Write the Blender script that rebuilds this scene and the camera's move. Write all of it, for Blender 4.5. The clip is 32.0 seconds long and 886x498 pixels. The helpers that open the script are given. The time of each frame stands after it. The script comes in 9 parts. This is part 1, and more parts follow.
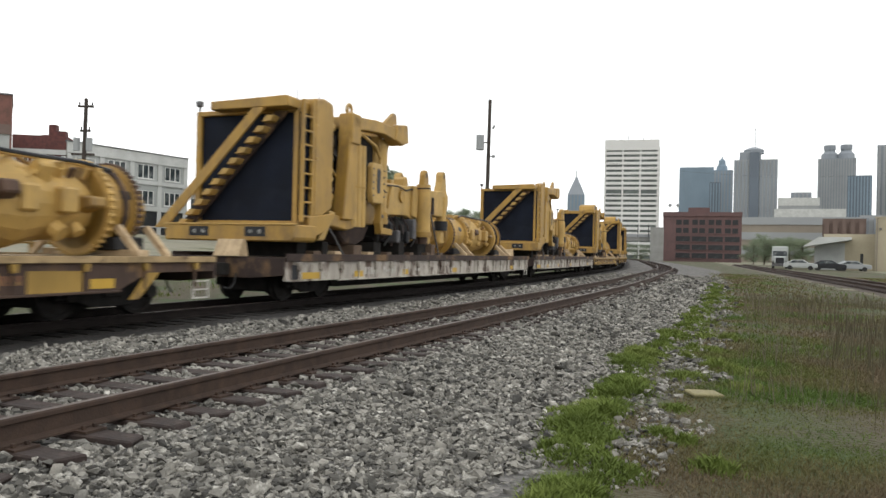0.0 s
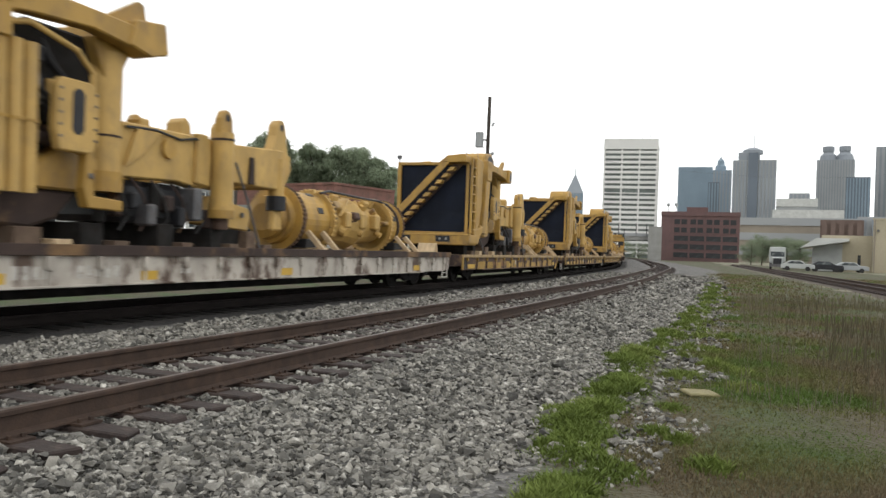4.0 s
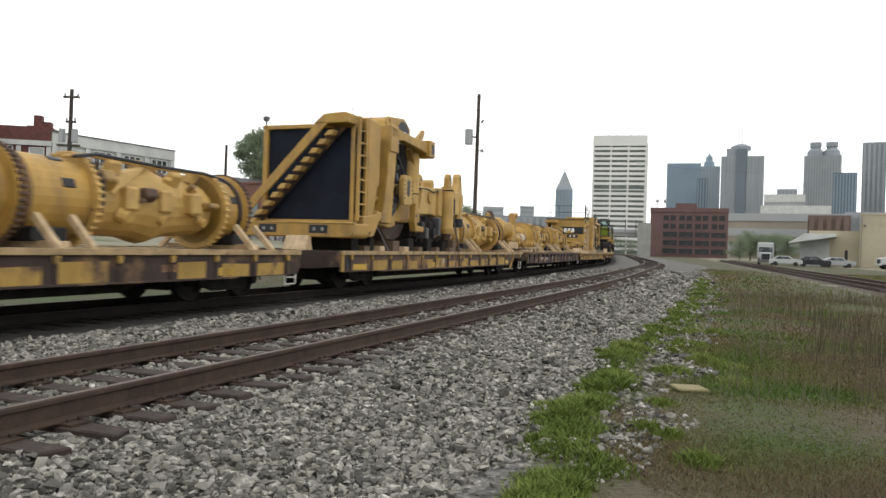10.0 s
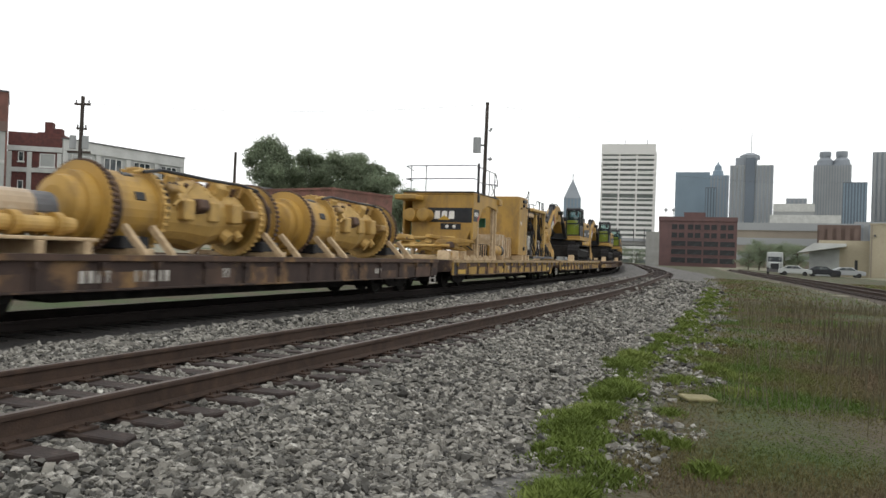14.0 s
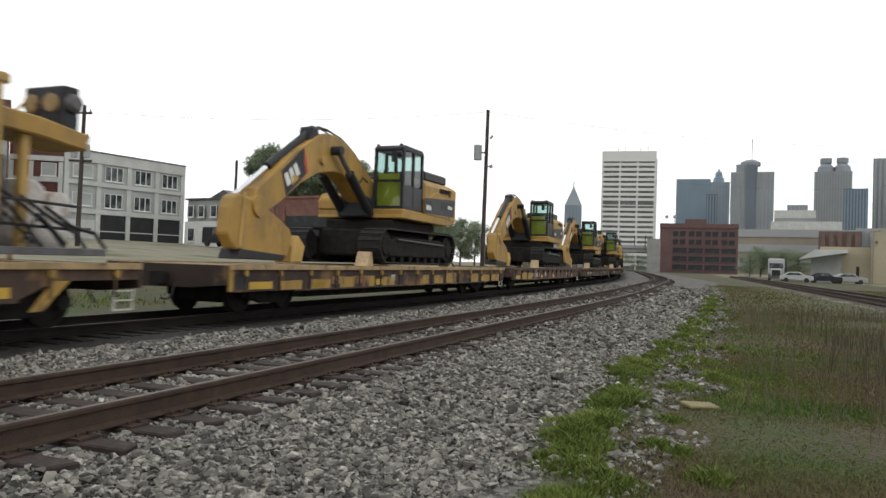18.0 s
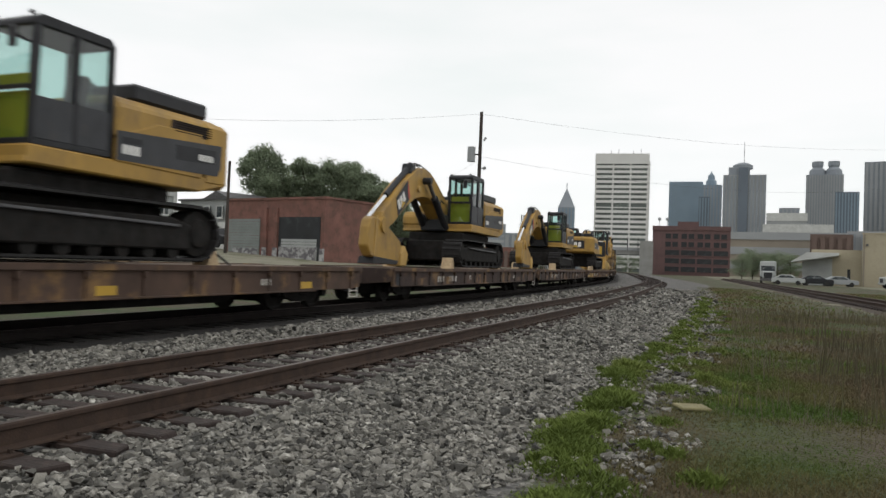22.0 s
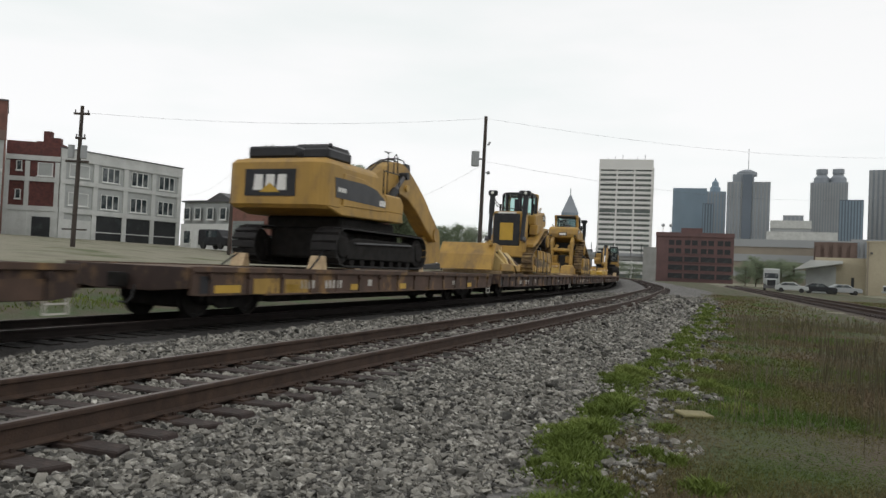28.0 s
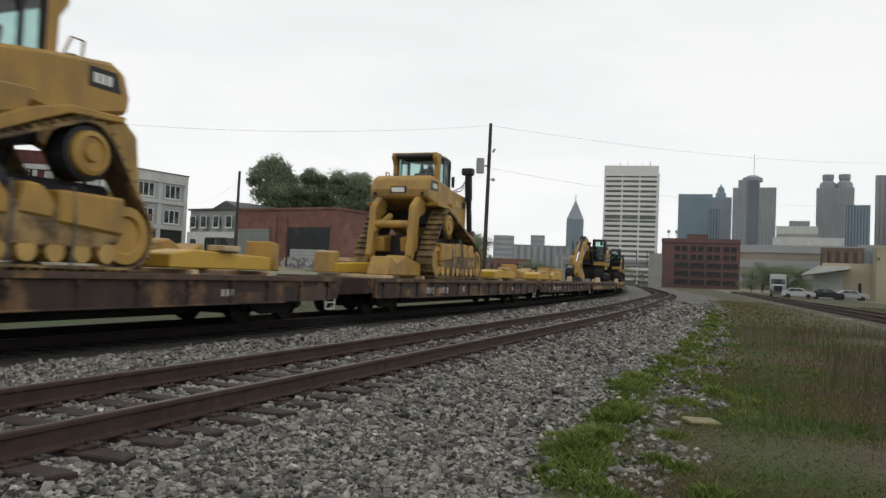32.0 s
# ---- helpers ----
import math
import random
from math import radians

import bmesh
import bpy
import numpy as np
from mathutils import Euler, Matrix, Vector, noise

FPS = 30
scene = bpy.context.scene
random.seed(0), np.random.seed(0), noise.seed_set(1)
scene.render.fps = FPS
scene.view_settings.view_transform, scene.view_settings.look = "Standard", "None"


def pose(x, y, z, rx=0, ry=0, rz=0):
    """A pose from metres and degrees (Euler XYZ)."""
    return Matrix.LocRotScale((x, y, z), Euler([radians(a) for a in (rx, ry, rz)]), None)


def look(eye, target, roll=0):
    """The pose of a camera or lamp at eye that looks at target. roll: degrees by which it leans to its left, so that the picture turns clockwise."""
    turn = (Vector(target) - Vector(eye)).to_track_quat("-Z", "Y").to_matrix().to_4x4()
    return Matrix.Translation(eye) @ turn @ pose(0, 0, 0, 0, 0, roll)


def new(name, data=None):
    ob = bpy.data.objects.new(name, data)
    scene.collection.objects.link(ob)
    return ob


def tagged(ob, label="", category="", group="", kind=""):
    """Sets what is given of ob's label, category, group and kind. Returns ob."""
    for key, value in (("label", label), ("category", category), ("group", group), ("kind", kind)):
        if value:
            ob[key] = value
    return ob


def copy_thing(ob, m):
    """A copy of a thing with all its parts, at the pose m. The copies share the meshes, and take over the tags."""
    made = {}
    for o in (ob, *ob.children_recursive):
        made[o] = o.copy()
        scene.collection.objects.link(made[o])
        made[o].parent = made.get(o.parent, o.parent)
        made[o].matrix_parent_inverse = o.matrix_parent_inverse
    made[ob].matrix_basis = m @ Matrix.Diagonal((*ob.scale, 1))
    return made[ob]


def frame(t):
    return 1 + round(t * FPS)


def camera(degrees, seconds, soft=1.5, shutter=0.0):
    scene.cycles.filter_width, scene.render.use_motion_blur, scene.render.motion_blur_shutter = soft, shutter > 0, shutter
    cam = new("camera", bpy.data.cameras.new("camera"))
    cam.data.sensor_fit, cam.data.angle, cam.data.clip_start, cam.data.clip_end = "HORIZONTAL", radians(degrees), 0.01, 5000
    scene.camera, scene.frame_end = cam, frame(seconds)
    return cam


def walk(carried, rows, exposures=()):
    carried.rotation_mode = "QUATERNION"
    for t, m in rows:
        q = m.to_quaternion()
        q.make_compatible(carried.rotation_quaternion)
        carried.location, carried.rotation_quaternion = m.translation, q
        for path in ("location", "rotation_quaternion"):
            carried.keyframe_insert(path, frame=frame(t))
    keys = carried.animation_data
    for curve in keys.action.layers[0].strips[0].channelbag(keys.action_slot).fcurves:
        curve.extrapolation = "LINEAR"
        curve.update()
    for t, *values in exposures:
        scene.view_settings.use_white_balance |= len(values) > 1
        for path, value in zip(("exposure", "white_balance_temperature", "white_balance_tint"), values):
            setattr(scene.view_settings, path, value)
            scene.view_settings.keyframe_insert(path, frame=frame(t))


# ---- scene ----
SECONDS = 32.0
EYE_Z = 1.50          # the camera is held at chest height beside the line
RAIL_TOP = 0.34       # top of the empty track's rails
TRAIN_RAIL_TOP = 0.205
cam = camera(61.0, SECONDS, soft=1.5, shutter=0.4)
# seconds, yaw, pitch, roll of the hand-held camera, which stands in one place
TURNS = [
    (0, 0.13, 0.18, -1.32), (0.5, 0.12, 0.62, -0.59), (1, 0.51, 1.00, -1.02), (1.5, -0.44, 0.97, -2.11), (2, -0.34, 0.80, -1.86),
    (2.5, -0.19, 0.47, -1.90), (3, -0.17, 0.38, -1.74), (3.5, -0.01, 0.14, -1.98), (5.5, -0.03, -0.22, -1.84), (6, 0.38, -0.25, -1.69),
    (6.5, 0.38, -0.27, -1.73), (7, -0.11, -0.33, -1.90), (7.5, -0.32, -0.24, -1.76), (8, -0.62, -0.29, -2.00), (8.5, -0.84, -0.30, -1.89),
    (9, -1.02, -0.20, -1.94), (9.5, -0.97, 0.11, -1.73), (10, -0.78, -0.24, -1.66), (10.5, 0.05, -0.01, -1.42), (11, 0.23, -0.04, -1.58),
    (11.5, 0.32, -0.16, -1.70), (12, 0.22, 0.10, -1.75), (12.5, 0.13, 0.04, -1.82), (13, -0.14, 0.10, -1.72), (13.5, -0.28, 0.22, -1.87),
    (15.5, 0.22, 0.55, -2.28), (16, -0.23, 0.52, -2.29), (16.5, -0.37, 0.68, -2.08), (17, -0.26, 0.84, -2.17), (17.5, -0.30, 0.95, -2.00),
    (18, -0.11, 0.91, -1.79), (18.5, 0.33, 0.96, -1.65), (19, 0.71, 1.09, -1.84), (19.5, 0.73, 2.05, -2.31), (20, 1.03, 1.85, -2.18),
    (20.5, 0.48, 1.83, -2.31), (21, 0.89, 1.74, -2.12), (21.5, -0.66, 1.57, -2.37), (22, -0.63, 1.05, -1.96), (22.5, -1.72, 1.23, -1.69),
    (23, -3.27, 1.00, -1.65), (23.5, -2.09, 1.30, -1.91), (24, -0.31, 1.59, -2.82), (24.5, 1.39, 1.65, -2.15), (25, 1.72, 1.65, -2.10),
    (25.5, 0.78, 1.86, -2.72), (27.5, -0.34, 1.60, -2.57), (28, -0.41, 1.35, -2.54), (28.5, -0.64, 1.44, -2.50), (29, -0.77, 1.22, -2.58),
    (29.5, -1.04, 1.37, -2.49), (30, -1.00, 1.40, -2.60), (30.5, -0.93, 1.64, -2.71), (31, -0.47, 1.75, -2.69), (31.5, -0.34, 1.73, -2.56),
    (32, -0.00, 1.87, -2.33)]
walk(cam, [(t, pose(0, 0, EYE_Z, 90 + p, r, y)) for t, y, p, r in TURNS],
     exposures=[(0, 0.18), (9, 0.18), (10.4, 0.20), (11, -0.04), (13, -0.04), (16, -0.08), (19, -0.18), (21, -0.08), (22, -0.40), (25, -0.40), (28, -0.42), (32, -0.46)])

# ---- overcast daylight ----
world = bpy.data.worlds.new("overcast_sky")
scene.world = world
world.use_nodes = True
wn = world.node_tree.nodes
wl = world.node_tree.links
wn.clear()
w_out = wn.new("ShaderNodeOutputWorld")
w_sky = wn.new("ShaderNodeTexSky")
w_sky.sky_type = "NISHITA"
w_sky.sun_disc = False
w_sky.sun_elevation = radians(46)
w_sky.sun_rotation = radians(141)
w_bg = wn.new("ShaderNodeBackground")
w_bg.inputs[1].default_value = 0.08
w_cloud = wn.new("ShaderNodeBackground")
w_mix = wn.new("ShaderNodeMixShader")
w_mix.inputs[0].default_value = 0.93
w_tc = wn.new("ShaderNodeTexCoord")
w_map = wn.new("ShaderNodeMapping")
w_map.inputs["Scale"].default_value = (1.6, 1.6, 7.0)
w_noise = wn.new("ShaderNodeTexNoise")
w_noise.inputs["Scale"].default_value = 1.7
w_noise.inputs["Detail"].default_value = 5
w_ramp = wn.new("ShaderNodeValToRGB")
w_ramp.color_ramp.elements[0].position, w_ramp.color_ramp.elements[0].color = 0.26, (0.90, 0.94, 0.93, 1)
w_ramp.color_ramp.elements[1].position, w_ramp.color_ramp.elements[1].color = 0.54, (1.0, 1.0, 1.0, 1)
w_sep = wn.new("ShaderNodeSeparateXYZ")
w_high = wn.new("ShaderNodeMapRange")
w_high.inputs[1].default_value, w_high.inputs[2].default_value = 0.02, 0.5
w_high.inputs[3].default_value, w_high.inputs[4].default_value = 1.42, 1.30
wl.new(w_tc.outputs["Generated"], w_map.inputs[0])
wl.new(w_map.outputs[0], w_noise.inputs["Vector"])
wl.new(w_noise.outputs[0], w_ramp.inputs[0])
wl.new(w_tc.outputs["Generated"], w_sep.inputs[0])
wl.new(w_sep.outputs[2], w_high.inputs[0])
wl.new(w_ramp.outputs[0], w_cloud.inputs[0])
wl.new(w_high.outputs[0], w_cloud.inputs[1])
wl.new(w_sky.outputs[0], w_bg.inputs[0])
wl.new(w_bg.outputs[0], w_mix.inputs[1])
wl.new(w_cloud.outputs[0], w_mix.inputs[2])
wl.new(w_mix.outputs[0], w_out.inputs[0])
sun = new("sun", bpy.data.lights.new("sun", "SUN"))
sun.data.energy, sun.data.angle, sun.data.color = 0.32, radians(20), (1.0, 0.95, 0.88)
sun.matrix_world = look((0, 0, 50), (-24, 30, 10))


# ---- materials ----
def material(name, base, rough=0.7, metal=0.0, vary=0.18, scale=3.0, second=None, patch=None, bump=0.15, fine=60.0, streak=0.0, spread=(0.45, 0.62), island=0.0, shine=0.5):
    """A weathered surface: a base colour with broad and fine variation, and patches of a second colour (rust, dirt)."""
    m = bpy.data.materials.new(name)
    m.use_nodes = True
    nt = m.node_tree
    n, ln = nt.nodes, nt.links
    b = n["Principled BSDF"]
    b.inputs["Roughness"].default_value = rough
    b.inputs["Metallic"].default_value = metal
    b.inputs["Specular IOR Level"].default_value = shine
    tc = n.new("ShaderNodeTexCoord")
    mp = n.new("ShaderNodeMapping")
    mp.inputs["Scale"].default_value = (1, 1, 1 - 0.8 * streak)
    ln.new(tc.outputs["Object"], mp.inputs[0])
    big = n.new("ShaderNodeTexNoise")
    big.inputs["Scale"].default_value, big.inputs["Detail"].default_value = scale, 6
    ln.new(mp.outputs[0], big.inputs["Vector"])
    small = n.new("ShaderNodeTexNoise")
    small.inputs["Scale"].default_value, small.inputs["Detail"].default_value = fine, 3
    ln.new(tc.outputs["Object"], small.inputs["Vector"])
    ramp = n.new("ShaderNodeValToRGB")
    dark = tuple(c * (1 - vary) for c in base)
    light = tuple(min(1, c * (1 + vary)) for c in base)
    ramp.color_ramp.elements[0].position, ramp.color_ramp.elements[0].color = 0.3, (*dark, 1)
    ramp.color_ramp.elements[1].position, ramp.color_ramp.elements[1].color = 0.7, (*light, 1)
    ln.new(big.outputs[0], ramp.inputs[0])
    colour = ramp.outputs[0]
    if second:
        pn = n.new("ShaderNodeTexNoise")
        pn.inputs["Scale"].default_value, pn.inputs["Detail"].default_value = patch or scale * 1.7, 8
        pn.inputs["Roughness"].default_value = 0.65
        ln.new(mp.outputs[0], pn.inputs["Vector"])
        pr = n.new("ShaderNodeMapRange")
        pr.inputs[1].default_value, pr.inputs[2].default_value = spread
        ln.new(pn.outputs[0], pr.inputs[0])
        mx = n.new("ShaderNodeMixRGB")
        mx.inputs[2].default_value = (*second, 1)
        ln.new(pr.outputs[0], mx.inputs[0])
        ln.new(colour, mx.inputs[1])
        colour = mx.outputs[0]
    grain = n.new("ShaderNodeMixRGB")
    grain.blend_type = "MULTIPLY"
    grain.inputs[0].default_value = 0.5
    gr = n.new("ShaderNodeMapRange")
    gr.inputs[3].default_value, gr.inputs[4].default_value = 0.75, 1.2
    ln.new(small.outputs[0], gr.inputs[0])
    ln.new(colour, grain.inputs[1])
    ln.new(gr.outputs[0], grain.inputs[2])
    colour = grain.outputs[0]
    if island:
        oi = n.new("ShaderNodeNewGeometry")
        ir = n.new("ShaderNodeMapRange")
        ir.inputs[3].default_value, ir.inputs[4].default_value = 1 - island, 1 + island
        ln.new(oi.outputs["Random Per Island"], ir.inputs[0])
        im = n.new("ShaderNodeMixRGB")
        im.blend_type = "MULTIPLY"
        im.inputs[0].default_value = 1.0
        ln.new(colour, im.inputs[1])
        ln.new(ir.outputs[0], im.inputs[2])
        colour = im.outputs[0]
    ln.new(colour, b.inputs["Base Color"])
    if bump:
        bp = n.new("ShaderNodeBump")
        bp.inputs["Strength"].default_value, bp.inputs["Distance"].default_value = bump, 0.02
        ln.new(small.outputs[0], bp.inputs["Height"])
        ln.new(bp.outputs[0], b.inputs["Normal"])
    return m


def plain_glass(name, tint, rough=0.05):
    m = bpy.data.materials.new(name)
    m.use_nodes = True
    n, ln = m.node_tree.nodes, m.node_tree.links
    out = n["Material Output"]
    n.remove(n["Principled BSDF"])
    tr = n.new("ShaderNodeBsdfTransparent")
    tr.inputs[0].default_value = (*tint, 1)
    gl = n.new("ShaderNodeBsdfGlossy")
    gl.inputs["Roughness"].default_value = rough
    lw = n.new("ShaderNodeLayerWeight")
    lw.inputs[0].default_value = 0.12
    sc = n.new("ShaderNodeMapRange")
    sc.inputs[3].default_value, sc.inputs[4].default_value = 0.05, 0.7
    ln.new(lw.outputs["Facing"], sc.inputs[0])
    mix = n.new("ShaderNodeMixShader")
    ln.new(sc.outputs[0], mix.inputs[0])
    ln.new(tr.outputs[0], mix.inputs[1])
    ln.new(gl.outputs[0], mix.inputs[2])
    ln.new(mix.outputs[0], out.inputs[0])
    return m


YELLOW = material("yellow_machine_paint", (0.375, 0.222, 0.044), 0.55, vary=0.16, scale=1.2, second=(0.18, 0.112, 0.044), patch=1.7, spread=(0.45, 0.72), streak=0.6, bump=0.05)
PRIMER = material("dusty_yellow_paint", (0.45, 0.288, 0.085), 0.6, vary=0.2, scale=2.0, second=(0.30, 0.20, 0.08), patch=4.5, spread=(0.5, 0.8), streak=0.5, bump=0.1)
BRIGHT = material("bright_yellow_paint", (0.46, 0.285, 0.03), 0.5, vary=0.1, scale=2.0, bump=0.03)
LIME = material("pale_green_yellow_sheet", (0.42, 0.36, 0.03), 0.5, vary=0.15, scale=2.0, bump=0.03)
CHARCOAL = material("charcoal_grey_paint", (0.046, 0.048, 0.053), 0.5, vary=0.2, scale=2.0, second=(0.065, 0.060, 0.055), spread=(0.55, 0.8), bump=0.05, shine=0.3)
BLACK = material("black_paint", (0.022, 0.023, 0.026), 0.45, vary=0.3, scale=3.0, second=(0.03, 0.027, 0.024), spread=(0.55, 0.8), bump=0.06, shine=0.25)
NAVY = material("dark_radiator_core", (0.005, 0.008, 0.017), 0.7, vary=0.35, scale=1.0, second=(0.014, 0.018, 0.028), spread=(0.5, 0.9), bump=0.25, fine=180, shine=0.2)
GREY = material("dark_grey_steel", (0.10, 0.10, 0.105), 0.5, 0.3, vary=0.25, scale=4.0, second=(0.07, 0.05, 0.04), spread=(0.5, 0.8))
CHROME = material("bright_cylinder_rod", (0.75, 0.76, 0.78), 0.15, 1.0, vary=0.05, scale=3.0, bump=0.0)
RUBBER = material("black_rubber", (0.022, 0.022, 0.022), 0.75, vary=0.3, scale=6.0)
TRACKSTEEL = material("dark_track_steel", (0.024, 0.023, 0.023), 0.6, 0.0, vary=0.35, scale=6.0, second=(0.03, 0.026, 0.024), spread=(0.5, 0.75), shine=0.2)
MARK = material("worn_white_lettering", (0.45, 0.43, 0.39), 0.8, vary=0.15, scale=5.0, second=(0.12, 0.08, 0.055), patch=6.0, spread=(0.56, 0.70), bump=0.03)
RUSTMARK = material("rusted_lettering", (0.20, 0.095, 0.05), 0.85, vary=0.2, scale=5.0, second=(0.34, 0.22, 0.07), patch=6.0, spread=(0.50, 0.66), bump=0.03)
WHITE = material("white_paint", (0.72, 0.71, 0.68), 0.6, vary=0.08, scale=4.0, bump=0.03)
WRAP = material("clouded_white_wrapping", (0.52, 0.49, 0.46), 0.35, vary=0.2, scale=5.0, second=(0.34, 0.27, 0.21), patch=4.0, spread=(0.5, 0.68), bump=0.3, fine=25)
# Yellow blade paint, its light on the upturned faces put into the colour.
LITYELLOW = material("lit_yellow_paint", (0.50, 0.37, 0.15), 0.6, vary=0.15, scale=2.0, second=(0.30, 0.19, 0.07), patch=3.0, spread=(0.55, 0.75), bump=0.06)
RED = material("red_paint", (0.45, 0.05, 0.03), 0.5, vary=0.1, scale=4.0, bump=0.02)
GREEN = material("green_paint", (0.03, 0.14, 0.08), 0.5, vary=0.15, scale=4.0, bump=0.02)
LUMBER = material("pale_lumber", (0.48, 0.36, 0.22), 0.8, vary=0.2, scale=5.0, second=(0.30, 0.20, 0.11), spread=(0.5, 0.8), bump=0.2)
PLASTIC = material("wrapped_carton", (0.40, 0.30, 0.19), 0.4, vary=0.15, scale=4.0, second=(0.56, 0.48, 0.37), patch=3.0, spread=(0.5, 0.66), bump=0.1)
CARTON = material("brown_carton", (0.40, 0.28, 0.16), 0.8, vary=0.12, scale=4.0, bump=0.08)
GLASS = plain_glass("tinted_cab_glass", (0.62, 0.78, 0.75))
HEADLAMP = material("dull_lamp_glass", (0.34, 0.34, 0.32), 0.25, vary=0.4, scale=18.0, second=(0.10, 0.10, 0.10), spread=(0.45, 0.6), bump=0.0)
LAMP = material("lamp_glass", (0.70, 0.70, 0.66), 0.15, vary=0.05, scale=5.0, bump=0.0)

CAR_WHITE = material("dirty_white_car_paint", (0.40, 0.365, 0.315), 0.7, vary=0.25, scale=1.5, second=(0.085, 0.054, 0.038), patch=1.8, spread=(0.48, 0.60), streak=0.6)
CAR_YELLOW = material("weathered_yellow_car_paint", (0.36, 0.225, 0.050), 0.75, vary=0.3, scale=1.5, second=(0.075, 0.042, 0.028), patch=1.5, spread=(0.50, 0.62), streak=0.5)
CAR_BROWN = material("rusty_brown_car_paint", (0.038, 0.023, 0.018), 0.85, vary=0.35, scale=2.0, second=(0.17, 0.10, 0.045), patch=1.0, spread=(0.54, 0.66), streak=0.3)
CAR_RUST = material("rusted_tan_car_paint", (0.070, 0.041, 0.028), 0.8, vary=0.35, scale=1.6, second=(0.215, 0.125, 0.048), patch=1.2, spread=(0.54, 0.66), streak=0.4)
SILLEDGE = material("dusty_pale_deck_edge", (0.33, 0.235, 0.12), 0.85, vary=0.3, scale=2.5, second=(0.11, 0.068, 0.04), patch=3.0, spread=(0.54, 0.66), bump=0.1)
DECKWOOD = material("worn_deck_planks", (0.13, 0.09, 0.06), 0.9, vary=0.3, scale=3.0, second=(0.09, 0.055, 0.04), spread=(0.45, 0.7), bump=0.3)
PALEDECK = material("pale_deck_planks", (0.30, 0.225, 0.12), 0.9, vary=0.3, scale=3.0, second=(0.17, 0.11, 0.06), patch=1.4, spread=(0.48, 0.7), bump=0.3)
UNDER = material("oily_undergear", (0.019, 0.018, 0.017), 0.85, 0.0, vary=0.4, scale=4.0, second=(0.02, 0.015, 0.012), spread=(0.5, 0.75), shine=0.15)
RAILSTEEL = material("rusty_rail", (0.044, 0.029, 0.022), 0.8, 0.0, vary=0.25, scale=2.0, second=(0.066, 0.041, 0.029), patch=6.0, spread=(0.45, 0.7), bump=0.2, shine=0.25)
RAILTOP = material("worn_rail_head", (0.085, 0.065, 0.055), 0.5, 0.3, vary=0.2, scale=5.0, bump=0.05)
TIEWOOD = material("creosoted_tie", (0.030, 0.020, 0.017), 0.9, vary=0.4, scale=4.0, second=(0.07, 0.05, 0.04), patch=7.0, spread=(0.5, 0.75), bump=0.5, fine=30)
STONE = material("grey_ballast_stone", (0.146, 0.139, 0.121), 0.85, vary=0.3, scale=9.0, second=(0.36, 0.35, 0.315), patch=14.0, spread=(0.52, 0.7), bump=0.3, fine=90, island=0.82)
SHOE = material("dusty_track_shoe", (0.10, 0.066, 0.036), 0.75, vary=0.3, scale=3.0, second=(0.34, 0.23, 0.09), patch=2.2, spread=(0.45, 0.65), bump=0.1)
# Rail under the train: oily, and blackened to carry the shade there.
SHADEDRAIL = material("oily_shaded_rail", (0.013, 0.010, 0.009), 0.8, 0.0, vary=0.3, scale=3.0, shine=0.15)


# ---- the line of the tracks ----
KNOTS = (-8, 15, 35, 55, 80, 120, 200, 300)
BENDS = (-0.0048, 0.00104, 0.00264, -0.00036, 0.00323, -0.00031, 0.00071, 0.00062)
RUN = np.concatenate([np.arange(-90, 90, 0.5), np.arange(90, 341, 2.0)])


def lay_line(start, heading_degrees):
    """Centre points, headings and left normals of a line whose bend follows KNOTS."""
    bend = np.interp(RUN, KNOTS, BENDS)
    bend[RUN < -8] = 0
    turn = -np.concatenate([[0], np.cumsum((bend[1:] + bend[:-1]) / 2 * np.diff(RUN))])
    zero = int(np.argmin(abs(RUN)))
    head = turn - turn[zero] + radians(heading_degrees)
    px = np.concatenate([[0], np.cumsum((np.sin(head[1:]) + np.sin(head[:-1])) / 2 * np.diff(RUN))])
    py = np.concatenate([[0], np.cumsum((np.cos(head[1:]) + np.cos(head[:-1])) / 2 * np.diff(RUN))])
    pts = np.stack([px - px[zero] + start[0], py - py[zero] + start[1]], 1)
    return pts, head, np.stack([-np.cos(head), np.sin(head)], 1)


HEADING = 21.606
NEAR_RAIL, HEAD, LEFT = lay_line((-4.494 * math.cos(radians(HEADING)), 4.494 * math.sin(radians(HEADING))), HEADING)
TRAIN_OFFSET = 6.90
TRAIN = NEAR_RAIL + TRAIN_OFFSET * LEFT
TRAIN_RUN = np.concatenate([[0], np.cumsum(np.linalg.norm(np.diff(TRAIN, axis=0), axis=1))])
TRAIN_RUN -= TRAIN_RUN[int(np.argmin(abs(RUN)))]


def on_train_line(s):
    if s < TRAIN_RUN[0]:
        d = s - TRAIN_RUN[0]
        return TRAIN[0][0] + d * math.sin(HEAD[0]), TRAIN[0][1] + d * math.cos(HEAD[0])
    if s > TRAIN_RUN[-1]:
        d = s - TRAIN_RUN[-1]
        return TRAIN[-1][0] + d * math.sin(HEAD[-1]), TRAIN[-1][1] + d * math.cos(HEAD[-1])
    return float(np.interp(s, TRAIN_RUN, TRAIN[:, 0])), float(np.interp(s, TRAIN_RUN, TRAIN[:, 1]))


def beside(s, u):
    """The place u metres to the left of the empty track's near rail, s metres along it."""
    x, y = np.interp(s, RUN, NEAR_RAIL[:, 0]), np.interp(s, RUN, NEAR_RAIL[:, 1])
    return float(x + u * np.interp(s, RUN, LEFT[:, 0])), float(y + u * np.interp(s, RUN, LEFT[:, 1]))


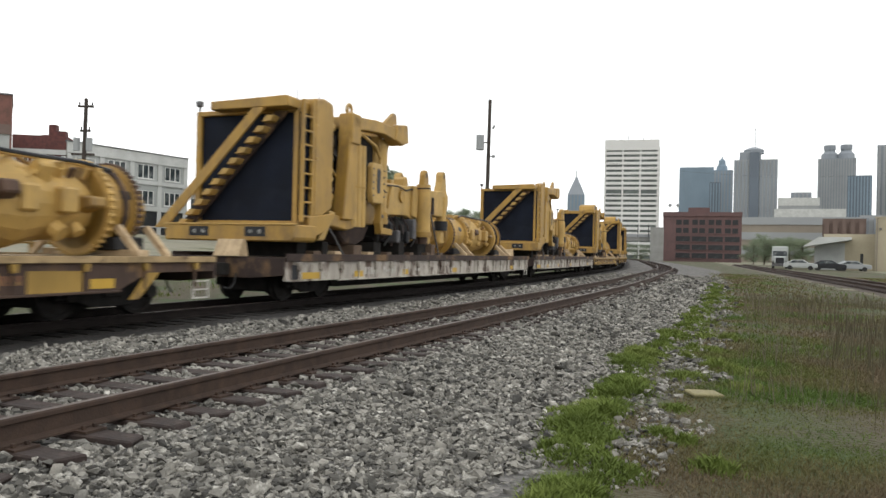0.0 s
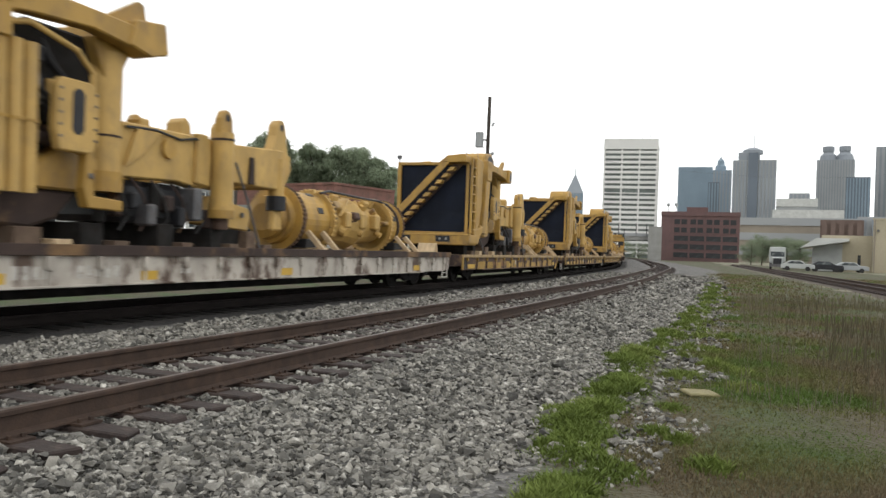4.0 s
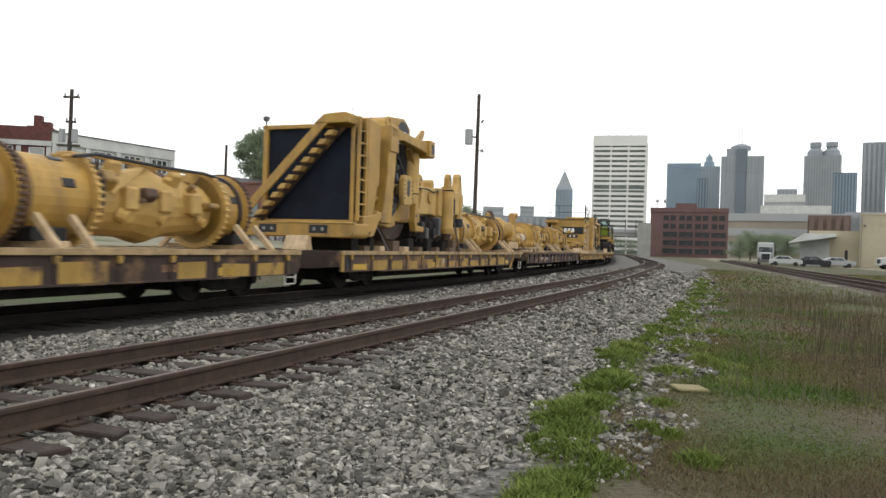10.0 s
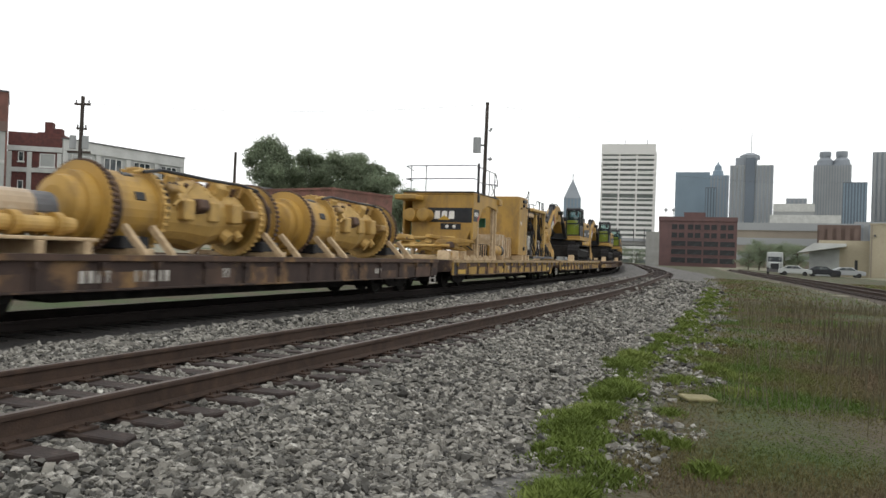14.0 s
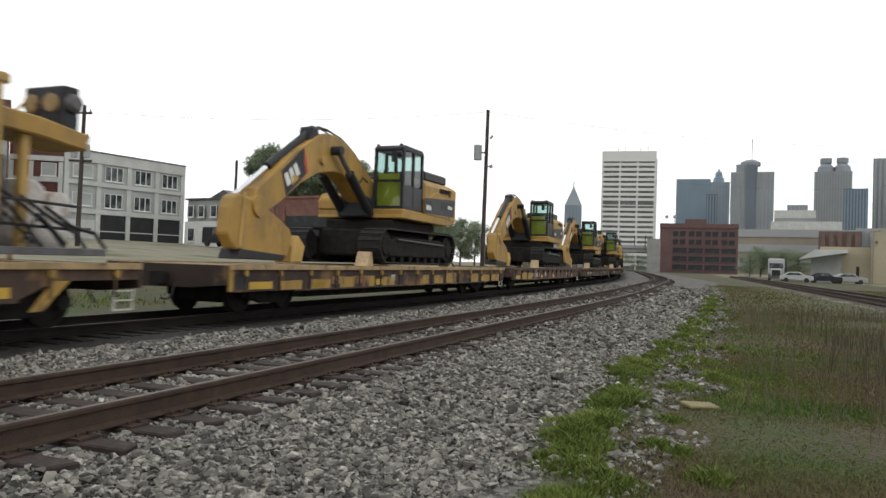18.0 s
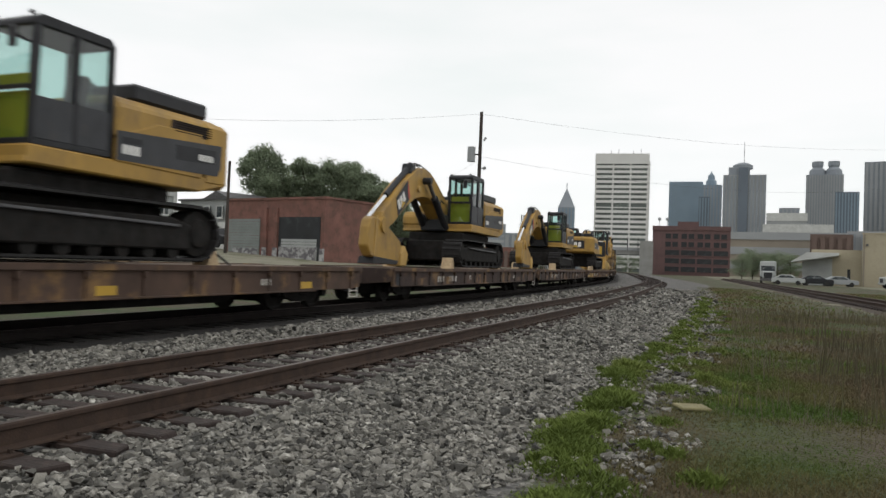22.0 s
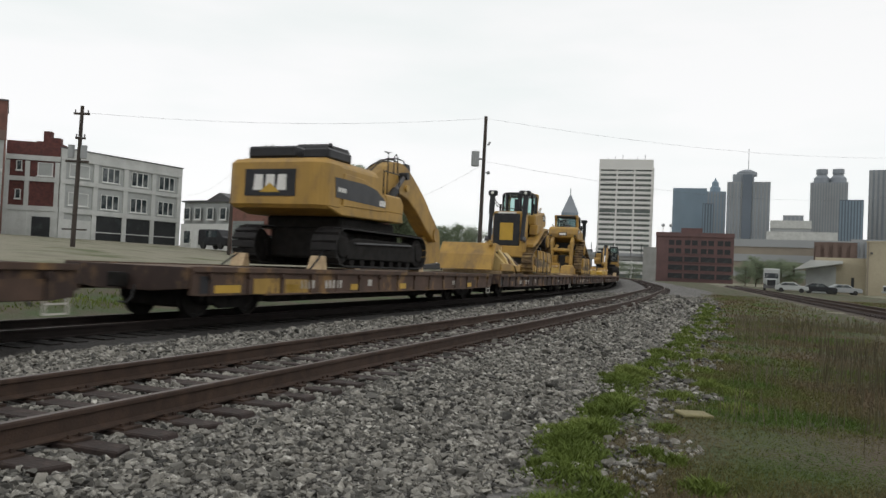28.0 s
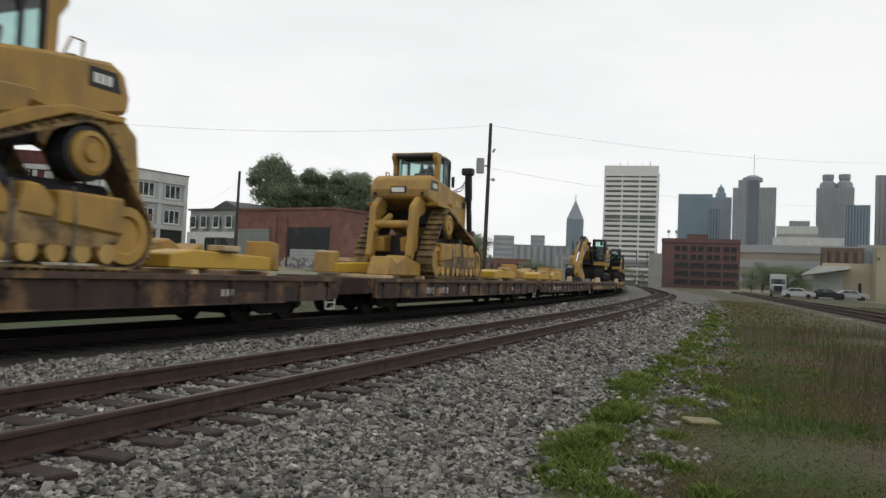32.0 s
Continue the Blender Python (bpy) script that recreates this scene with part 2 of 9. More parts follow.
# ---- mesh helpers ----
def box(bm, x0, x1, y0, y1, z0, z1, m=None):
    v = [bm.verts.new((x, y, z)) for x in (x0, x1) for y in (y0, y1) for z in (z0, z1)]
    for f in ((0, 1, 3, 2), (4, 6, 7, 5), (0, 4, 5, 1), (2, 3, 7, 6), (0, 2, 6, 4), (1, 5, 7, 3)):
        bm.faces.new([v[i] for i in f])
    if m is not None:
        for q in v:
            q.co = m @ q.co
    return v


def prism(bm, outline, x0, x1, axis="x"):
    """A plate or block: an outline in (y, z) drawn from x0 to x1; axis y takes (x, z), axis z takes (x, y)."""
    def at(a, p):
        return (a, p[0], p[1]) if axis == "x" else (p[0], a, p[1]) if axis == "y" else (p[0], p[1], a)
    a = [bm.verts.new(at(x0, p)) for p in outline]
    b = [bm.verts.new(at(x1, p)) for p in outline]
    bm.faces.new(a)
    bm.faces.new(b[::-1])
    for i in range(len(outline)):
        j = (i + 1) % len(outline)
        bm.faces.new((a[j], a[i], b[i], b[j]))


def cyl(bm, p, q, r, r2=None, n=14):
    p, q = Vector(p), Vector(q)
    d = q - p
    r2 = r if r2 is None else r2
    turn = d.to_track_quat("Z", "Y").to_matrix().to_4x4()
    m = Matrix.Translation((p + q) / 2) @ turn
    bmesh.ops.create_cone(bm, cap_ends=True, segments=n, radius1=r, radius2=r2, depth=d.length, matrix=m)


def lathe(bm, profile, axis="x", n=24, at=(0, 0, 0)):
    """Turn a profile of (distance along the axis, radius) round the axis."""
    rings = []
    for a, r in profile:
        ring = []
        for i in range(n):
            c, s = math.cos(2 * math.pi * i / n) * r, math.sin(2 * math.pi * i / n) * r
            v = (a, c, s) if axis == "x" else (c, a, s) if axis == "y" else (c, s, a)
            ring.append(bm.verts.new((v[0] + at[0], v[1] + at[1], v[2] + at[2])))
        rings.append(ring)
    for a, b in zip(rings, rings[1:]):
        for i in range(n):
            bm.faces.new((a[i], a[(i + 1) % n], b[(i + 1) % n], b[i]))
    bm.faces.new(rings[0][::-1])
    bm.faces.new(rings[-1])


def tube(bm, pts, r, n=7):
    """One bent tube swept through the points."""
    pts = [Vector(p) for p in pts]
    rings = []
    for i, p in enumerate(pts):
        d = (pts[min(i + 1, len(pts) - 1)] - pts[max(i - 1, 0)]).normalized()
        up = Vector((0, 0, 1)) if abs(d.z) < 0.9 else Vector((1, 0, 0))
        if i:
            up = rings[-1][1]
        a = (up - d * up.dot(d)).normalized()
        b = d.cross(a)
        ring = [bm.verts.new(p + a * (r * math.cos(2 * math.pi * k / n)) + b * (r * math.sin(2 * math.pi * k / n))) for k in range(n)]
        rings.append((ring, a))
    for (p, _), (q, _) in zip(rings, rings[1:]):
        for k in range(n):
            bm.faces.new((p[k], p[(k + 1) % n], q[(k + 1) % n], q[k]))
    bm.faces.new(rings[0][0][::-1])
    bm.faces.new(rings[-1][0])


def finish(bm, edge=0.0, smooth=False):
    bmesh.ops.recalc_face_normals(bm, faces=bm.faces)
    if edge:
        sharp = [e for e in bm.edges if len(e.link_faces) == 2 and e.calc_face_angle(0) > 0.6]
        if sharp and len(sharp) < 1500:
            bmesh.ops.bevel(bm, geom=sharp, offset=edge, segments=1, affect="EDGES", clamp_overlap=True)
    if smooth:
        for f in bm.faces:
            f.smooth = True
        for e in bm.edges:
            if len(e.link_faces) == 2 and e.calc_face_angle(0) > 0.6:
                e.smooth = False


def mesh_of(name, bm, mat, edge=0.0, smooth=True):
    finish(bm, edge, smooth)
    me = bpy.data.meshes.new(name)
    bm.to_mesh(me)
    bm.free()
    me.materials.append(mat)
    me.shade_flat()
    return me


def part(name, bm, mat, parent=None, label="", edge=0.0, m=None):
    ob = new(name, mesh_of(name, bm, mat, edge))
    if parent is not None:
        ob.parent = parent
    if m is not None:
        ob.matrix_basis = m
    if label:
        tagged(ob, label)
    return ob


def made(draw, *args, **kw):
    """A bmesh that the drawing function has filled."""
    bm = bmesh.new()
    draw(bm, *args, **kw)
    return bm


def block(name, mat, parent, x0, x1, y0, y1, z0, z1, label="", edge=0.012):
    bm = bmesh.new()
    box(bm, x0, x1, y0, y1, z0, z1)
    return part(name, bm, mat, parent, label, edge)


def plate(parent, name, mat, outline, x0, x1, label="", edge=0.015, axis="x"):
    bm = bmesh.new()
    prism(bm, outline, x0, x1, axis)
    return part(name, bm, mat, parent, label, edge)


def rod(parent, name, mat, p, q, r, label="", n=14, r2=None):
    bm = bmesh.new()
    cyl(bm, p, q, r, r2, n)
    return part(name, bm, mat, parent, label)


def pane(parent, name, outline, at, axis="x", label="tinted cab glass", mat=None):
    """A single sheet of glass across one axis."""
    bm = bmesh.new()
    order = {"x": lambda a, b: (at, a, b), "y": lambda a, b: (a, at, b)}[axis]
    bm.faces.new([bm.verts.new(order(a, b)) for a, b in outline])
    ob = part(name, bm, mat or GLASS, parent, label)
    ob.visible_shadow = False
    return ob


def thing(name, label, category, group=""):
    ob = new(name)
    ob.empty_display_size = 0.3
    return tagged(ob, label, category, group)


def raw_mesh(name, verts, faces, mat):
    """A large mesh straight from arrays: verts (n, 3), faces (m, 3 or 4)."""
    me = bpy.data.meshes.new(name)
    verts, faces = np.asarray(verts, np.float32), np.asarray(faces, np.int32)
    k = faces.shape[1]
    me.vertices.add(len(verts))
    me.vertices.foreach_set("co", verts.ravel())
    me.loops.add(faces.size)
    me.loops.foreach_set("vertex_index", faces.ravel())
    me.polygons.add(len(faces))
    me.polygons.foreach_set("loop_start", np.arange(0, faces.size, k, dtype=np.int32))
    me.update(calc_edges=True)
    me.validate()
    me.materials.append(mat)
    me.shade_flat()
    return me


# ---- ground ----
def line_place(x, y):
    """For arrays of places: metres along and to the left of the near rail."""
    best = np.full(x.shape, 1e9)
    s, u = np.zeros_like(x), np.zeros_like(x)
    step = NEAR_RAIL[::4], LEFT[::4], RUN[::4], HEAD[::4]
    for p, l, r, h in zip(*step):
        dx, dy = x - p[0], y - p[1]
        d = dx * dx + dy * dy
        closer = d < best
        best = np.where(closer, d, best)
        along = dx * math.sin(h) + dy * math.cos(h)
        side = dx * l[0] + dy * l[1]
        s, u = np.where(closer, r + along, s), np.where(closer, side, u)
    return s, u


# cross-section of the ground: metres left of the near rail, height
SECTION_U = (-400, -3.2, -2.2, -0.75, 2.3, 3.4, 4.6, 8.6, 9.6, 11.5, 16, 30, 45, 67, 400)
SECTION_Z = (0.0, 0.0, 0.02, 0.095, 0.095, 0.02, -0.02, -0.02, -0.12, -0.15, 0.35, 1.30, 2.1, 2.9, 3.2)


def ground_height(x, y):
    s, u = line_place(x, y)
    z = np.interp(u, SECTION_U, SECTION_Z)
    far = np.clip((np.hypot(x, y) - 125) / 150, 0, 1)
    return z * (1 - far) + 0.0 * far, s, u


def ground_material():
    m = bpy.data.materials.new("ground_gravel_grass_and_lot")
    m.use_nodes = True
    n, ln = m.node_tree.nodes, m.node_tree.links
    b = n["Principled BSDF"]
    b.inputs["Roughness"].default_value = 0.95
    tc = n.new("ShaderNodeTexCoord")

    def noise_of(scale, detail=6):
        q = n.new("ShaderNodeTexNoise")
        q.inputs["Scale"].default_value, q.inputs["Detail"].default_value = scale, detail
        ln.new(tc.outputs["Object"], q.inputs["Vector"])
        return q.outputs[0]

    def ramp_of(value, *stops):
        q = n.new("ShaderNodeValToRGB")
        for _ in stops[2:]:
            q.color_ramp.elements.new(0.5)
        for e, (at, c) in zip(q.color_ramp.elements, stops):
            e.position, e.color = at, (*c, 1)
        ln.new(value, q.inputs[0])
        return q.outputs[0]

    def mixed(fac, a, c):
        q = n.new("ShaderNodeMixRGB")
        ln.new(fac, q.inputs[0])
        ln.new(a, q.inputs[1])
        ln.new(c, q.inputs[2])
        return q.outputs[0]

    def mask(name, wobble, lo, hi):
        a = n.new("ShaderNodeAttribute")
        a.attribute_name = name
        add = n.new("ShaderNodeMath")
        add.operation = "ADD"
        ln.new(a.outputs["Fac"], add.inputs[0])
        ln.new(wobble, add.inputs[1])
        r = n.new("ShaderNodeMapRange")
        r.inputs[1].default_value, r.inputs[2].default_value = lo, hi
        ln.new(add.outputs[0], r.inputs[0])
        return r.outputs[0]

    voro = n.new("ShaderNodeTexVoronoi")
    voro.inputs["Scale"].default_value = 19.0
    ln.new(tc.outputs["Object"], voro.inputs["Vector"])
    gravel = ramp_of(voro.outputs["Color"], (0.1, (0.04, 0.038, 0.036)), (0.5, (0.10, 0.096, 0.09)), (0.95, (0.21, 0.20, 0.185)))
    grass = ramp_of(noise_of(0.55), (0.34, (0.085, 0.064, 0.042)), (0.50, (0.064, 0.060, 0.030)), (0.64, (0.044, 0.070, 0.018)))
    lot = ramp_of(noise_of(0.3), (0.3, (0.16, 0.155, 0.105)), (0.5, (0.225, 0.21, 0.155)), (0.68, (0.085, 0.10, 0.04)))
    wob = noise_of(1.3)
    c = mixed(mask("gravel", wob, 0.9, 1.1), grass, gravel)
    c = mixed(mask("lot", noise_of(0.25), 0.95, 1.1), c, lot)
    # Dark bed under the train: oil stain plus the train's shade, in the colour.
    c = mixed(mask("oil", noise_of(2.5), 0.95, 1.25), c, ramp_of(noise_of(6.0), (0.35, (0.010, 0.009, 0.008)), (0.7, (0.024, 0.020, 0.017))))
    ln.new(c, b.inputs["Base Color"])
    bump = n.new("ShaderNodeBump")
    bump.inputs["Strength"].default_value, bump.inputs["Distance"].default_value = 0.7, 0.04
    ln.new(voro.outputs["Distance"], bump.inputs["Height"])
    ln.new(bump.outputs[0], b.inputs["Normal"])
    return m


def build_ground():
    radii = np.concatenate([[0.01], np.geomspace(0.8, 4600, 230)])
    front = np.radians(np.arange(-46, 46.01, 0.35))
    back = np.radians(np.arange(49, 312, 3.0))
    ang = np.concatenate([front, back])
    r, a = np.meshgrid(radii, ang, indexing="ij")
    x, y = 0.06 + r * np.sin(a), 0.05 + r * np.cos(a)
    z, s, u = ground_height(x.ravel(), y.ravel())
    lumps = np.array([noise.noise(Vector((px * 0.35, py * 0.35, 0))) for px, py in zip(x.ravel(), y.ravel())])
    z = z + 0.05 * lumps * np.where((u < -3) | (u > 10), 1, 0.2)
    na = len(ang)
    i, j = np.meshgrid(np.arange(len(radii) - 1), np.arange(na), indexing="ij")
    k = (j + 1) % na
    faces = np.stack([i * na + j, (i + 1) * na + j, (i + 1) * na + k, i * na + k], -1).reshape(-1, 4)[:, ::-1]
    me = raw_mesh("ground", np.stack([x.ravel(), y.ravel(), z], 1), faces, ground_material())
    edge = np.interp(s, (-10, 4, 7, 12, 25, 60, 90), (-3.4, -3.35, -3.05, -2.9, -2.85, -3.3, -5.2))
    gravel = np.clip(0.5 + (u - edge) / 1.2, 0, 1) * np.clip(0.5 + (9.4 - u) / 0.8, 0, 1)
    right_lot = np.clip((np.hypot(x.ravel(), y.ravel()) - 60) / 15, 0, 1) * (u < -26)
    lot = np.maximum(np.clip((u - 20) / 6, 0, 1), right_lot)
    verge = x.ravel() * 0.952 - y.ravel() * 0.306 - 8.85
    lot = np.maximum(lot, 0.55 * np.clip((verge + 4.0) / 3.5, 0, 1) * (verge < 5) * (np.hypot(x.ravel(), y.ravel()) > 9))
    # Mask of oily ballast, widened to hold the shade below the cars.
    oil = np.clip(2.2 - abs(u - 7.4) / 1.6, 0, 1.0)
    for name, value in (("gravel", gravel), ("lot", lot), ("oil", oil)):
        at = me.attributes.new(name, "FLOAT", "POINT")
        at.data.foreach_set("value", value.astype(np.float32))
    for p in me.polygons:
        p.use_smooth = True
    tagged(new("ground", me), "grey gravel, rough grass and a pale lot beside the railway", "ground", kind="structure")


build_ground()


# ---- tracks ----
RAIL_OUTLINE = ((-0.070, 0.0), (0.070, 0.0), (0.070, 0.012), (0.012, 0.032), (0.010, 0.130), (0.036, 0.142), (0.036, 0.170), (0.026, 0.182), (-0.026, 0.182), (-0.036, 0.170), (-0.036, 0.142), (-0.010, 0.130), (-0.012, 0.032), (-0.070, 0.012))


def rail(name, path, normal, base, parent, mat, label):
    o = np.array(RAIL_OUTLINE)
    k, n = len(o), len(path)
    v = np.zeros((n, k, 3))
    v[:, :, 0] = path[:, None, 0] + normal[:, None, 0] * o[None, :, 0]
    v[:, :, 1] = path[:, None, 1] + normal[:, None, 1] * o[None, :, 0]
    v[:, :, 2] = base + o[None, :, 1]
    i, j = np.meshgrid(np.arange(n - 1), np.arange(k), indexing="ij")
    q = (j + 1) % k
    faces = np.stack([i * k + j, i * k + q, (i + 1) * k + q, (i + 1) * k + j], -1).reshape(-1, 4)
    me = raw_mesh(name, v.reshape(-1, 3), faces, mat)
    me.materials.append(RAILTOP)
    top = np.repeat(np.arange(n - 1), k) * 0 + np.tile(np.isin(np.arange(k), (7,)), n - 1)
    me.polygons.foreach_set("material_index", top.astype(np.int32))
    ob = new(name, me)
    ob.parent = parent
    return tagged(ob, label)


def tie_mesh(seed):
    rnd = random.Random(seed)
    bm = bmesh.new()
    box(bm, -1.30, 1.30, -0.115, 0.115, -0.17, 0.0)
    for v in bm.verts:
        v.co += Vector((rnd.uniform(-0.05, 0.05), rnd.uniform(-0.012, 0.012), rnd.uniform(-0.012, 0.008)))
    return mesh_of("tie", bm, TIEWOOD, 0.012)


def plate_mesh():
    bm = bmesh.new()
    box(bm, -0.17, 0.17, -0.095, 0.095, 0.0, 0.018)
    for x, y in ((-0.1, 0.05), (0.1, -0.05), (-0.1, -0.05), (0.1, 0.05)):
        box(bm, x - 0.012, x + 0.012, y - 0.012, y + 0.012, 0.018, 0.045)
    return mesh_of("tie_plate", bm, RAILSTEEL)


TIES = [tie_mesh(i) for i in range(5)]
PLATE = plate_mesh()


TIE_PLACES = []


def ties_between(parent, start, end, gap, offset, z, single):
    """Cross ties along a line; single ties are objects, the rest of the line is one mesh."""
    rnd = random.Random(7)
    joined = bmesh.new()
    s = start
    while s < end:
        x, y = beside(s, offset)
        h = float(np.interp(s, RUN, HEAD))
        m = pose(x, y, z + rnd.uniform(-0.012, 0.008), 0, 0, -math.degrees(h) + rnd.uniform(-1.2, 1.2))
        if single:
            TIE_PLACES.append(s)
            ob = new("tie", rnd.choice(TIES))
            ob.parent, ob.matrix_basis = parent, m
            for side in (-0.7525, 0.7525):
                pl = new("tie_plate", PLATE)
                pl.parent, pl.matrix_basis = ob, pose(side, 0, 0.002)
        else:
            box(joined, -1.3, 1.3, -0.115, 0.115, -0.17, 0.0, m)
        s += gap + rnd.uniform(-0.03, 0.03)
    if not single:
        # Ties under the train take near-black, which includes the train's shade.
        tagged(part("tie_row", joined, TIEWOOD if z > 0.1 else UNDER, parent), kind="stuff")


def build_tracks():
    empty = tagged(new("railway_track_near"), "empty track of rusty rails on dark wooden ties", "railway track", kind="structure")
    use = (RUN > -40) & (RUN < 300)
    for off in (0.0, 1.505):
        rail("rail", (NEAR_RAIL + off * LEFT)[use], LEFT[use], RAIL_TOP - 0.182, empty, RAILSTEEL, "rust-brown steel rail with a worn head")
    ties_between(empty, -4, 55, 0.51, 0.7525, RAIL_TOP - 0.20, True)
    ties_between(empty, 55.2, 200, 0.51, 0.7525, RAIL_TOP - 0.20, False)
    busy = tagged(new("railway_track_train"), "track under the freight train with oily ties, darkened for its shade", "railway track", kind="structure")
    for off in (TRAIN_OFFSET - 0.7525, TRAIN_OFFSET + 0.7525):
        rail("rail", (NEAR_RAIL + off * LEFT)[use], LEFT[use], TRAIN_RAIL_TOP - 0.182, busy, SHADEDRAIL, "oily steel rail, blackened for the shade under the train")
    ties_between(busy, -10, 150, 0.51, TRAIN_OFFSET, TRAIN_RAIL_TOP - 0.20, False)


build_tracks()


# ---- materials of the surroundings ----
FACADE = material("pale_painted_concrete", (0.49, 0.50, 0.485), 0.85, vary=0.1, scale=0.5, second=(0.38, 0.39, 0.375), patch=0.8, spread=(0.5, 0.8), bump=0.05, fine=8)
INFILL = material("grey_rendered_panel", (0.35, 0.365, 0.355), 0.85, vary=0.12, scale=0.6, bump=0.05, fine=8)
REDBRICK = material("dark_red_brick", (0.115, 0.040, 0.035), 0.9, vary=0.2, scale=0.8, second=(0.07, 0.03, 0.028), patch=3.0, bump=0.15, fine=14)
OLDBRICK = material("weathered_red_brick", (0.185, 0.088, 0.070), 0.9, vary=0.2, scale=0.5, second=(0.13, 0.07, 0.055), patch=1.2, bump=0.15, fine=14)
PANE = material("dark_window_glass", (0.035, 0.045, 0.050), 0.12, vary=0.5, scale=0.7, second=(0.15, 0.16, 0.16), patch=0.9, spread=(0.5, 0.62), bump=0.0)
FRAME = material("white_window_frame", (0.62, 0.63, 0.61), 0.6, vary=0.08, scale=2.0, bump=0.02)
DARKGAP = material("dark_garage_opening", (0.012, 0.014, 0.016), 0.6, vary=0.4, scale=0.6, second=(0.05, 0.06, 0.06), patch=0.7, spread=(0.55, 0.8), bump=0.0)
TOWERWHITE = material("white_concrete_tower", (0.62, 0.62, 0.60), 0.8, vary=0.06, scale=0.05, bump=0.0)
TOWERGLASS = material("tower_window_band", (0.10, 0.12, 0.11), 0.3, vary=0.4, scale=0.15, second=(0.25, 0.27, 0.25), patch=0.2, spread=(0.55, 0.7), bump=0.0)
# Next four tower colours are lightened towards blue with distance haze mixed in.
HAZYBLUE = material("hazy_blue_glass", (0.17, 0.235, 0.29), 0.35, vary=0.12, scale=0.03, bump=0.0)
HAZYDEEP = material("deep_hazy_glass", (0.10, 0.125, 0.155), 0.35, vary=0.12, scale=0.03, bump=0.0)
HAZYGREY = material("hazy_grey_stone", (0.235, 0.26, 0.285), 0.7, vary=0.1, scale=0.03, bump=0.0)
PALETOWER = material("pale_hazy_tower_stone", (0.30, 0.315, 0.32), 0.7, vary=0.1, scale=0.03, bump=0.0)
BEIGE = material("beige_block_wall", (0.27, 0.235, 0.19), 0.85, vary=0.12, scale=0.1, bump=0.03, fine=3)
CREAM = material("cream_warehouse_wall", (0.40, 0.355, 0.255), 0.85, vary=0.1, scale=0.2, second=(0.30, 0.26, 0.19), patch=0.4, spread=(0.55, 0.8), bump=0.03, fine=4)
BROWNBRICK = material("brown_brick_wall", (0.14, 0.10, 0.085), 0.9, vary=0.12, scale=0.2, bump=0.03, fine=4)
ROOFTIN = material("pale_tin_roof", (0.48, 0.49, 0.47), 0.5, vary=0.1, scale=0.6, bump=0.03)
POLEWOOD = material("dark_utility_pole", (0.050, 0.040, 0.034), 0.9, vary=0.3, scale=2.0, streak=0.8, bump=0.3)
BARK = material("grey_bark", (0.075, 0.058, 0.045), 0.95, vary=0.3, scale=2.0, bump=0.4)
# Leaf colour is lifted towards grey-green to carry the haze of distance.
LEAF = material("hazy_green_leaves", (0.225, 0.27, 0.18), 0.75, vary=0.22, scale=0.35, bump=0.0, island=0.35, shine=0.15)


def let_light_through(m, share):
    """Mix a translucent layer of the same colour into a leaf material."""
    n, ln = m.node_tree.nodes, m.node_tree.links
    b = n["Principled BSDF"]
    tr = n.new("ShaderNodeBsdfTranslucent")
    mix = n.new("ShaderNodeMixShader")
    mix.inputs[0].default_value = share
    ln.new(b.inputs["Base Color"].links[0].from_socket, tr.inputs[0])
    ln.new(b.outputs[0], mix.inputs[1])
    ln.new(tr.outputs[0], mix.inputs[2])
    ln.new(mix.outputs[0], n["Material Output"].inputs[0])


let_light_through(LEAF, 0.52)
CARPAINT = material("white_car_paint", (0.40, 0.42, 0.41), 0.3, vary=0.05, scale=1.0, bump=0.0)
CONCRETE = material("grey_concrete", (0.26, 0.26, 0.245), 0.9, vary=0.12, scale=0.6, bump=0.1, fine=10)


def heading_pose(p, q, z=0.0):
    """A frame whose x axis runs from p to q (seen from the camera, left to right) and whose -y side faces the camera."""
    return pose(p[0], p[1], z, 0, 0, math.degrees(math.atan2(q[1] - p[1], q[0] - p[0]))), math.dist(p, q)


def window_unit(parent, x, z, w, h, lights=3, pane=None, frame=None):
    win = new("window")
    win.parent = parent
    win.matrix_basis = pose(x, 0, z)
    bm = bmesh.new()
    box(bm, 0, w, -0.02, 0.1, 0, h)
    part("pane", bm, pane or PANE, win, "dark window glass")
    bm = bmesh.new()
    for a, b, c, d in ((0, w, 0, 0.09), (0, w, h - 0.07, h), (0, 0.09, 0, h), (w - 0.09, w, 0, h)):
        box(bm, a, b, -0.07, 0.02, c, d)
    for i in range(1, lights):
        k = w * i / lights
        box(bm, k - 0.06, k + 0.06, -0.06, 0.02, 0, h)
    part("window_frame", bm, frame or FRAME, win, "pale window frame")
    bm = bmesh.new()
    box(bm, -0.08, w + 0.08, -0.16, 0.02, -0.1, 0.0)
    part("sill", bm, frame or FRAME, win, "pale sill")


def pilot_block(parent, name, mat, x0, x1, y0, y1, z0, z1, label=""):
    return block(name, mat, parent, x0, x1, y0, y1, z0, z1, label, 0.0)


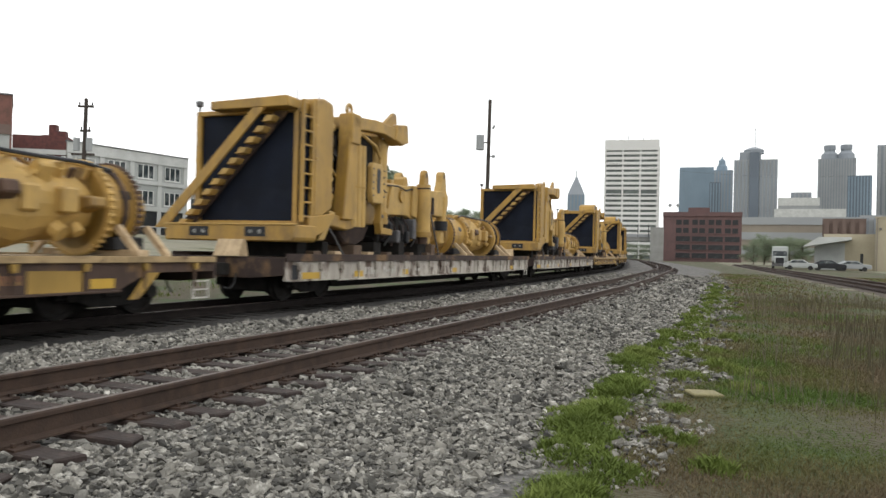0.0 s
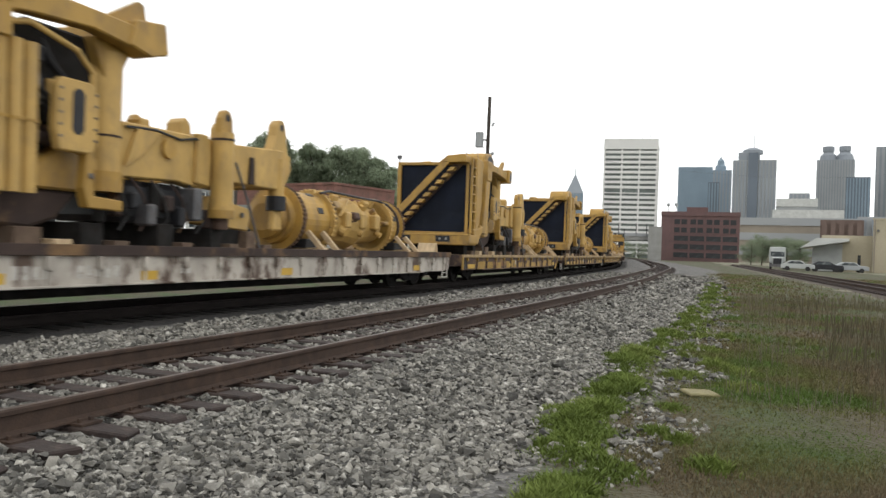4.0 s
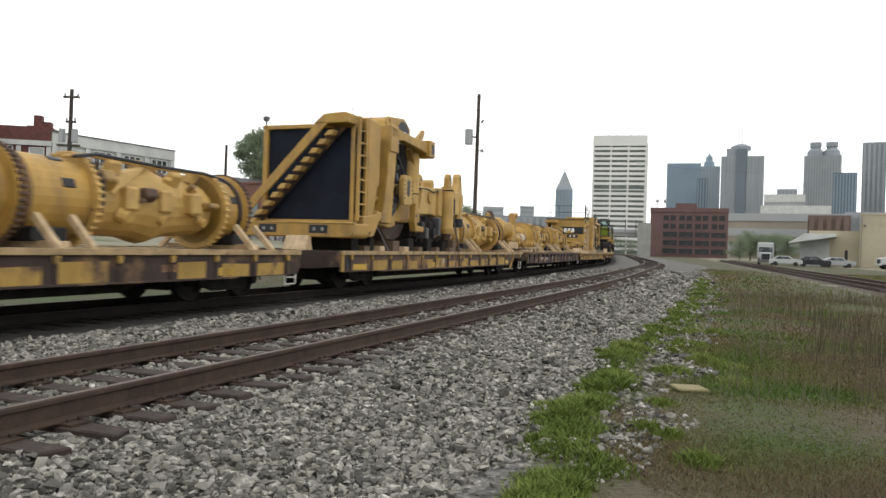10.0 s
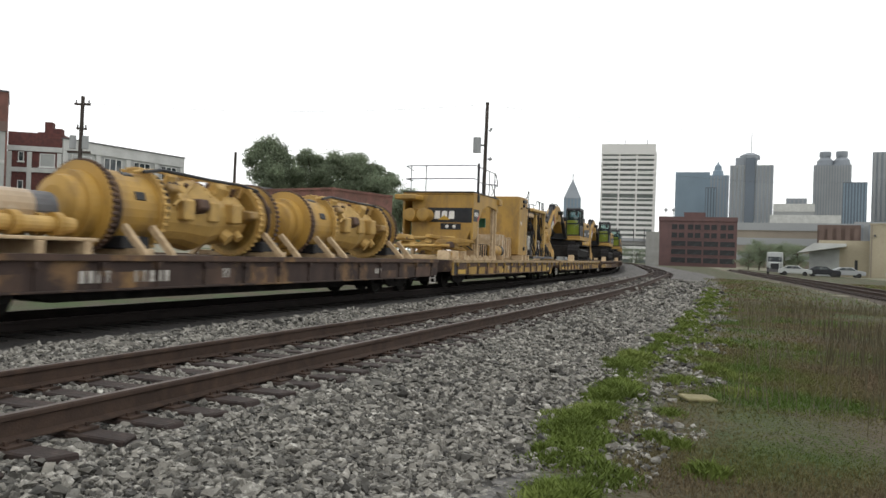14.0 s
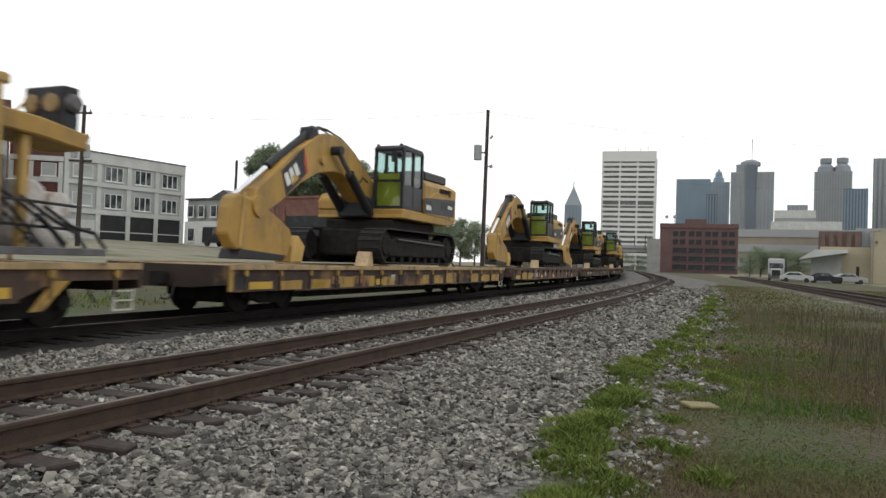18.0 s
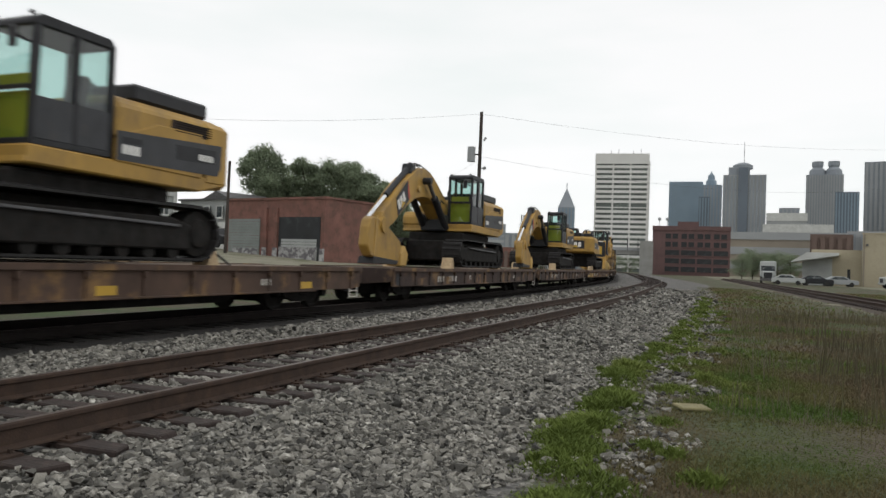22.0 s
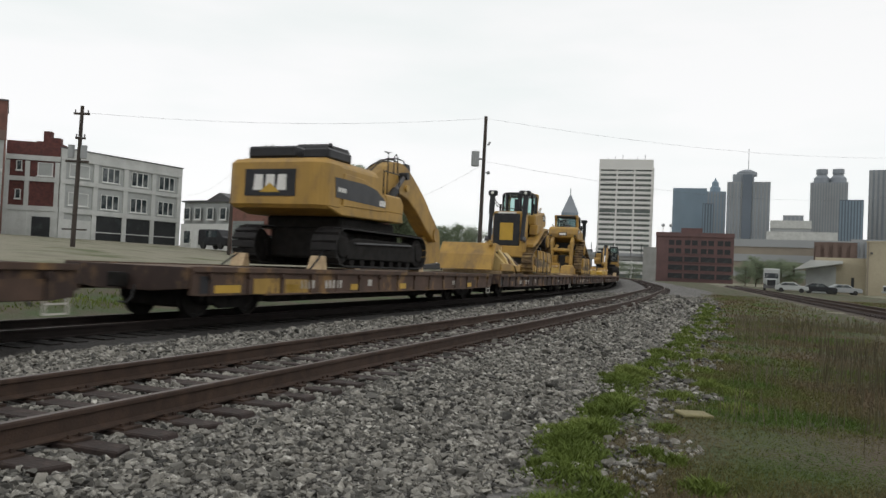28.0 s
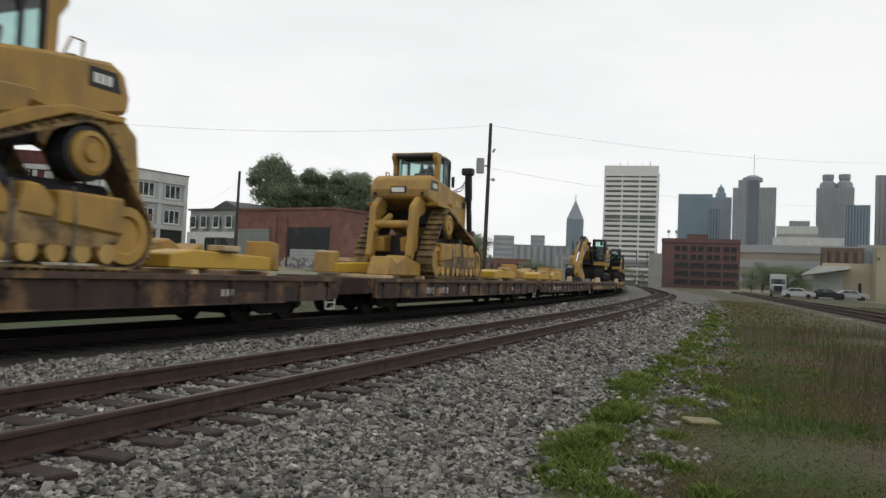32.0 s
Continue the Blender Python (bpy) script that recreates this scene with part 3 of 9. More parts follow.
def white_building():
    b = tagged(new("apartment_block"), "three-storey pale concrete block with a dark red brick end", "building", kind="")
    base, roof = 2.7, 13.0
    m, length = heading_pose((-43.1, 85.1), (-34.7, 100.4))
    side = new("long_front")
    side.parent, side.matrix_basis = b, m
    pilot_block(side, "wall", INFILL, 0, length, 0.0, 9.0, base - 2.0, roof - 0.15, "grey rendered wall")
    n = 4
    bay = (length - 0.6) / n
    for i in range(n + 1):
        pilot_block(side, "pier", FACADE, i * bay, i * bay + 0.6, -0.18, 0.02, base - 2.0, roof - 1.3, "pale concrete pier")
    for z0, z1 in ((5.75, 6.3), (9.05, 9.55), (11.75, roof)):
        pilot_block(side, "floor_band", FACADE, 0, length, -0.2, 0.02, z0, z1, "pale concrete band")
    pilot_block(side, "coping", GREY, -0.1, length + 0.1, -0.3, 9.0, roof, roof + 0.12, "dark roof coping")
    for i in range(n):
        x = i * bay + 0.6
        for z in (6.55, 9.8):
            if i == 0:
                window_unit(side, x + 0.5, z + 0.1, bay - 1.6, 1.5, 1, INFILL)
            else:
                window_unit(side, x + 0.55, z, bay - 1.7, 1.75, 3)
        if i == 0:
            pilot_block(side, "infill_door", FACADE, x, x + bay - 0.6, -0.06, 0.02, base - 1.0, 5.0, "pale blank panel")
        else:
            pilot_block(side, "garage_opening", DARKGAP, x, x + bay - 0.6, -0.05, 0.02, base - 0.6, 5.7, "dark open garage bay")
            pilot_block(side, "barrier_rail", FACADE, x, x + bay - 0.6, -0.10, -0.06, base + 1.0, base + 1.12, "pale barrier rail")
    m2, width = heading_pose((-48.6, 83.9), (-43.1, 85.1))
    end = new("brick_end")
    end.parent, end.matrix_basis = b, m2
    pilot_block(end, "wall", REDBRICK, 0, width, 0.02, 12, base - 2, roof + 0.5, "dark red brick wall")
    for x in (0, 2.05, width - 0.5):
        pilot_block(end, "pier", FACADE, x, x + 0.45, -0.16, 0.03, base - 2, roof - 1.7, "pale concrete pier")
    for z0, z1 in ((5.75, 6.3), (9.05, 9.55), (11.4, 11.95)):
        pilot_block(end, "floor_band", FACADE, 0, width, -0.18, 0.03, z0, z1, "pale concrete band")
    pilot_block(end, "ground_floor", FACADE, 0, width, -0.1, 0.03, base - 2, 5.75, "pale ground floor wall")
    pilot_block(end, "doorway", DARKGAP, 3.0, 4.9, -0.14, -0.08, base - 0.6, 5.1, "dark doorway")
    for z in (6.8, 10.0):
        window_unit(end, 1.1, z + 0.2, 0.6, 1.1, 1)
    window_unit(end, 3.3, 9.7, 1.6, 1.5, 1, INFILL)
    for x0, x1, z in ((3.9, 4.7, 15.0), (4.7, 5.7, 14.3), (3.2, 3.9, 13.8)):
        pilot_block(end, "chimney", REDBRICK, x0 - 0.6, x1 - 0.6, 1.5, 2.6, roof, z, "red brick roof stack")


def grey_building():
    b = tagged(new("grey_house_block"), "grey three-storey building with white windows", "building")
    m, length = heading_pose((-62.0, 64.0), (-43.9, 75.3))
    side = new("front")
    side.parent, side.matrix_basis = b, m
    pilot_block(side, "wall", INFILL, 0, length, 0, 10, 0.5, 12.2, "grey rendered wall")
    pilot_block(side, "parapet", BROWNBRICK, -0.1, length + 0.1, -0.15, 10, 12.2, 13.2, "brown parapet")
    for z0, z1 in ((5.6, 6.0), (9.0, 9.35)):
        pilot_block(side, "floor_band", FACADE, 0, length, -0.12, 0.02, z0, z1, "pale band")
    for i in range(5):
        for z in (6.8, 9.9):
            window_unit(side, length - 3.4 - 4.2 * i, z, 2.0, 1.6, 2)
        pilot_block(side, "doorway", DARKGAP, length - 3.2 - 4.2 * i, length - 1.4 - 4.2 * i, -0.05, 0.02, 2.0, 4.9, "dark doorway")
    t = tagged(new("brick_stair_tower"), "plain red-brown brick tower behind the houses", "building")
    m, length = heading_pose((-75, 84), (-55.3, 95.2))
    s2 = new("front")
    s2.parent, s2.matrix_basis = t, m
    pilot_block(s2, "wall", OLDBRICK, 0, length, 0, 10, 0, 20.0, "red-brown brick wall")
    pilot_block(s2, "coping", GREY, -0.1, length + 0.1, -0.1, 10.1, 20.0, 20.2)


def brick_warehouse():
    b = tagged(new("brick_warehouse"), "low red brick warehouse with shuttered bays and paint marks", "building")
    m, length = heading_pose((-20.8, 75.2), (-10.0, 68.2))
    f = new("front")
    f.parent, f.matrix_basis = b, m
    pilot_block(f, "wall", OLDBRICK, 0, length, 0, 9.1, 0.6, 6.95, "weathered red brick wall")
    pilot_block(f, "coping", OLDBRICK, -0.1, length + 0.1, -0.12, 9.1, 6.95, 7.15, "brick coping")
    grey = material("grey_roller_shutter", (0.20, 0.22, 0.21), 0.7, vary=0.12, scale=0.8, bump=0.1, fine=20)
    marks = material("sprayed_paint_marks", (0.36, 0.36, 0.35), 0.8, vary=0.4, scale=1.3, second=(0.13, 0.12, 0.13), patch=2.6, spread=(0.46, 0.54), bump=0.0)
    for i in range(15):
        pilot_block(f, "shutter_slat", grey, 0.3, 4.6, -0.08, 0.02, 1.1 + 0.27 * i, 1.1 + 0.27 * i + 0.25, "")
    pilot_block(f, "paint_mark", marks, 0.9, 4.4, -0.10, -0.08, 1.1, 2.3, "shutter with sprayed paint marks")
    pilot_block(f, "bay_opening", DARKGAP, 7.1, 12.3, -0.04, 0.02, 1.0, 5.3, "dark recessed bay")
    for i in range(8):
        pilot_block(f, "door_slat", INFILL, 7.5, 11.9, -0.07, -0.035, 1.1 + 0.27 * i, 1.1 + 0.27 * i + 0.24, "")
    pilot_block(f, "paint_mark", marks, 7.2, 12.0, -0.09, -0.07, 1.0, 2.5, "door with sprayed paint marks")
    for x in (5.2, 6.6, 12.5):
        pilot_block(f, "buttress", OLDBRICK, x, x + 0.4, -0.2, 0.02, 0.6, 6.2, "brick buttress")
        pilot_block(f, "paint_mark", marks, x - 0.1, x + 0.5, -0.23, -0.2, 1.0, 2.4, "sprayed paint marks")
    m, length = heading_pose((-10.0, 68.2), (-5.9, 76.5))
    s = new("side")
    s.parent, s.matrix_basis = b, m
    pilot_block(s, "wall", OLDBRICK, 0.02, length, 0.02, 0.4, 0.6, 6.95, "weathered red brick wall")
    for x in (1.2, 5.6):
        pilot_block(s, "doorway", DARKGAP, x, x + 1.6, -0.03, 0.03, 1.0, 5.0, "dark doorway")
    pilot_block(s, "paint_mark", CONCRETE, 3.2, 5.2, -0.02, 0.03, 1.0, 5.4, "pale patched wall")


def small_house():
    b = tagged(new("white_house"), "white two-storey house with a low gable", "building")
    m, length = heading_pose((-31.2, 91.0), (-23.5, 86.0))
    f = new("front")
    f.parent, f.matrix_basis = b, m
    pilot_block(f, "wall", FRAME, 0, length, 0, 8, 0.8, 5.3, "white lower wall")
    pilot_block(f, "upper_wall", INFILL, 0, length, 0.4, 8, 5.3, 7.9, "grey upper wall")
    pilot_block(f, "roof_edge", GREY, -0.2, length + 0.2, 0.1, 8, 7.9, 8.1, "dark roof edge")
    bm = bmesh.new()
    prism(bm, [(length - 5.0, 8.1), (length - 0.6, 8.1), (length - 2.8, 9.0)], 0.2, 8, "y")
    part("gable", bm, GREY, f, "low dark gable")
    for x in (0.6, 3.2, 5.8):
        window_unit(f, x, 2.9, 1.3, 1.6, 1)
    for x in (0.5, 2.4, 4.6, 6.8):
        window_unit(f, x, 5.8, 1.1, 1.4, 1)
    b2 = tagged(new("dark_van"), "dark parked van beside the white house", "vehicle")
    bm = bmesh.new()
    prism(bm, [(0, 0.4), (4.6, 0.4), (4.6, 1.2), (3.9, 1.35), (3.2, 2.1), (0.1, 2.1)], -0.9, 0.9, "y")
    part("body", bm, BLACK, b2, "dark van body", 0.08)
    for x in (0.9, 3.7):
        rod(b2, "wheel", RUBBER, (x, -0.95, 0.36), (x, -0.7, 0.36), 0.36, "dark wheel", 16)
        rod(b2, "wheel", RUBBER, (x, 0.7, 0.36), (x, 0.95, 0.36), 0.36, "", 16)
    bm = bmesh.new()
    box(bm, 1.4, 3.1, -0.91, -0.89, 1.3, 1.95)
    part("side_window", bm, PANE, b2, "dark side window")
    b2.matrix_basis = pose(-25.5, 82.0, 2.28, 0, 0, -34)


def tower(name, label, az0, az1, dist, depth, z1, wall, fin=None, fins=0, floors=0, band=None, z0=0.0):
    """A far tower between two bearings, with upright fins or floor bands in relief."""
    p = (dist * math.sin(radians(az0)), dist * math.cos(radians(az0)))
    q = (dist * math.sin(radians(az1)), dist * math.cos(radians(az1)))
    t = tagged(new(name), label, "building")
    m, w = heading_pose(p, q)
    f = new("shaft")
    f.parent, f.matrix_basis = t, m
    pilot_block(f, "wall", wall, 0, w, 0, depth, z0, z1, "")
    for i in range(fins):
        x = w * (i + 0.5) / fins
        pilot_block(f, "fin", fin, x - w / fins * 0.28, x + w / fins * 0.28, -0.8, 0.05, z0, z1 - 1.0)
    for i in range(floors):
        z = z0 + (z1 - z0) * (i + 0.5) / floors
        pilot_block(f, "floor_band", band, -0.1, w + 0.1, -0.4, 0.05, z, z + (z1 - z0) / floors * 0.5)
    return t, f, w


def skyline():
    # the white slab tower
    t, f, w = tower("white_office_tower", "white concrete office tower with dark window bands", 11.86, 15.76, 420, 26, 60.0, TOWERGLASS)
    rows = 21
    for i in range(rows + 1):
        z = 2.0 + 57.0 * i / rows
        pilot_block(f, "spandrel", TOWERWHITE, 0, w, -0.7, 0.05, z, z + (1.45 if i != 12 else 0.5), "")
    for i in range(4):
        x = (w - 0.9) * i / 3
        pilot_block(f, "pier", TOWERWHITE, x, x + 0.9, -0.9, 0.05, 0, 60.0, "")
    pilot_block(f, "crown", TOWERWHITE, -0.05, w + 0.05, -0.95, 26, 58.6, 64.2, "plain top band")
    pilot_block(f, "side_wall", TOWERWHITE, w, w + 0.6, 0, 26, 0, 60, "")
    for k in range(6):
        rod(f, "roof_mast", GREY, (w * (0.15 + 0.14 * k), 8, 64.2), (w * (0.15 + 0.14 * k), 8, 66 + k % 3), 0.15, "", 6)
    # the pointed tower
    t, f, w = tower("spire_tower", "grey-violet tower with a pointed spire", 9.18, 10.45, 1100, 24, 88, HAZYGREY, HAZYBLUE, 5)
    bm = bmesh.new()
    bmesh.ops.create_cone(bm, cap_ends=True, segments=4, radius1=w * 0.70, radius2=0.6, depth=28, matrix=pose(w / 2, 12, 102, 0, 0, 45))
    part("spire", bm, HAZYGREY, f, "pointed roof")
    rod(f, "mast", HAZYGREY, (w / 2, 12, 114), (w / 2, 12, 124), 0.7, "", 6)
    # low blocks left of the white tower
    tower("grey_slab_block", "grey slab block far behind the train", 3.75, 5.3, 620, 20, 35, HAZYGREY, PALETOWER, 0, 8, PALETOWER)
    tower("pale_round_block", "pale drum-like block far away", 6.55, 7.6, 800, 30, 46, PALETOWER, HAZYBLUE, 0, 9, HAZYGREY)
    tower("low_grey_block", "low grey block above the train", 5.2, 9.6, 480, 20, 22, HAZYGREY, PALETOWER, 9)
    tower("violet_block", "low building with grey-violet walls", 8.3, 11.6, 430, 18, 15, HAZYGREY, PALETOWER, 7)
    tower("brown_roof_block", "low building with a brown roof", 3.2, 6.6, 200, 16, 6.2, OLDBRICK, BROWNBRICK, 7)
    # brick office with rows of wide windows
    t, f, w = tower("brick_office", "dark red brick office with rows of wide windows", 16.14, 21.5, 262, 20, 15.0, OFFICEBRICK)
    bays = 4
    for r in range(5):
        z = 1.2 + 2.75 * r
        for c in range(bays):
            x0 = w * (0.17 + 0.83 * c / bays)
            n = 1 if r < 3 else 2
            wd = w * 0.83 / bays - 0.6
            for k in range(n):
                win = new("window")
                win.parent, win.matrix_basis = f, pose(x0 + k * (wd / n), 0, z)
                bm = bmesh.new()
                box(bm, 0, wd / n - (0.5 if n > 1 else 0), -0.05, 0.02, 0, 1.65)
                part("pane", bm, DARKGAP, win, "dark window strip")
                bm = bmesh.new()
                box(bm, 0, wd / n - (0.5 if n > 1 else 0), -0.25, 0.02, -0.22, 0.0)
                part("sill", bm, OFFICEBRICK, win)
    pilot_block(f, "coping", OFFICEBRICK, -0.1, w + 0.1, -0.3, 20, 15.0, 16.4, "brick parapet")
    pilot_block(f, "roof_room", OFFICEBRICK, w * 0.32, w * 0.6, 5, 12, 16.4, 18.2, "roof plant room")
    for x in (2.0, 4.5):
        rod(f, "dish_post", GREY, (x, 3, 16.4), (x, 3, 18.6), 0.08)
        bm = bmesh.new()
        bmesh.ops.create_uvsphere(bm, u_segments=10, v_segments=6, radius=0.6, matrix=pose(x, 2.8, 18.8))
        part("dish", bm, PALETOWER, f, "pale round dish")
    tower("concrete_abutment", "grey concrete wall beside the track", 15.25, 16.2, 235, 12, 10.2, CONCRETE)
    t, f, w = tower("road_bridge", "grey road bridge over the railway with slim posts", 9.0, 15.24, 240, 9, 7.3, CONCRETE, z0=6.1)
    pilot_block(f, "parapet", PALETOWER, 0, w, -0.3, -0.1, 7.3, 8.2, "pale bridge parapet")
    for k in (0.12, 0.4, 0.66, 0.86, 0.98):
        rod(f, "lamp_post", BLACK, (w * k, -0.2, 7.3), (w * k, -0.2, 11.2), 0.13, "dark slim post", 6)
    for k in (0.0, 0.55):
        pilot_block(f, "pier", CONCRETE, w * k, w * k + 1.2, 1, 8, 0, 6.1, "concrete bridge pier")
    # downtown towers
    t, f, w = tower("blue_glass_tower", "flat blue glass office tower far away", 17.2, 19.55, 1000, 40, 115, HAZYBLUE, HAZYBLUE, 9)
    tower("dark_glass_tower", "dark glass block beside the blue tower", 19.28, 20.05, 950, 20, 91, HAZYDEEP, HAZYBLUE, 4)
    t, f, w = tower("capped_tower", "grey-blue tower with a small round cap", 19.55, 20.85, 1100, 30, 122, HAZYBLUE, HAZYGREY, 6)
    bm = bmesh.new()
    lathe(bm, [(122, w * 0.3), (129, w * 0.28), (130, w * 0.2), (136, w * 0.18), (139, 1.5), (142, 0.4)], "z", 12, (w * 0.42, 14, 0))
    part("cap", bm, HAZYBLUE, f, "stepped round cap")
    t, f, w = tower("broad_grey_tower", "broad pale grey tower with a dark glass centre", 20.9, 23.75, 900, 36, 111, PALETOWER, HAZYGREY, 12)
    pilot_block(f, "glass_centre", HAZYDEEP, w * 0.36, w * 0.58, -2.0, 2, 0, 119, "dark glass strip")
    pilot_block(f, "upper_block", HAZYGREY, w * 0.12, w * 0.62, 4, 30, 111, 120, "")
    bm = bmesh.new()
    lathe(bm, [(119, w * 0.24), (123, w * 0.24), (125, w * 0.15), (126, w * 0.1)], "z", 14, (w * 0.45, 14, 0))
    part("round_top", bm, HAZYGREY, f, "round crown")
    rod(f, "mast", PALETOWER, (w * 0.48, 14, 125), (w * 0.48, 14, 150), 0.35, "thin mast", 6)
    tower("pale_low_block", "pale low civic building far away", 23.8, 26.4, 800, 30, 61, PALETOWER, HAZYGREY, 0, 4, FACADE)
    tower("pale_top_block", "pale plant room above a civic building", 24.6, 25.9, 810, 20, 67, PALETOWER, HAZYGREY, 5)
    t, f, w = tower("twin_crown_tower", "grey tower with twin crowned tops", 26.25, 28.55, 1200, 46, 146, HAZYGREY, PALETOWER, 14)
    for k in (0.30, 0.74):
        bm = bmesh.new()
        lathe(bm, [(145, w * 0.24), (154, w * 0.22), (158, w * 0.14), (160, w * 0.14), (160.2, w * 0.16), (167, w * 0.16)], "z", 14, (w * k, 20, 0))
        part("crown", bm, HAZYGREY, f, "stepped crown")
    tower("black_glass_tower", "dark blue glass office block far away", 28.05, 29.5, 1000, 30, 101, HAZYDEEP, HAZYBLUE, 8)
    tower("slim_grey_tower", "tall narrow office tower of grey stone", 29.75, 31.15, 1100, 30, 149, HAZYGREY, PALETOWER, 5)
    tower("dark_wide_tower", "wide dark grey tower with upright ribs", 31.4, 36.5, 1000, 40, 147, HAZYDEEP, HAZYGREY, 14)
    # middle distance on the right
    tower("beige_block_wall", "long beige blank-walled building", 21.4, 31.5, 335, 20, 18.5, BEIGE, BEIGE, 0, 3, PALETOWER)
    tower("pale_step_block", "pale stepped block behind the wall", 23.6, 28.0, 420, 20, 27, PALETOWER, HAZYGREY, 0, 3, FACADE)
    tower("brown_brick_block", "low building of brown brick with flat roof", 26.6, 29.2, 300, 20, 16.3, BROWNBRICK, BROWNBRICK, 5)
    tower("pale_end_block", "pale low block beyond the warehouse", 28.8, 33.0, 310, 20, 18.0, PALETOWER, HAZYGREY, 6)


OFFICEBRICK = material("maroon_office_brick", (0.135, 0.080, 0.076), 0.9, vary=0.12, scale=0.2, second=(0.11, 0.068, 0.066), patch=0.4, bump=0.03, fine=4)


def right_yard():
    t, f, w = tower("cream_warehouse", "tall warehouse with plain cream walls", 29.75, 36.0, 130, 30, 8.0, CREAM)
    pilot_block(f, "coping", CREAM, -0.1, w + 0.1, -0.1, 30, 8.0, 8.2)
    pilot_block(f, "drain_pipe", BEIGE, 0.15, 0.3, -0.15, 0.02, 0, 8.0, "upright drain pipe")
    pilot_block(f, "wall_lamp", GREY, 0.5, 0.8, -0.25, 0.02, 6.2, 6.5, "small wall lamp")
    t, f, w = tower("canopy_shed", "low cream shed with a pale sloping canopy", 26.7, 29.74, 132, 14, 5.6, CREAM)
    pilot_block(f, "dark_bay", INFILL, -1.2, w * 0.42, -1.5, 0.1, 0.0, 4.2, "shaded loading bay")
    bm = bmesh.new()
    prism(bm, [(-2.8, 3.45), (w * 0.55, 4.6), (w * 0.55, 5.0), (-0.5, 5.0)], -5.0, 2.0, "y")
    part("canopy", bm, ROOFTIN, f, "pale sloping tin canopy")
    pilot_block(f, "doorway", DARKGAP, w * 0.72, w * 0.78, -0.05, 0.02, 0.2, 2.6, "dark narrow door")


def parked_car(x, y, rz, mat, label, tall=False):
    c = tagged(new("parked_car" if not tall else "pickup_truck"), label, "car", "vehicles parked by the shed")
    bm = bmesh.new()
    h = 1.45 if not tall else 1.85
    prism(bm, [(0, 0.32), (4.4, 0.32), (4.45, 0.75), (4.3, 0.92), (3.3, 1.0), (2.6, h), (1.2, h), (0.35, 1.0), (0, 0.9)], -0.86, 0.86, "y")
    part("body", bm, mat, c, "", 0.06)
    for s in (-1, 1):
        bm = bmesh.new()
        prism(bm, [(0.75, 1.0), (3.05, 1.02), (2.5, h - 0.1), (1.3, h - 0.1)], s * 0.862, s * 0.868, "y")
        part("side_window", bm, PANE, c, "dark side glass")
        for k in (0.85, 3.5):
            rod(c, "wheel", RUBBER, (k, s * 0.7, 0.32), (k, s * 0.9, 0.32), 0.32, "black wheel", 16)
    bm = bmesh.new()
    prism(bm, [(3.32, 1.0), (3.35, 1.02), (2.68, h - 0.06), (2.64, h - 0.08)], -0.75, 0.75, "y")
    part("windscreen", bm, PANE, c, "dark windscreen")
    c.matrix_basis = pose(x, y, 0.03, 0, 0, rz)
    return c


BOXGREY = material("dull_grey_box_body", (0.235, 0.235, 0.205), 0.7, vary=0.1, scale=0.5, second=(0.20, 0.19, 0.155), patch=0.8, bump=0.02)


def box_truck(x, y, rz, label):
    c = tagged(new("box_truck"), label, "truck", "white trucks by the warehouse")
    bm = bmesh.new()
    prism(bm, [(0, 0.6), (0, 1.5), (1.2, 1.7), (1.6, 2.6), (2.5, 2.7), (2.5, 0.6)], -1.05, 1.05, "y")
    part("cab", bm, CARPAINT, c, "white cab", 0.08)
    block("box", BOXGREY, c, 2.7, 8.0, -1.2, 1.2, 0.9, 3.5, "dull grey-beige box body", 0.05)
    plate(c, "roof_fairing", CARPAINT, [(1.7, 2.68), (2.5, 2.68), (2.5, 3.2), (2.25, 3.18)], -0.9, 0.9, "white roof fairing", 0.06, "y")
    block("bumper", CARPAINT, c, -0.12, 0.1, -1.0, 1.0, 0.5, 0.78, "pale bumper", 0.03)
    block("chassis", BLACK, c, 0.6, 7.8, -0.5, 0.5, 0.5, 0.85, "dark chassis")
    bm = bmesh.new()
    prism(bm, [(1.22, 1.75), (1.25, 1.74), (1.62, 2.5), (1.58, 2.5)], -0.9, 0.9, "y")
    part("windscreen", bm, PANE, c, "dark windscreen")
    for s in (-1, 1):
        bm = bmesh.new()
        prism(bm, [(1.5, 1.75), (2.3, 1.75), (2.3, 2.45), (1.75, 2.45)], s * 1.052, s * 1.058, "y")
        part("side_window", bm, PANE, c, "dark side glass")
        for k in (0.95, 6.4):
            rod(c, "wheel", RUBBER, (k, s * 0.8, 0.5), (k, s * 1.08, 0.5), 0.5, "black wheel", 18)
        rod(c, "wheel_hub", CARPAINT, (0.95, s * 1.08, 0.5), (0.95, s * 1.1, 0.5), 0.22, "pale hub", 14)
    block("grille", BLACK, c, -0.02, 0.0, -0.6, 0.6, 0.7, 1.35, "dark grille", 0)
    c.matrix_basis = pose(x, y, 0.03, 0, 0, rz)


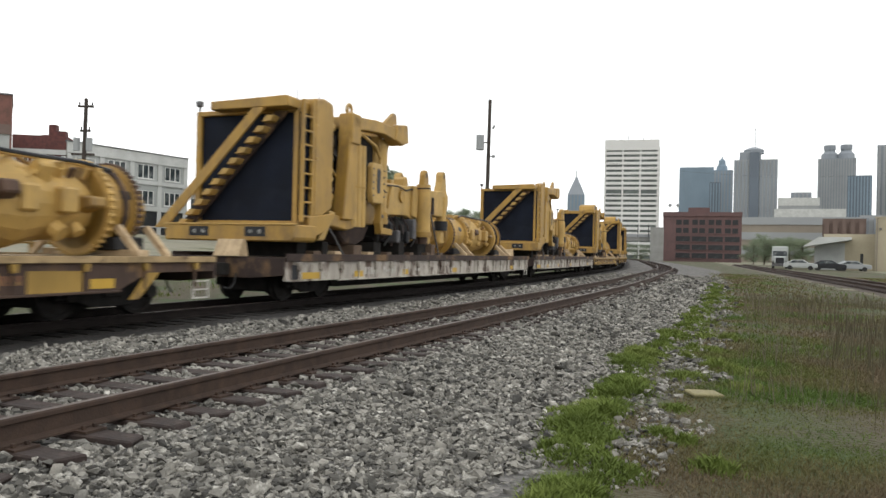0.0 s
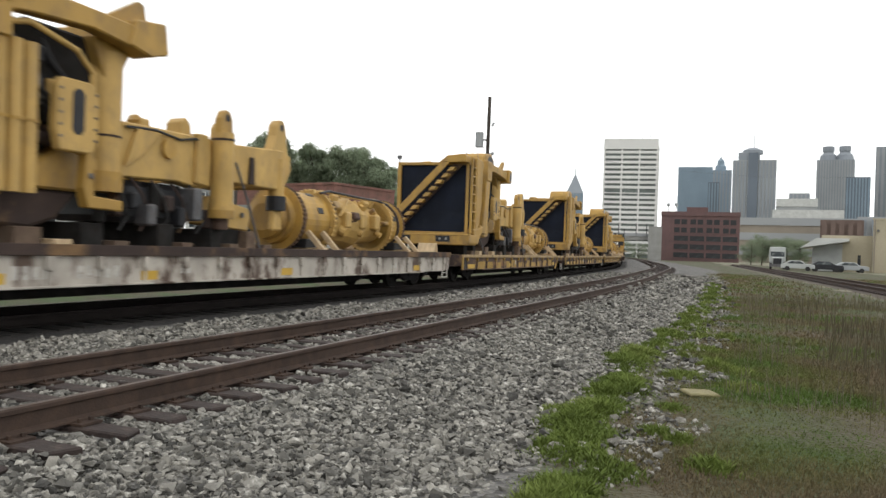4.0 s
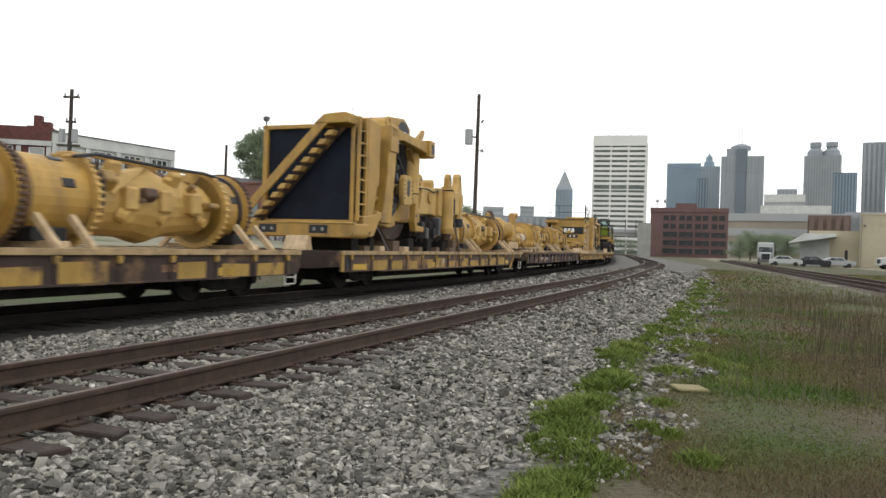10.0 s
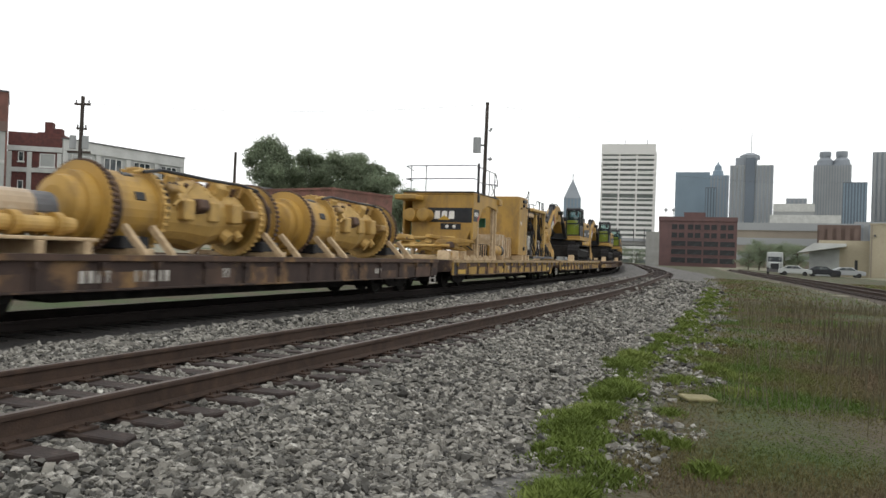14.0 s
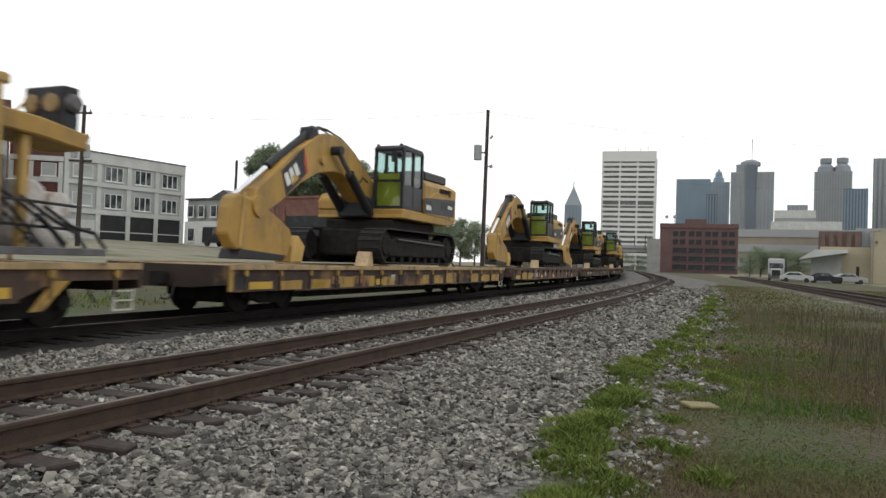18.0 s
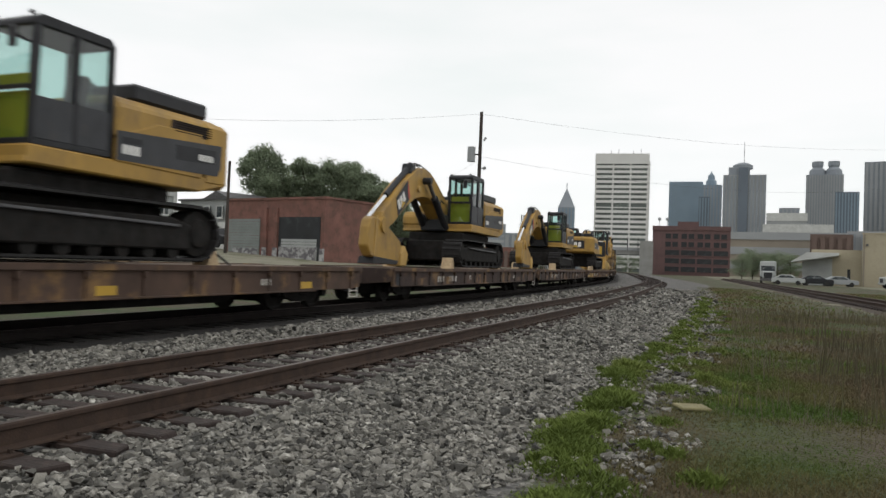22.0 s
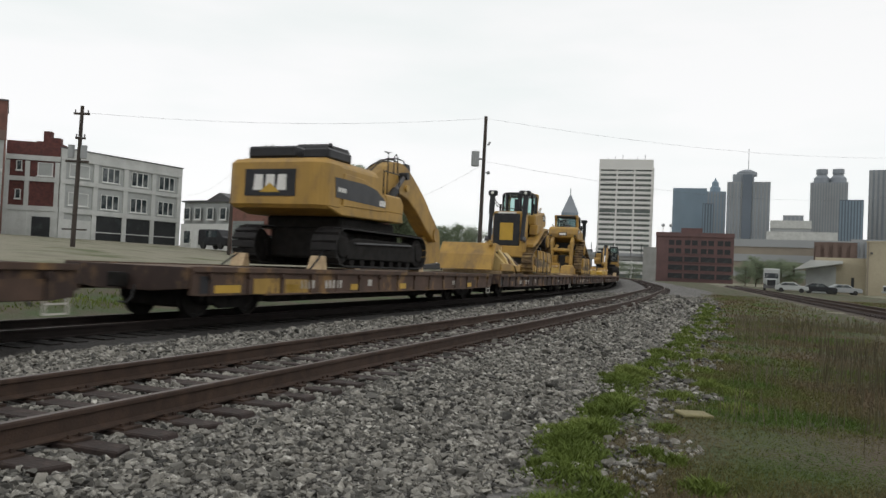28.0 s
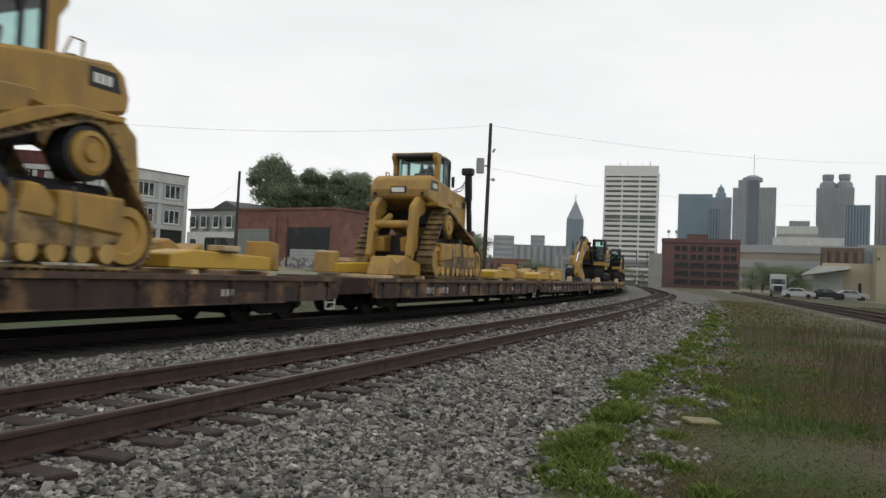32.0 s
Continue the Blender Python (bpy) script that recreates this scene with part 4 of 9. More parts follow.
def semi_tractor():
    c = tagged(new("semi_tractor"), "white tractor unit seen from the front", "truck")
    block("cab", CARPAINT, c, -1.2, 1.2, 0.3, 2.4, 1.0, 3.5, "white cab", 0.15)
    block("nose", CARPAINT, c, -0.8, 0.8, -1.1, 0.3, 0.8, 1.9, "white nose", 0.15)
    block("windscreen", PANE, c, -1.0, 1.0, 0.27, 0.31, 1.95, 2.75, "dark windscreen", 0.0)
    block("grille", BLACK, c, -0.6, 0.6, -1.13, -1.09, 0.8, 1.7, "dark grille", 0.0)
    block("bumper", GREY, c, -1.15, 1.15, -1.25, -1.0, 0.35, 0.8, "grey bumper")
    for s in (-1, 1):
        rod(c, "wheel", RUBBER, (s * 0.8, -0.3, 0.5), (s * 1.1, -0.3, 0.5), 0.5, "black wheel", 18)
        rod(c, "wheel", RUBBER, (s * 0.8, 3.6, 0.5), (s * 1.15, 3.6, 0.5), 0.5, "", 18)
    block("chassis", BLACK, c, -0.5, 0.5, 0.3, 4.4, 0.5, 0.95, "dark chassis")
    c.matrix_basis = pose(52.9, 118.8, 0.03, 0, 0, -24)


def utility_pole(x, y, base, top, arms, label, lean=0.0):
    p = tagged(new("utility_pole"), label, "utility pole", "poles along the line")
    rod(p, "shaft", POLEWOOD, (0, 0, base - 0.5), (lean, 0, top), 0.17, "dark wooden shaft", 10, 0.12)
    for z, w in arms:
        block("cross_arm", POLEWOOD, p, -w + lean * 0.9, w + lean * 0.9, -0.06, 0.06, z - 0.07, z + 0.07, "wooden cross arm", 0.01)
        for k in (-0.8, 0.0, 0.8):
            rod(p, "insulator", GREY, (k * w + lean * 0.9, 0, z + 0.05), (k * w + lean * 0.9, 0, z + 0.28), 0.05, "", 8)
    p.matrix_basis = pose(x, y, 0)
    return p


def wire(pts, label="thin sagging black cable"):
    """A cable strung through points, sagging between them."""
    bm = bmesh.new()
    run = []
    for a, b in zip(pts, pts[1:]):
        a, b = Vector(a), Vector(b)
        run += [a.lerp(b, i / 12) - Vector((0, 0, (b - a).length * 0.02 * 4 * (i / 12) * (1 - i / 12))) for i in range(1 if run else 0, 13)]
    tube(bm, run, 0.007, 5)
    tagged(part("overhead_wire", bm, RUBBER), label, "cable", "overhead cables")


def poles():
    a = utility_pole(-25.3, 52.2, 2.0, 11.55, ((11.0, 0.55), (9.3, 0.35)), "leaning wooden utility pole with transformers", 0.15)
    for k in (-0.45, 0.42):
        rod(a, "transformer", PALETOWER, (k, 0, 7.9), (k, 0, 8.8), 0.22, "grey transformer can", 14)
    block("transformer_arm", POLEWOOD, a, -0.8, 0.8, -0.06, 0.06, 7.6, 7.75, "", 0.01)
    block("low_arm", POLEWOOD, a, -0.8, 0.9, -0.06, 0.06, 2.9, 3.0, "")
    c = utility_pole(-19.3, 69.4, 1.8, 10.2, (), "short plain wooden utility pole", 0.1)
    b = utility_pole(3.0, 55.9, 0.5, 12.85, (), "tall dark utility pole with a transformer", 0.12)
    rod(b, "transformer", PALETOWER, (-0.55, 0, 9.1), (-0.55, 0, 10.2), 0.3, "grey transformer can", 14)
    block("transformer_arm", POLEWOOD, b, -0.5, 0.1, -0.05, 0.05, 9.6, 9.7, "")
    rod(b, "insulator", PALETOWER, (0.35, 0, 10.7), (0.5, 0, 10.95), 0.08, "pale insulator", 8)
    rod(b, "insulator", PALETOWER, (0.35, 0, 8.6), (0.55, 0, 8.7), 0.12, "pale insulator", 8)
    block("bracket", GREY, b, 0.05, 0.4, -0.03, 0.03, 8.6, 8.66, "")
    wire([(3.1, 55.9, 9.3), (-6.5, 75.5, 6.6)])
    wire([(3.1, 55.9, 9.5), (60.0, 100.0, 13.5)])
    wire([(-25.2, 52.2, 11.1), (3.1, 55.9, 12.7), (70.0, 95.0, 19.0)], "faint high power line")
    wire([(-34.0, 100.0, 9.5), (-19.2, 69.4, 9.4)])


# ---- trees ----
def tree(x, y, base, height, spread, seed, leaves, label, trunk_share=0.35):
    rnd = random.Random(seed)
    t = tagged(new("tree"), label, "tree", "trees behind the line")
    t.matrix_basis = pose(x, y, base)
    bm = bmesh.new()
    cyl(bm, (0, 0, -0.4), (0.1, 0, height * 0.5), 0.035 * height * 0.6, 0.02 * height * 0.5, 9)
    cyl(bm, (0.1, 0, height * 0.5), (0, 0.1, height * 0.85), 0.01 * height, 0.04, 7)
    tips = []
    for i in range(11):
        a = rnd.uniform(0, 6.28)
        z0 = height * rnd.uniform(trunk_share, 0.7)
        r = spread * rnd.uniform(0.45, 0.95)
        tip = (math.cos(a) * r, math.sin(a) * r, min(height * 0.95, z0 + height * rnd.uniform(0.08, 0.3)))
        cyl(bm, (0.05, 0, z0), tip, 0.011 * height, 0.03, 6)
        tips.append(tip)
    part("trunk", bm, BARK, t, "grey trunk and limbs")
    centres = tips + [(0, 0, height * 0.9)] + [(rnd.uniform(-0.6, 0.6) * spread, rnd.uniform(-0.6, 0.6) * spread, height * rnd.uniform(0.45 if trunk_share > 0.15 else 0.12, 0.88)) for _ in range(22)]
    v = []
    rng = np.random.default_rng(seed)
    per = 5 * leaves // len(centres)
    size = 0.020 * height ** 0.75
    for c in centres:
        rad = spread * rnd.uniform(0.18, 0.46)
        d = rng.normal(size=(per, 3))
        d /= np.linalg.norm(d, axis=1)[:, None]
        p = np.array(c) + d * (rad * rng.uniform(0.05, 1.2, (per, 1)) ** 0.6) * np.array([1, 1, 0.72])
        ax = rng.normal(size=(per, 3))
        ax /= np.linalg.norm(ax, axis=1)[:, None]
        bx = np.cross(ax, d)
        bx /= np.linalg.norm(bx, axis=1)[:, None] + 1e-9
        s = size * rng.uniform(0.5, 1.3, (per, 1))
        quad = np.stack([p - ax * s, p + bx * s * 0.6, p + ax * s, p - bx * s * 0.6], 1).reshape(-1, 3)
        v.append(quad)
    # loose leaves between the clumps
    free = leaves
    d = rng.normal(size=(free, 3))
    d /= np.linalg.norm(d, axis=1)[:, None]
    p = np.array((0, 0, height * 0.68)) + d * rng.uniform(0.5, 1.05, (free, 1)) * np.array([spread * 0.95, spread * 0.95, height * 0.30])
    ax = rng.normal(size=(free, 3))
    ax /= np.linalg.norm(ax, axis=1)[:, None]
    bx = np.cross(ax, d)
    s = size * rng.uniform(0.5, 1.3, (free, 1))
    v.append(np.stack([p - ax * s, p + bx * s * 0.6, p + ax * s, p - bx * s * 0.6], 1).reshape(-1, 3))
    v = np.concatenate(v)
    faces = np.arange(len(v)).reshape(-1, 4)
    me = raw_mesh("crown", v, faces, LEAF)
    crown = new("crown", me)
    crown.parent = t
    tagged(crown, "loose dull green leaf crown")
    return t


def trees():
    def at(az, d):
        return d * math.sin(radians(az)), d * math.cos(radians(az))
    for az, d, tan, spread, seed, n in ((-13.0, 100, 0.150, 3.3, 1, 5200), (-11.2, 103, 0.108, 2.4, 2, 3000), (-9.8, 106, 0.130, 3.2, 3, 4500), (-8.3, 104, 0.136, 3.4, 4, 4500), (-6.9, 100, 0.132, 3.5, 5, 5000), (-5.4, 99, 0.122, 3.3, 6, 4500), (-4.0, 97, 0.104, 3.0, 7, 3800), (-2.8, 95, 0.086, 2.6, 8, 3000), (-1.6, 94, 0.070, 2.4, 9, 2400), (-0.3, 96, 0.052, 2.2, 14, 2000), (-3.1, 86, 0.082, 2.6, 15, 3000), (-2.0, 87, 0.066, 2.4, 16, 2600), (-0.9, 89, 0.054, 2.2, 17, 2400), (0.3, 92, 0.056, 2.3, 18, 2400), (1.4, 95, 0.060, 2.4, 19, 2400), (2.5, 98, 0.056, 2.4, 20, 2400)):
        x, y = at(az, d)
        tree(x, y, 1.4, 1.5 + d * tan - 1.4, spread, seed, n, "broad dull-green tree behind the warehouse", 0.05 if d < 99 and az > -3.5 else 0.2 if az > -5 else 0.3)
    for az, d, top, spread, seed in ((22.3, 200, 6.2, 3.2, 21), (23.0, 204, 7.6, 3.4, 22), (23.8, 206, 7.0, 3.4, 25), (24.6, 200, 7.2, 3.4, 23), (25.4, 198, 6.4, 3.2, 24)):
        x, y = at(az, d)
        tree(x, y, 0, top, spread, seed, 2200, "rounded green tree beside the parked trucks", 0.1)
    for az, d, top, spread, seed in ((6.6, 150, 5.0, 3.0, 31), (7.6, 150, 4.4, 2.6, 32), (13.2, 275, 7.0, 5.0, 33), (14.6, 280, 6.0, 5.0, 34)):
        x, y = at(az, d)
        tree(x, y, 0, top, spread, seed, 1800, "dark green bush beyond the train", 0.1)


def right_track():
    t = tagged(new("railway_track_side"), "rusty side track across the grass", "railway track", kind="structure")
    p, q = Vector((9.3, 0)), Vector((57.5, 150))
    d = (q - p).normalized()
    nrm = Vector((-d.y, d.x))
    path = np.array([(p + d * k)[:] for k in np.arange(0, 156, 3.0)])
    nn = np.tile(np.array(nrm[:]), (len(path), 1))
    for off in (0.0, -1.505):
        rail("rail", path + off * nn, nn, 0.16, t, RAILSTEEL, "rust-brown side rail")
    bm = bmesh.new()
    k = 5.0
    while k < 150:
        c = p + d * k - nrm * 0.75
        box(bm, -1.3, 1.3, -0.11, 0.11, 0.0, 0.17, pose(c.x, c.y, 0, 0, 0, math.degrees(math.atan2(-nrm.y, -nrm.x))))
        k += 0.52
    tagged(part("tie_row", bm, TIEWOOD, t), kind="stuff")
    m, length = heading_pose(tuple(path[0]), tuple(path[-1]))
    bm = bmesh.new()
    prism(bm, [(1.0, -0.1), (0.5, 0.10), (-2.1, 0.10), (-2.6, -0.1)], 0, length, "x")
    part("ballast_bed", bm, UNDERBALLAST, t, "dark stained ballast", m=m)


UNDERBALLAST = material("dark_stained_ballast", (0.075, 0.058, 0.045), 0.95, vary=0.4, scale=6.0, second=(0.14, 0.12, 0.10), patch=12.0, spread=(0.5, 0.7), bump=0.8, fine=25)


WEATHERED = material("weathered_board", (0.24, 0.215, 0.11), 0.9, vary=0.25, scale=6.0, second=(0.14, 0.12, 0.06), patch=8.0, spread=(0.48, 0.7), bump=0.3)


def loose_board():
    bm = bmesh.new()
    box(bm, -0.18, 0.18, -0.11, 0.11, 0, 0.035)
    ob = part("loose_board", bm, WEATHERED, None, "", 0.01, pose(2.82, 8.10, float(ground_height(np.array([2.82]), np.array([8.10]))[0][0]) + 0.02, 4, 3, 12))
    tagged(ob, "pale weathered board lying on dry grass", "board")


skyline()
white_building()
grey_building()
brick_warehouse()
small_house()
right_yard()
semi_tractor()
parked_car(49.3, 109.4, -28, CARPAINT, "silver parked car beside the shed")
parked_car(52.6, 108.0, -20, BLACK, "black parked car beside the shed")
parked_car(55.6, 107.0, -14, PALETOWER, "grey parked car beside the shed")
box_truck(61.3, 102.5, -12, "white-cabbed box truck parked by the cream warehouse")
box_truck(66.2, 99.5, -12, "white-cabbed box truck parked beside another")
poles()
trees()
right_track()
loose_board()


# ---- flat cars ----
DECK = 1.06


def wheel_set(parent, y):
    for side in (-1, 1):
        bm = bmesh.new()
        lathe(bm, [(side * 0.66, 0.47), (side * 0.69, 0.47), (side * 0.70, 0.44), (side * 0.80, 0.43), (side * 0.80, 0.36), (side * 0.76, 0.34), (side * 0.76, 0.14), (side * 0.82, 0.12), (side * 0.86, 0.10)], "x", 22, (0, y, 0.43))
        part("wheel", bm, UNDER, parent, "black steel wheel")
    bm = bmesh.new()
    cyl(bm, (-0.85, y, 0.43), (0.85, y, 0.43), 0.08, n=10)
    part("axle", bm, UNDER, parent)


def bogie(car, y):
    b = new("bogie")
    b.parent = car
    b.location = (0, y, 0)
    bm = bmesh.new()
    box(bm, -1.1, 1.1, -0.2, 0.2, 0.36, 0.62)
    part("bolster", bm, UNDER, b, edge=0.02)
    # Plain block added so no light shows between the wheels.
    bm = bmesh.new()
    box(bm, -0.62, 0.62, -1.28, 1.28, 0.22, 0.74)
    part("brake_rigging", bm, UNDER, b, "dark filler block in place of brake gear between the wheels", 0.05)
    for side in (-1, 1):
        bm = bmesh.new()
        prism(bm, [(-1.12, 0.34), (-1.12, 0.52), (-0.75, 0.55), (-0.42, 0.78), (0.42, 0.78), (0.75, 0.55), (1.12, 0.52), (1.12, 0.34), (0.8, 0.36), (0.42, 0.2), (-0.42, 0.2), (-0.8, 0.36)], side * 0.92, side * 1.06)
        for k in (-0.1, 0.1):
            cyl(bm, (side * 0.99, k, 0.3), (side * 0.99, k, 0.6), 0.07, n=9)
        part("side_frame", bm, UNDER, b, "dark cast side frame", 0.02)
        for k in (-0.88, 0.88):
            bm = bmesh.new()
            cyl(bm, (side * 0.9, k, 0.43), (side * 1.14, k, 0.43), 0.12, n=10)
            part("bearing", bm, UNDER, b)
    wheel_set(b, -0.88)
    wheel_set(b, 0.88)


def bars(parent, x, y, z, widths, height, gap, mat, name="lettering", side=1):
    """Worn painted marks, as plain bars."""
    for w in widths:
        if w > 0:
            bm = bmesh.new()
            box(bm, x, x + 0.004 * side, y, y + w, z, z + height)
            part(name, bm, mat, parent)
            y += w + gap
        else:
            y -= w


def flat_car(length, mat, pockets, label, patches=True, marks=True, light=None, taper=False, front=0.0, web=None, edging=None, share=0.0):
    car = thing("flat_car", label, "railway car", "flat cars of the train")
    h = length / 2
    half = 1.56
    web, edging = web or mat, edging or mat
    head = -h - front
    rnd = random.Random(int(share * 100) + pockets)
    bm = bmesh.new()
    box(bm, -half, half, head + 0.05, h - 0.05, DECK - 0.07, DECK)
    part("deck", bm, PALEDECK if mat is CAR_YELLOW else DECKWOOD, car, "worn plank deck")
    curb = 0.10 if light is CAR_WHITE else 0.03
    for side in (-1, 1):
        x0, x1 = (half - 0.02, half + 0.02) if side > 0 else (-half - 0.02, -half + 0.02)
        bm = bmesh.new()
        tail = [(h, 0.80), (h - 1.7, 0.80), (h - 2.4, 0.51)] if taper else [(h, 0.56), (h - 0.4, 0.51)]
        prism(bm, [(head, 0.53), (head, DECK - 0.03), (h, DECK - 0.03)] + tail + [(head + 0.3, 0.51)], x0, x1)
        part("side_sill", bm, web, car, "weathered painted side sill", 0.006)
        for z0, z1, e0, m2 in ((DECK - 0.08, DECK + curb, 0.0, edging), (0.485, 0.52, 2.4, web)):
            bm = bmesh.new()
            box(bm, side * (half + 0.02), side * (half + 0.09), head + e0, h - e0, z0, z1)
            part("flange", bm, m2, car, "worn edge of the deck" if e0 == 0 else "", edge=0.006)
        bm = bmesh.new()
        box(bm, side * (half + 0.02), side * (half + 0.03), head + 0.28, head + 0.62, 0.56, 0.90)
        part("step_opening", bm, BLACK, car, "dark step opening in the corner")
        block("corner_post", mat, car, *sorted((side * (half + 0.02), side * (half + 0.06))), head, head + 0.14, 0.53, DECK - 0.08, "", 0.006)
        pitch = (h - head - 1.1) / (pockets - 1)
        for i in range(pockets):
            y = head + 0.55 + pitch * i
            if light is not None:
                prism_low, wide = 0.26, 0.07
            else:
                prism_low, wide = 0.17, 0.05
            bm = bmesh.new()
            prism(bm, [(y - wide, DECK - 0.09), (y + wide, DECK - 0.09), (y + wide, DECK - prism_low), (y + wide * 0.6, DECK - prism_low - 0.05), (y - wide * 0.6, DECK - prism_low - 0.05), (y - wide, DECK - prism_low)], side * (half + 0.024), side * (half + 0.10))
            part("stake_pocket", bm, mat if light is None else light, car, edge=0.008)
            bm = bmesh.new()
            box(bm, *sorted((side * (half + 0.02), side * (half + 0.05))), y - 0.02, y + 0.02, 0.52, DECK - prism_low - 0.06)
            part("web_rib", bm, web, car)
            # Panels end below the flange; the brown above them holds rust and flange shadow.
            if rnd.random() < share and i < pockets - (3 if taper else 1) and i > 0:
                top = rnd.uniform(0.74, 0.88)
                a, b = y + 0.03 + rnd.uniform(0, 0.25), y + pitch - 0.03 - rnd.uniform(0, 0.35)
                bm = bmesh.new()
                prism(bm, [(a, 0.525), (b, 0.525), (b, top), (a, top - rnd.uniform(-0.02, 0.02))], *sorted((side * (half + 0.02), side * (half + 0.026))))
                part("web_panel", bm, CAR_RUST if mat is CAR_BROWN else CAR_YELLOW, car, "faded patch of old paint on the sill")
    bm = bmesh.new()
    prism(bm, [(-h + 0.3, 0.60), (-h + 0.3, 0.98), (h - 0.3, 0.98), (h - 0.3, 0.60), (h - 3.3, 0.5), (h - 4.4, 0.22), (-h + 4.4, 0.22), (-h + 3.3, 0.5)], -0.4, 0.4)
    part("centre_sill", bm, UNDER, car, "deep dark centre sill", 0.01)
    k = -h + 2.6
    while k < h - 2.5:
        bm = bmesh.new()
        prism(bm, [(-half + 0.03, 0.90), (half - 0.03, 0.90), (half - 0.03, 0.72), (0.4, 0.5), (-0.4, 0.5), (-half + 0.03, 0.72)], k, k + 0.06, "y")
        part("cross_bearer", bm, UNDER, car)
        k += 1.9
    for end in (-1, 1):
        bm = bmesh.new()
        e = h if end > 0 else h + front
        prism(bm, [(-half - 0.02, DECK + 0.01), (half + 0.02, DECK + 0.01), (half + 0.02, 0.66), (0.7, 0.58), (-0.7, 0.58), (-half - 0.02, 0.66)], end * e, end * (e + 0.08), "y")
        part("end_sill", bm, CAR_BROWN, car, "rusty end sill", 0.01)
        bm = bmesh.new()
        box(bm, -0.13, 0.13, *sorted((end * (e + 0.05), end * (e + 0.18))), 0.66, 0.90)
        prism(bm, [(-0.2, end * (e + 0.18)), (0.2, end * (e + 0.18)), (0.14, end * (e + 0.36)), (-0.1, end * (e + 0.4))], 0.64, 0.92, "z")
        part("coupler", bm, UNDER, car, "dark knuckle coupler", 0.015)
        bm = bmesh.new()
        tube(bm, [(0.3, end * (e + 0.08), 0.68), (0.32, end * (e + 0.16), 0.45), (0.3, end * (e + 0.28), 0.33), (0.2, end * (e + 0.38), 0.36)], 0.022, 6)
        part("brake_hose", bm, RUBBER, car)
        for side in (-1, 1):
            bm = bmesh.new()
            y0 = end * (h - 0.12)
            y1 = end * (h - 0.55)
            for y in (y0, y1):
                box(bm, side * half - 0.012, side * half + 0.012, y - 0.02, y + 0.02, 0.28, 0.64)
            for z in (0.28, 0.44, 0.60):
                box(bm, side * half - 0.012, side * half + 0.012, min(y0, y1), max(y0, y1), z, z + 0.03)
            if end < 0:
                bm.free()
            else:
                part("step_ladder", bm, MARK, car, "pale steel foot ladder")
            if end > 0 and taper:
                bm = bmesh.new()
                prism(bm, [(h - 1.75, 0.80), (h - 1.45, 0.80), (h - 1.95, 0.34), (h - 2.15, 0.34)], side * half - 0.03, side * half + 0.03)
                part("corner_brace", bm, mat, car, "bent corner brace", 0.01)
    if taper or mat is CAR_BROWN:
        for z in (DECK + 0.22, DECK + 0.44):
            bm = bmesh.new()
            tube(bm, [(-half + 0.04, h - 2.3, z), (-half + 0.04, h - 0.05, z)], 0.018, 6)
            part("end_rail", bm, mat, car, "thin rail at the end of the deck")
        for k in range(4):
            block("rail_post", mat, car, -half + 0.01, -half + 0.07, h - 2.3 + 0.75 * k - 0.03, h - 2.3 + 0.75 * k + 0.03, DECK, DECK + 0.47, "short upright post", 0)
    for y in (-h + 2.05, h - 2.05):
        bogie(car, y)
    out = half + 0.022
    ink = RUSTMARK if mat is CAR_YELLOW else MARK
    if marks:
        bars(car, out, -h + 3.9, 0.62, (0.10, 0.10, 0.10, 0.10, -0.45, 0.11, 0.11, 0.11, 0.11, 0.11), 0.20, 0.075, ink)
        bars(car, out, h - 4.6, 0.66, (0.08, 0.08, 0.08), 0.14, 0.06, ink)
        bm = bmesh.new()
        box(bm, out, out + 0.004, -h + 7.4, -h + 7.65, 0.66, 0.84)
        part("placard", bm, MARK, car, "white square placard")
    if patches:
        for y, w in ((head + 0.72, 0.85), (head + 3.3, 0.5), (-h + 6.4, 0.4), (0.2, 0.45), (h - 3.0, 0.5)):
            bm = bmesh.new()
            box(bm, out, out + 0.004, y, y + w, 0.56, 0.72)
            part("reflector", bm, BRIGHT, car, "yellow reflective patch")
    return car


# fronts of the cars along the line as the clip begins, and the cars' lengths over the end sills
CARS = []   # (centre along the line at the start, length, car object)
LOADS = []  # (car index, metres behind the car's centre, load object)
SPEED = 8.03


def chainage(s):
    """The line's own metres run a little short on the last stretch before the camera."""
    return s - 0.0023 * max(0.0, 30.0 - s) ** 2 if s > -20 else s - 5.75 - 0.23 * (-20 - s)


def car_pose(s, length):
    reach = length / 2 - 2.05
    ax, ay = on_train_line(chainage(s - reach))
    bx, by = on_train_line(chainage(s + reach))
    return pose((ax + bx) / 2, (ay + by) / 2, TRAIN_RAIL_TOP, 0, 0, -math.degrees(math.atan2(bx - ax, by - ay)))


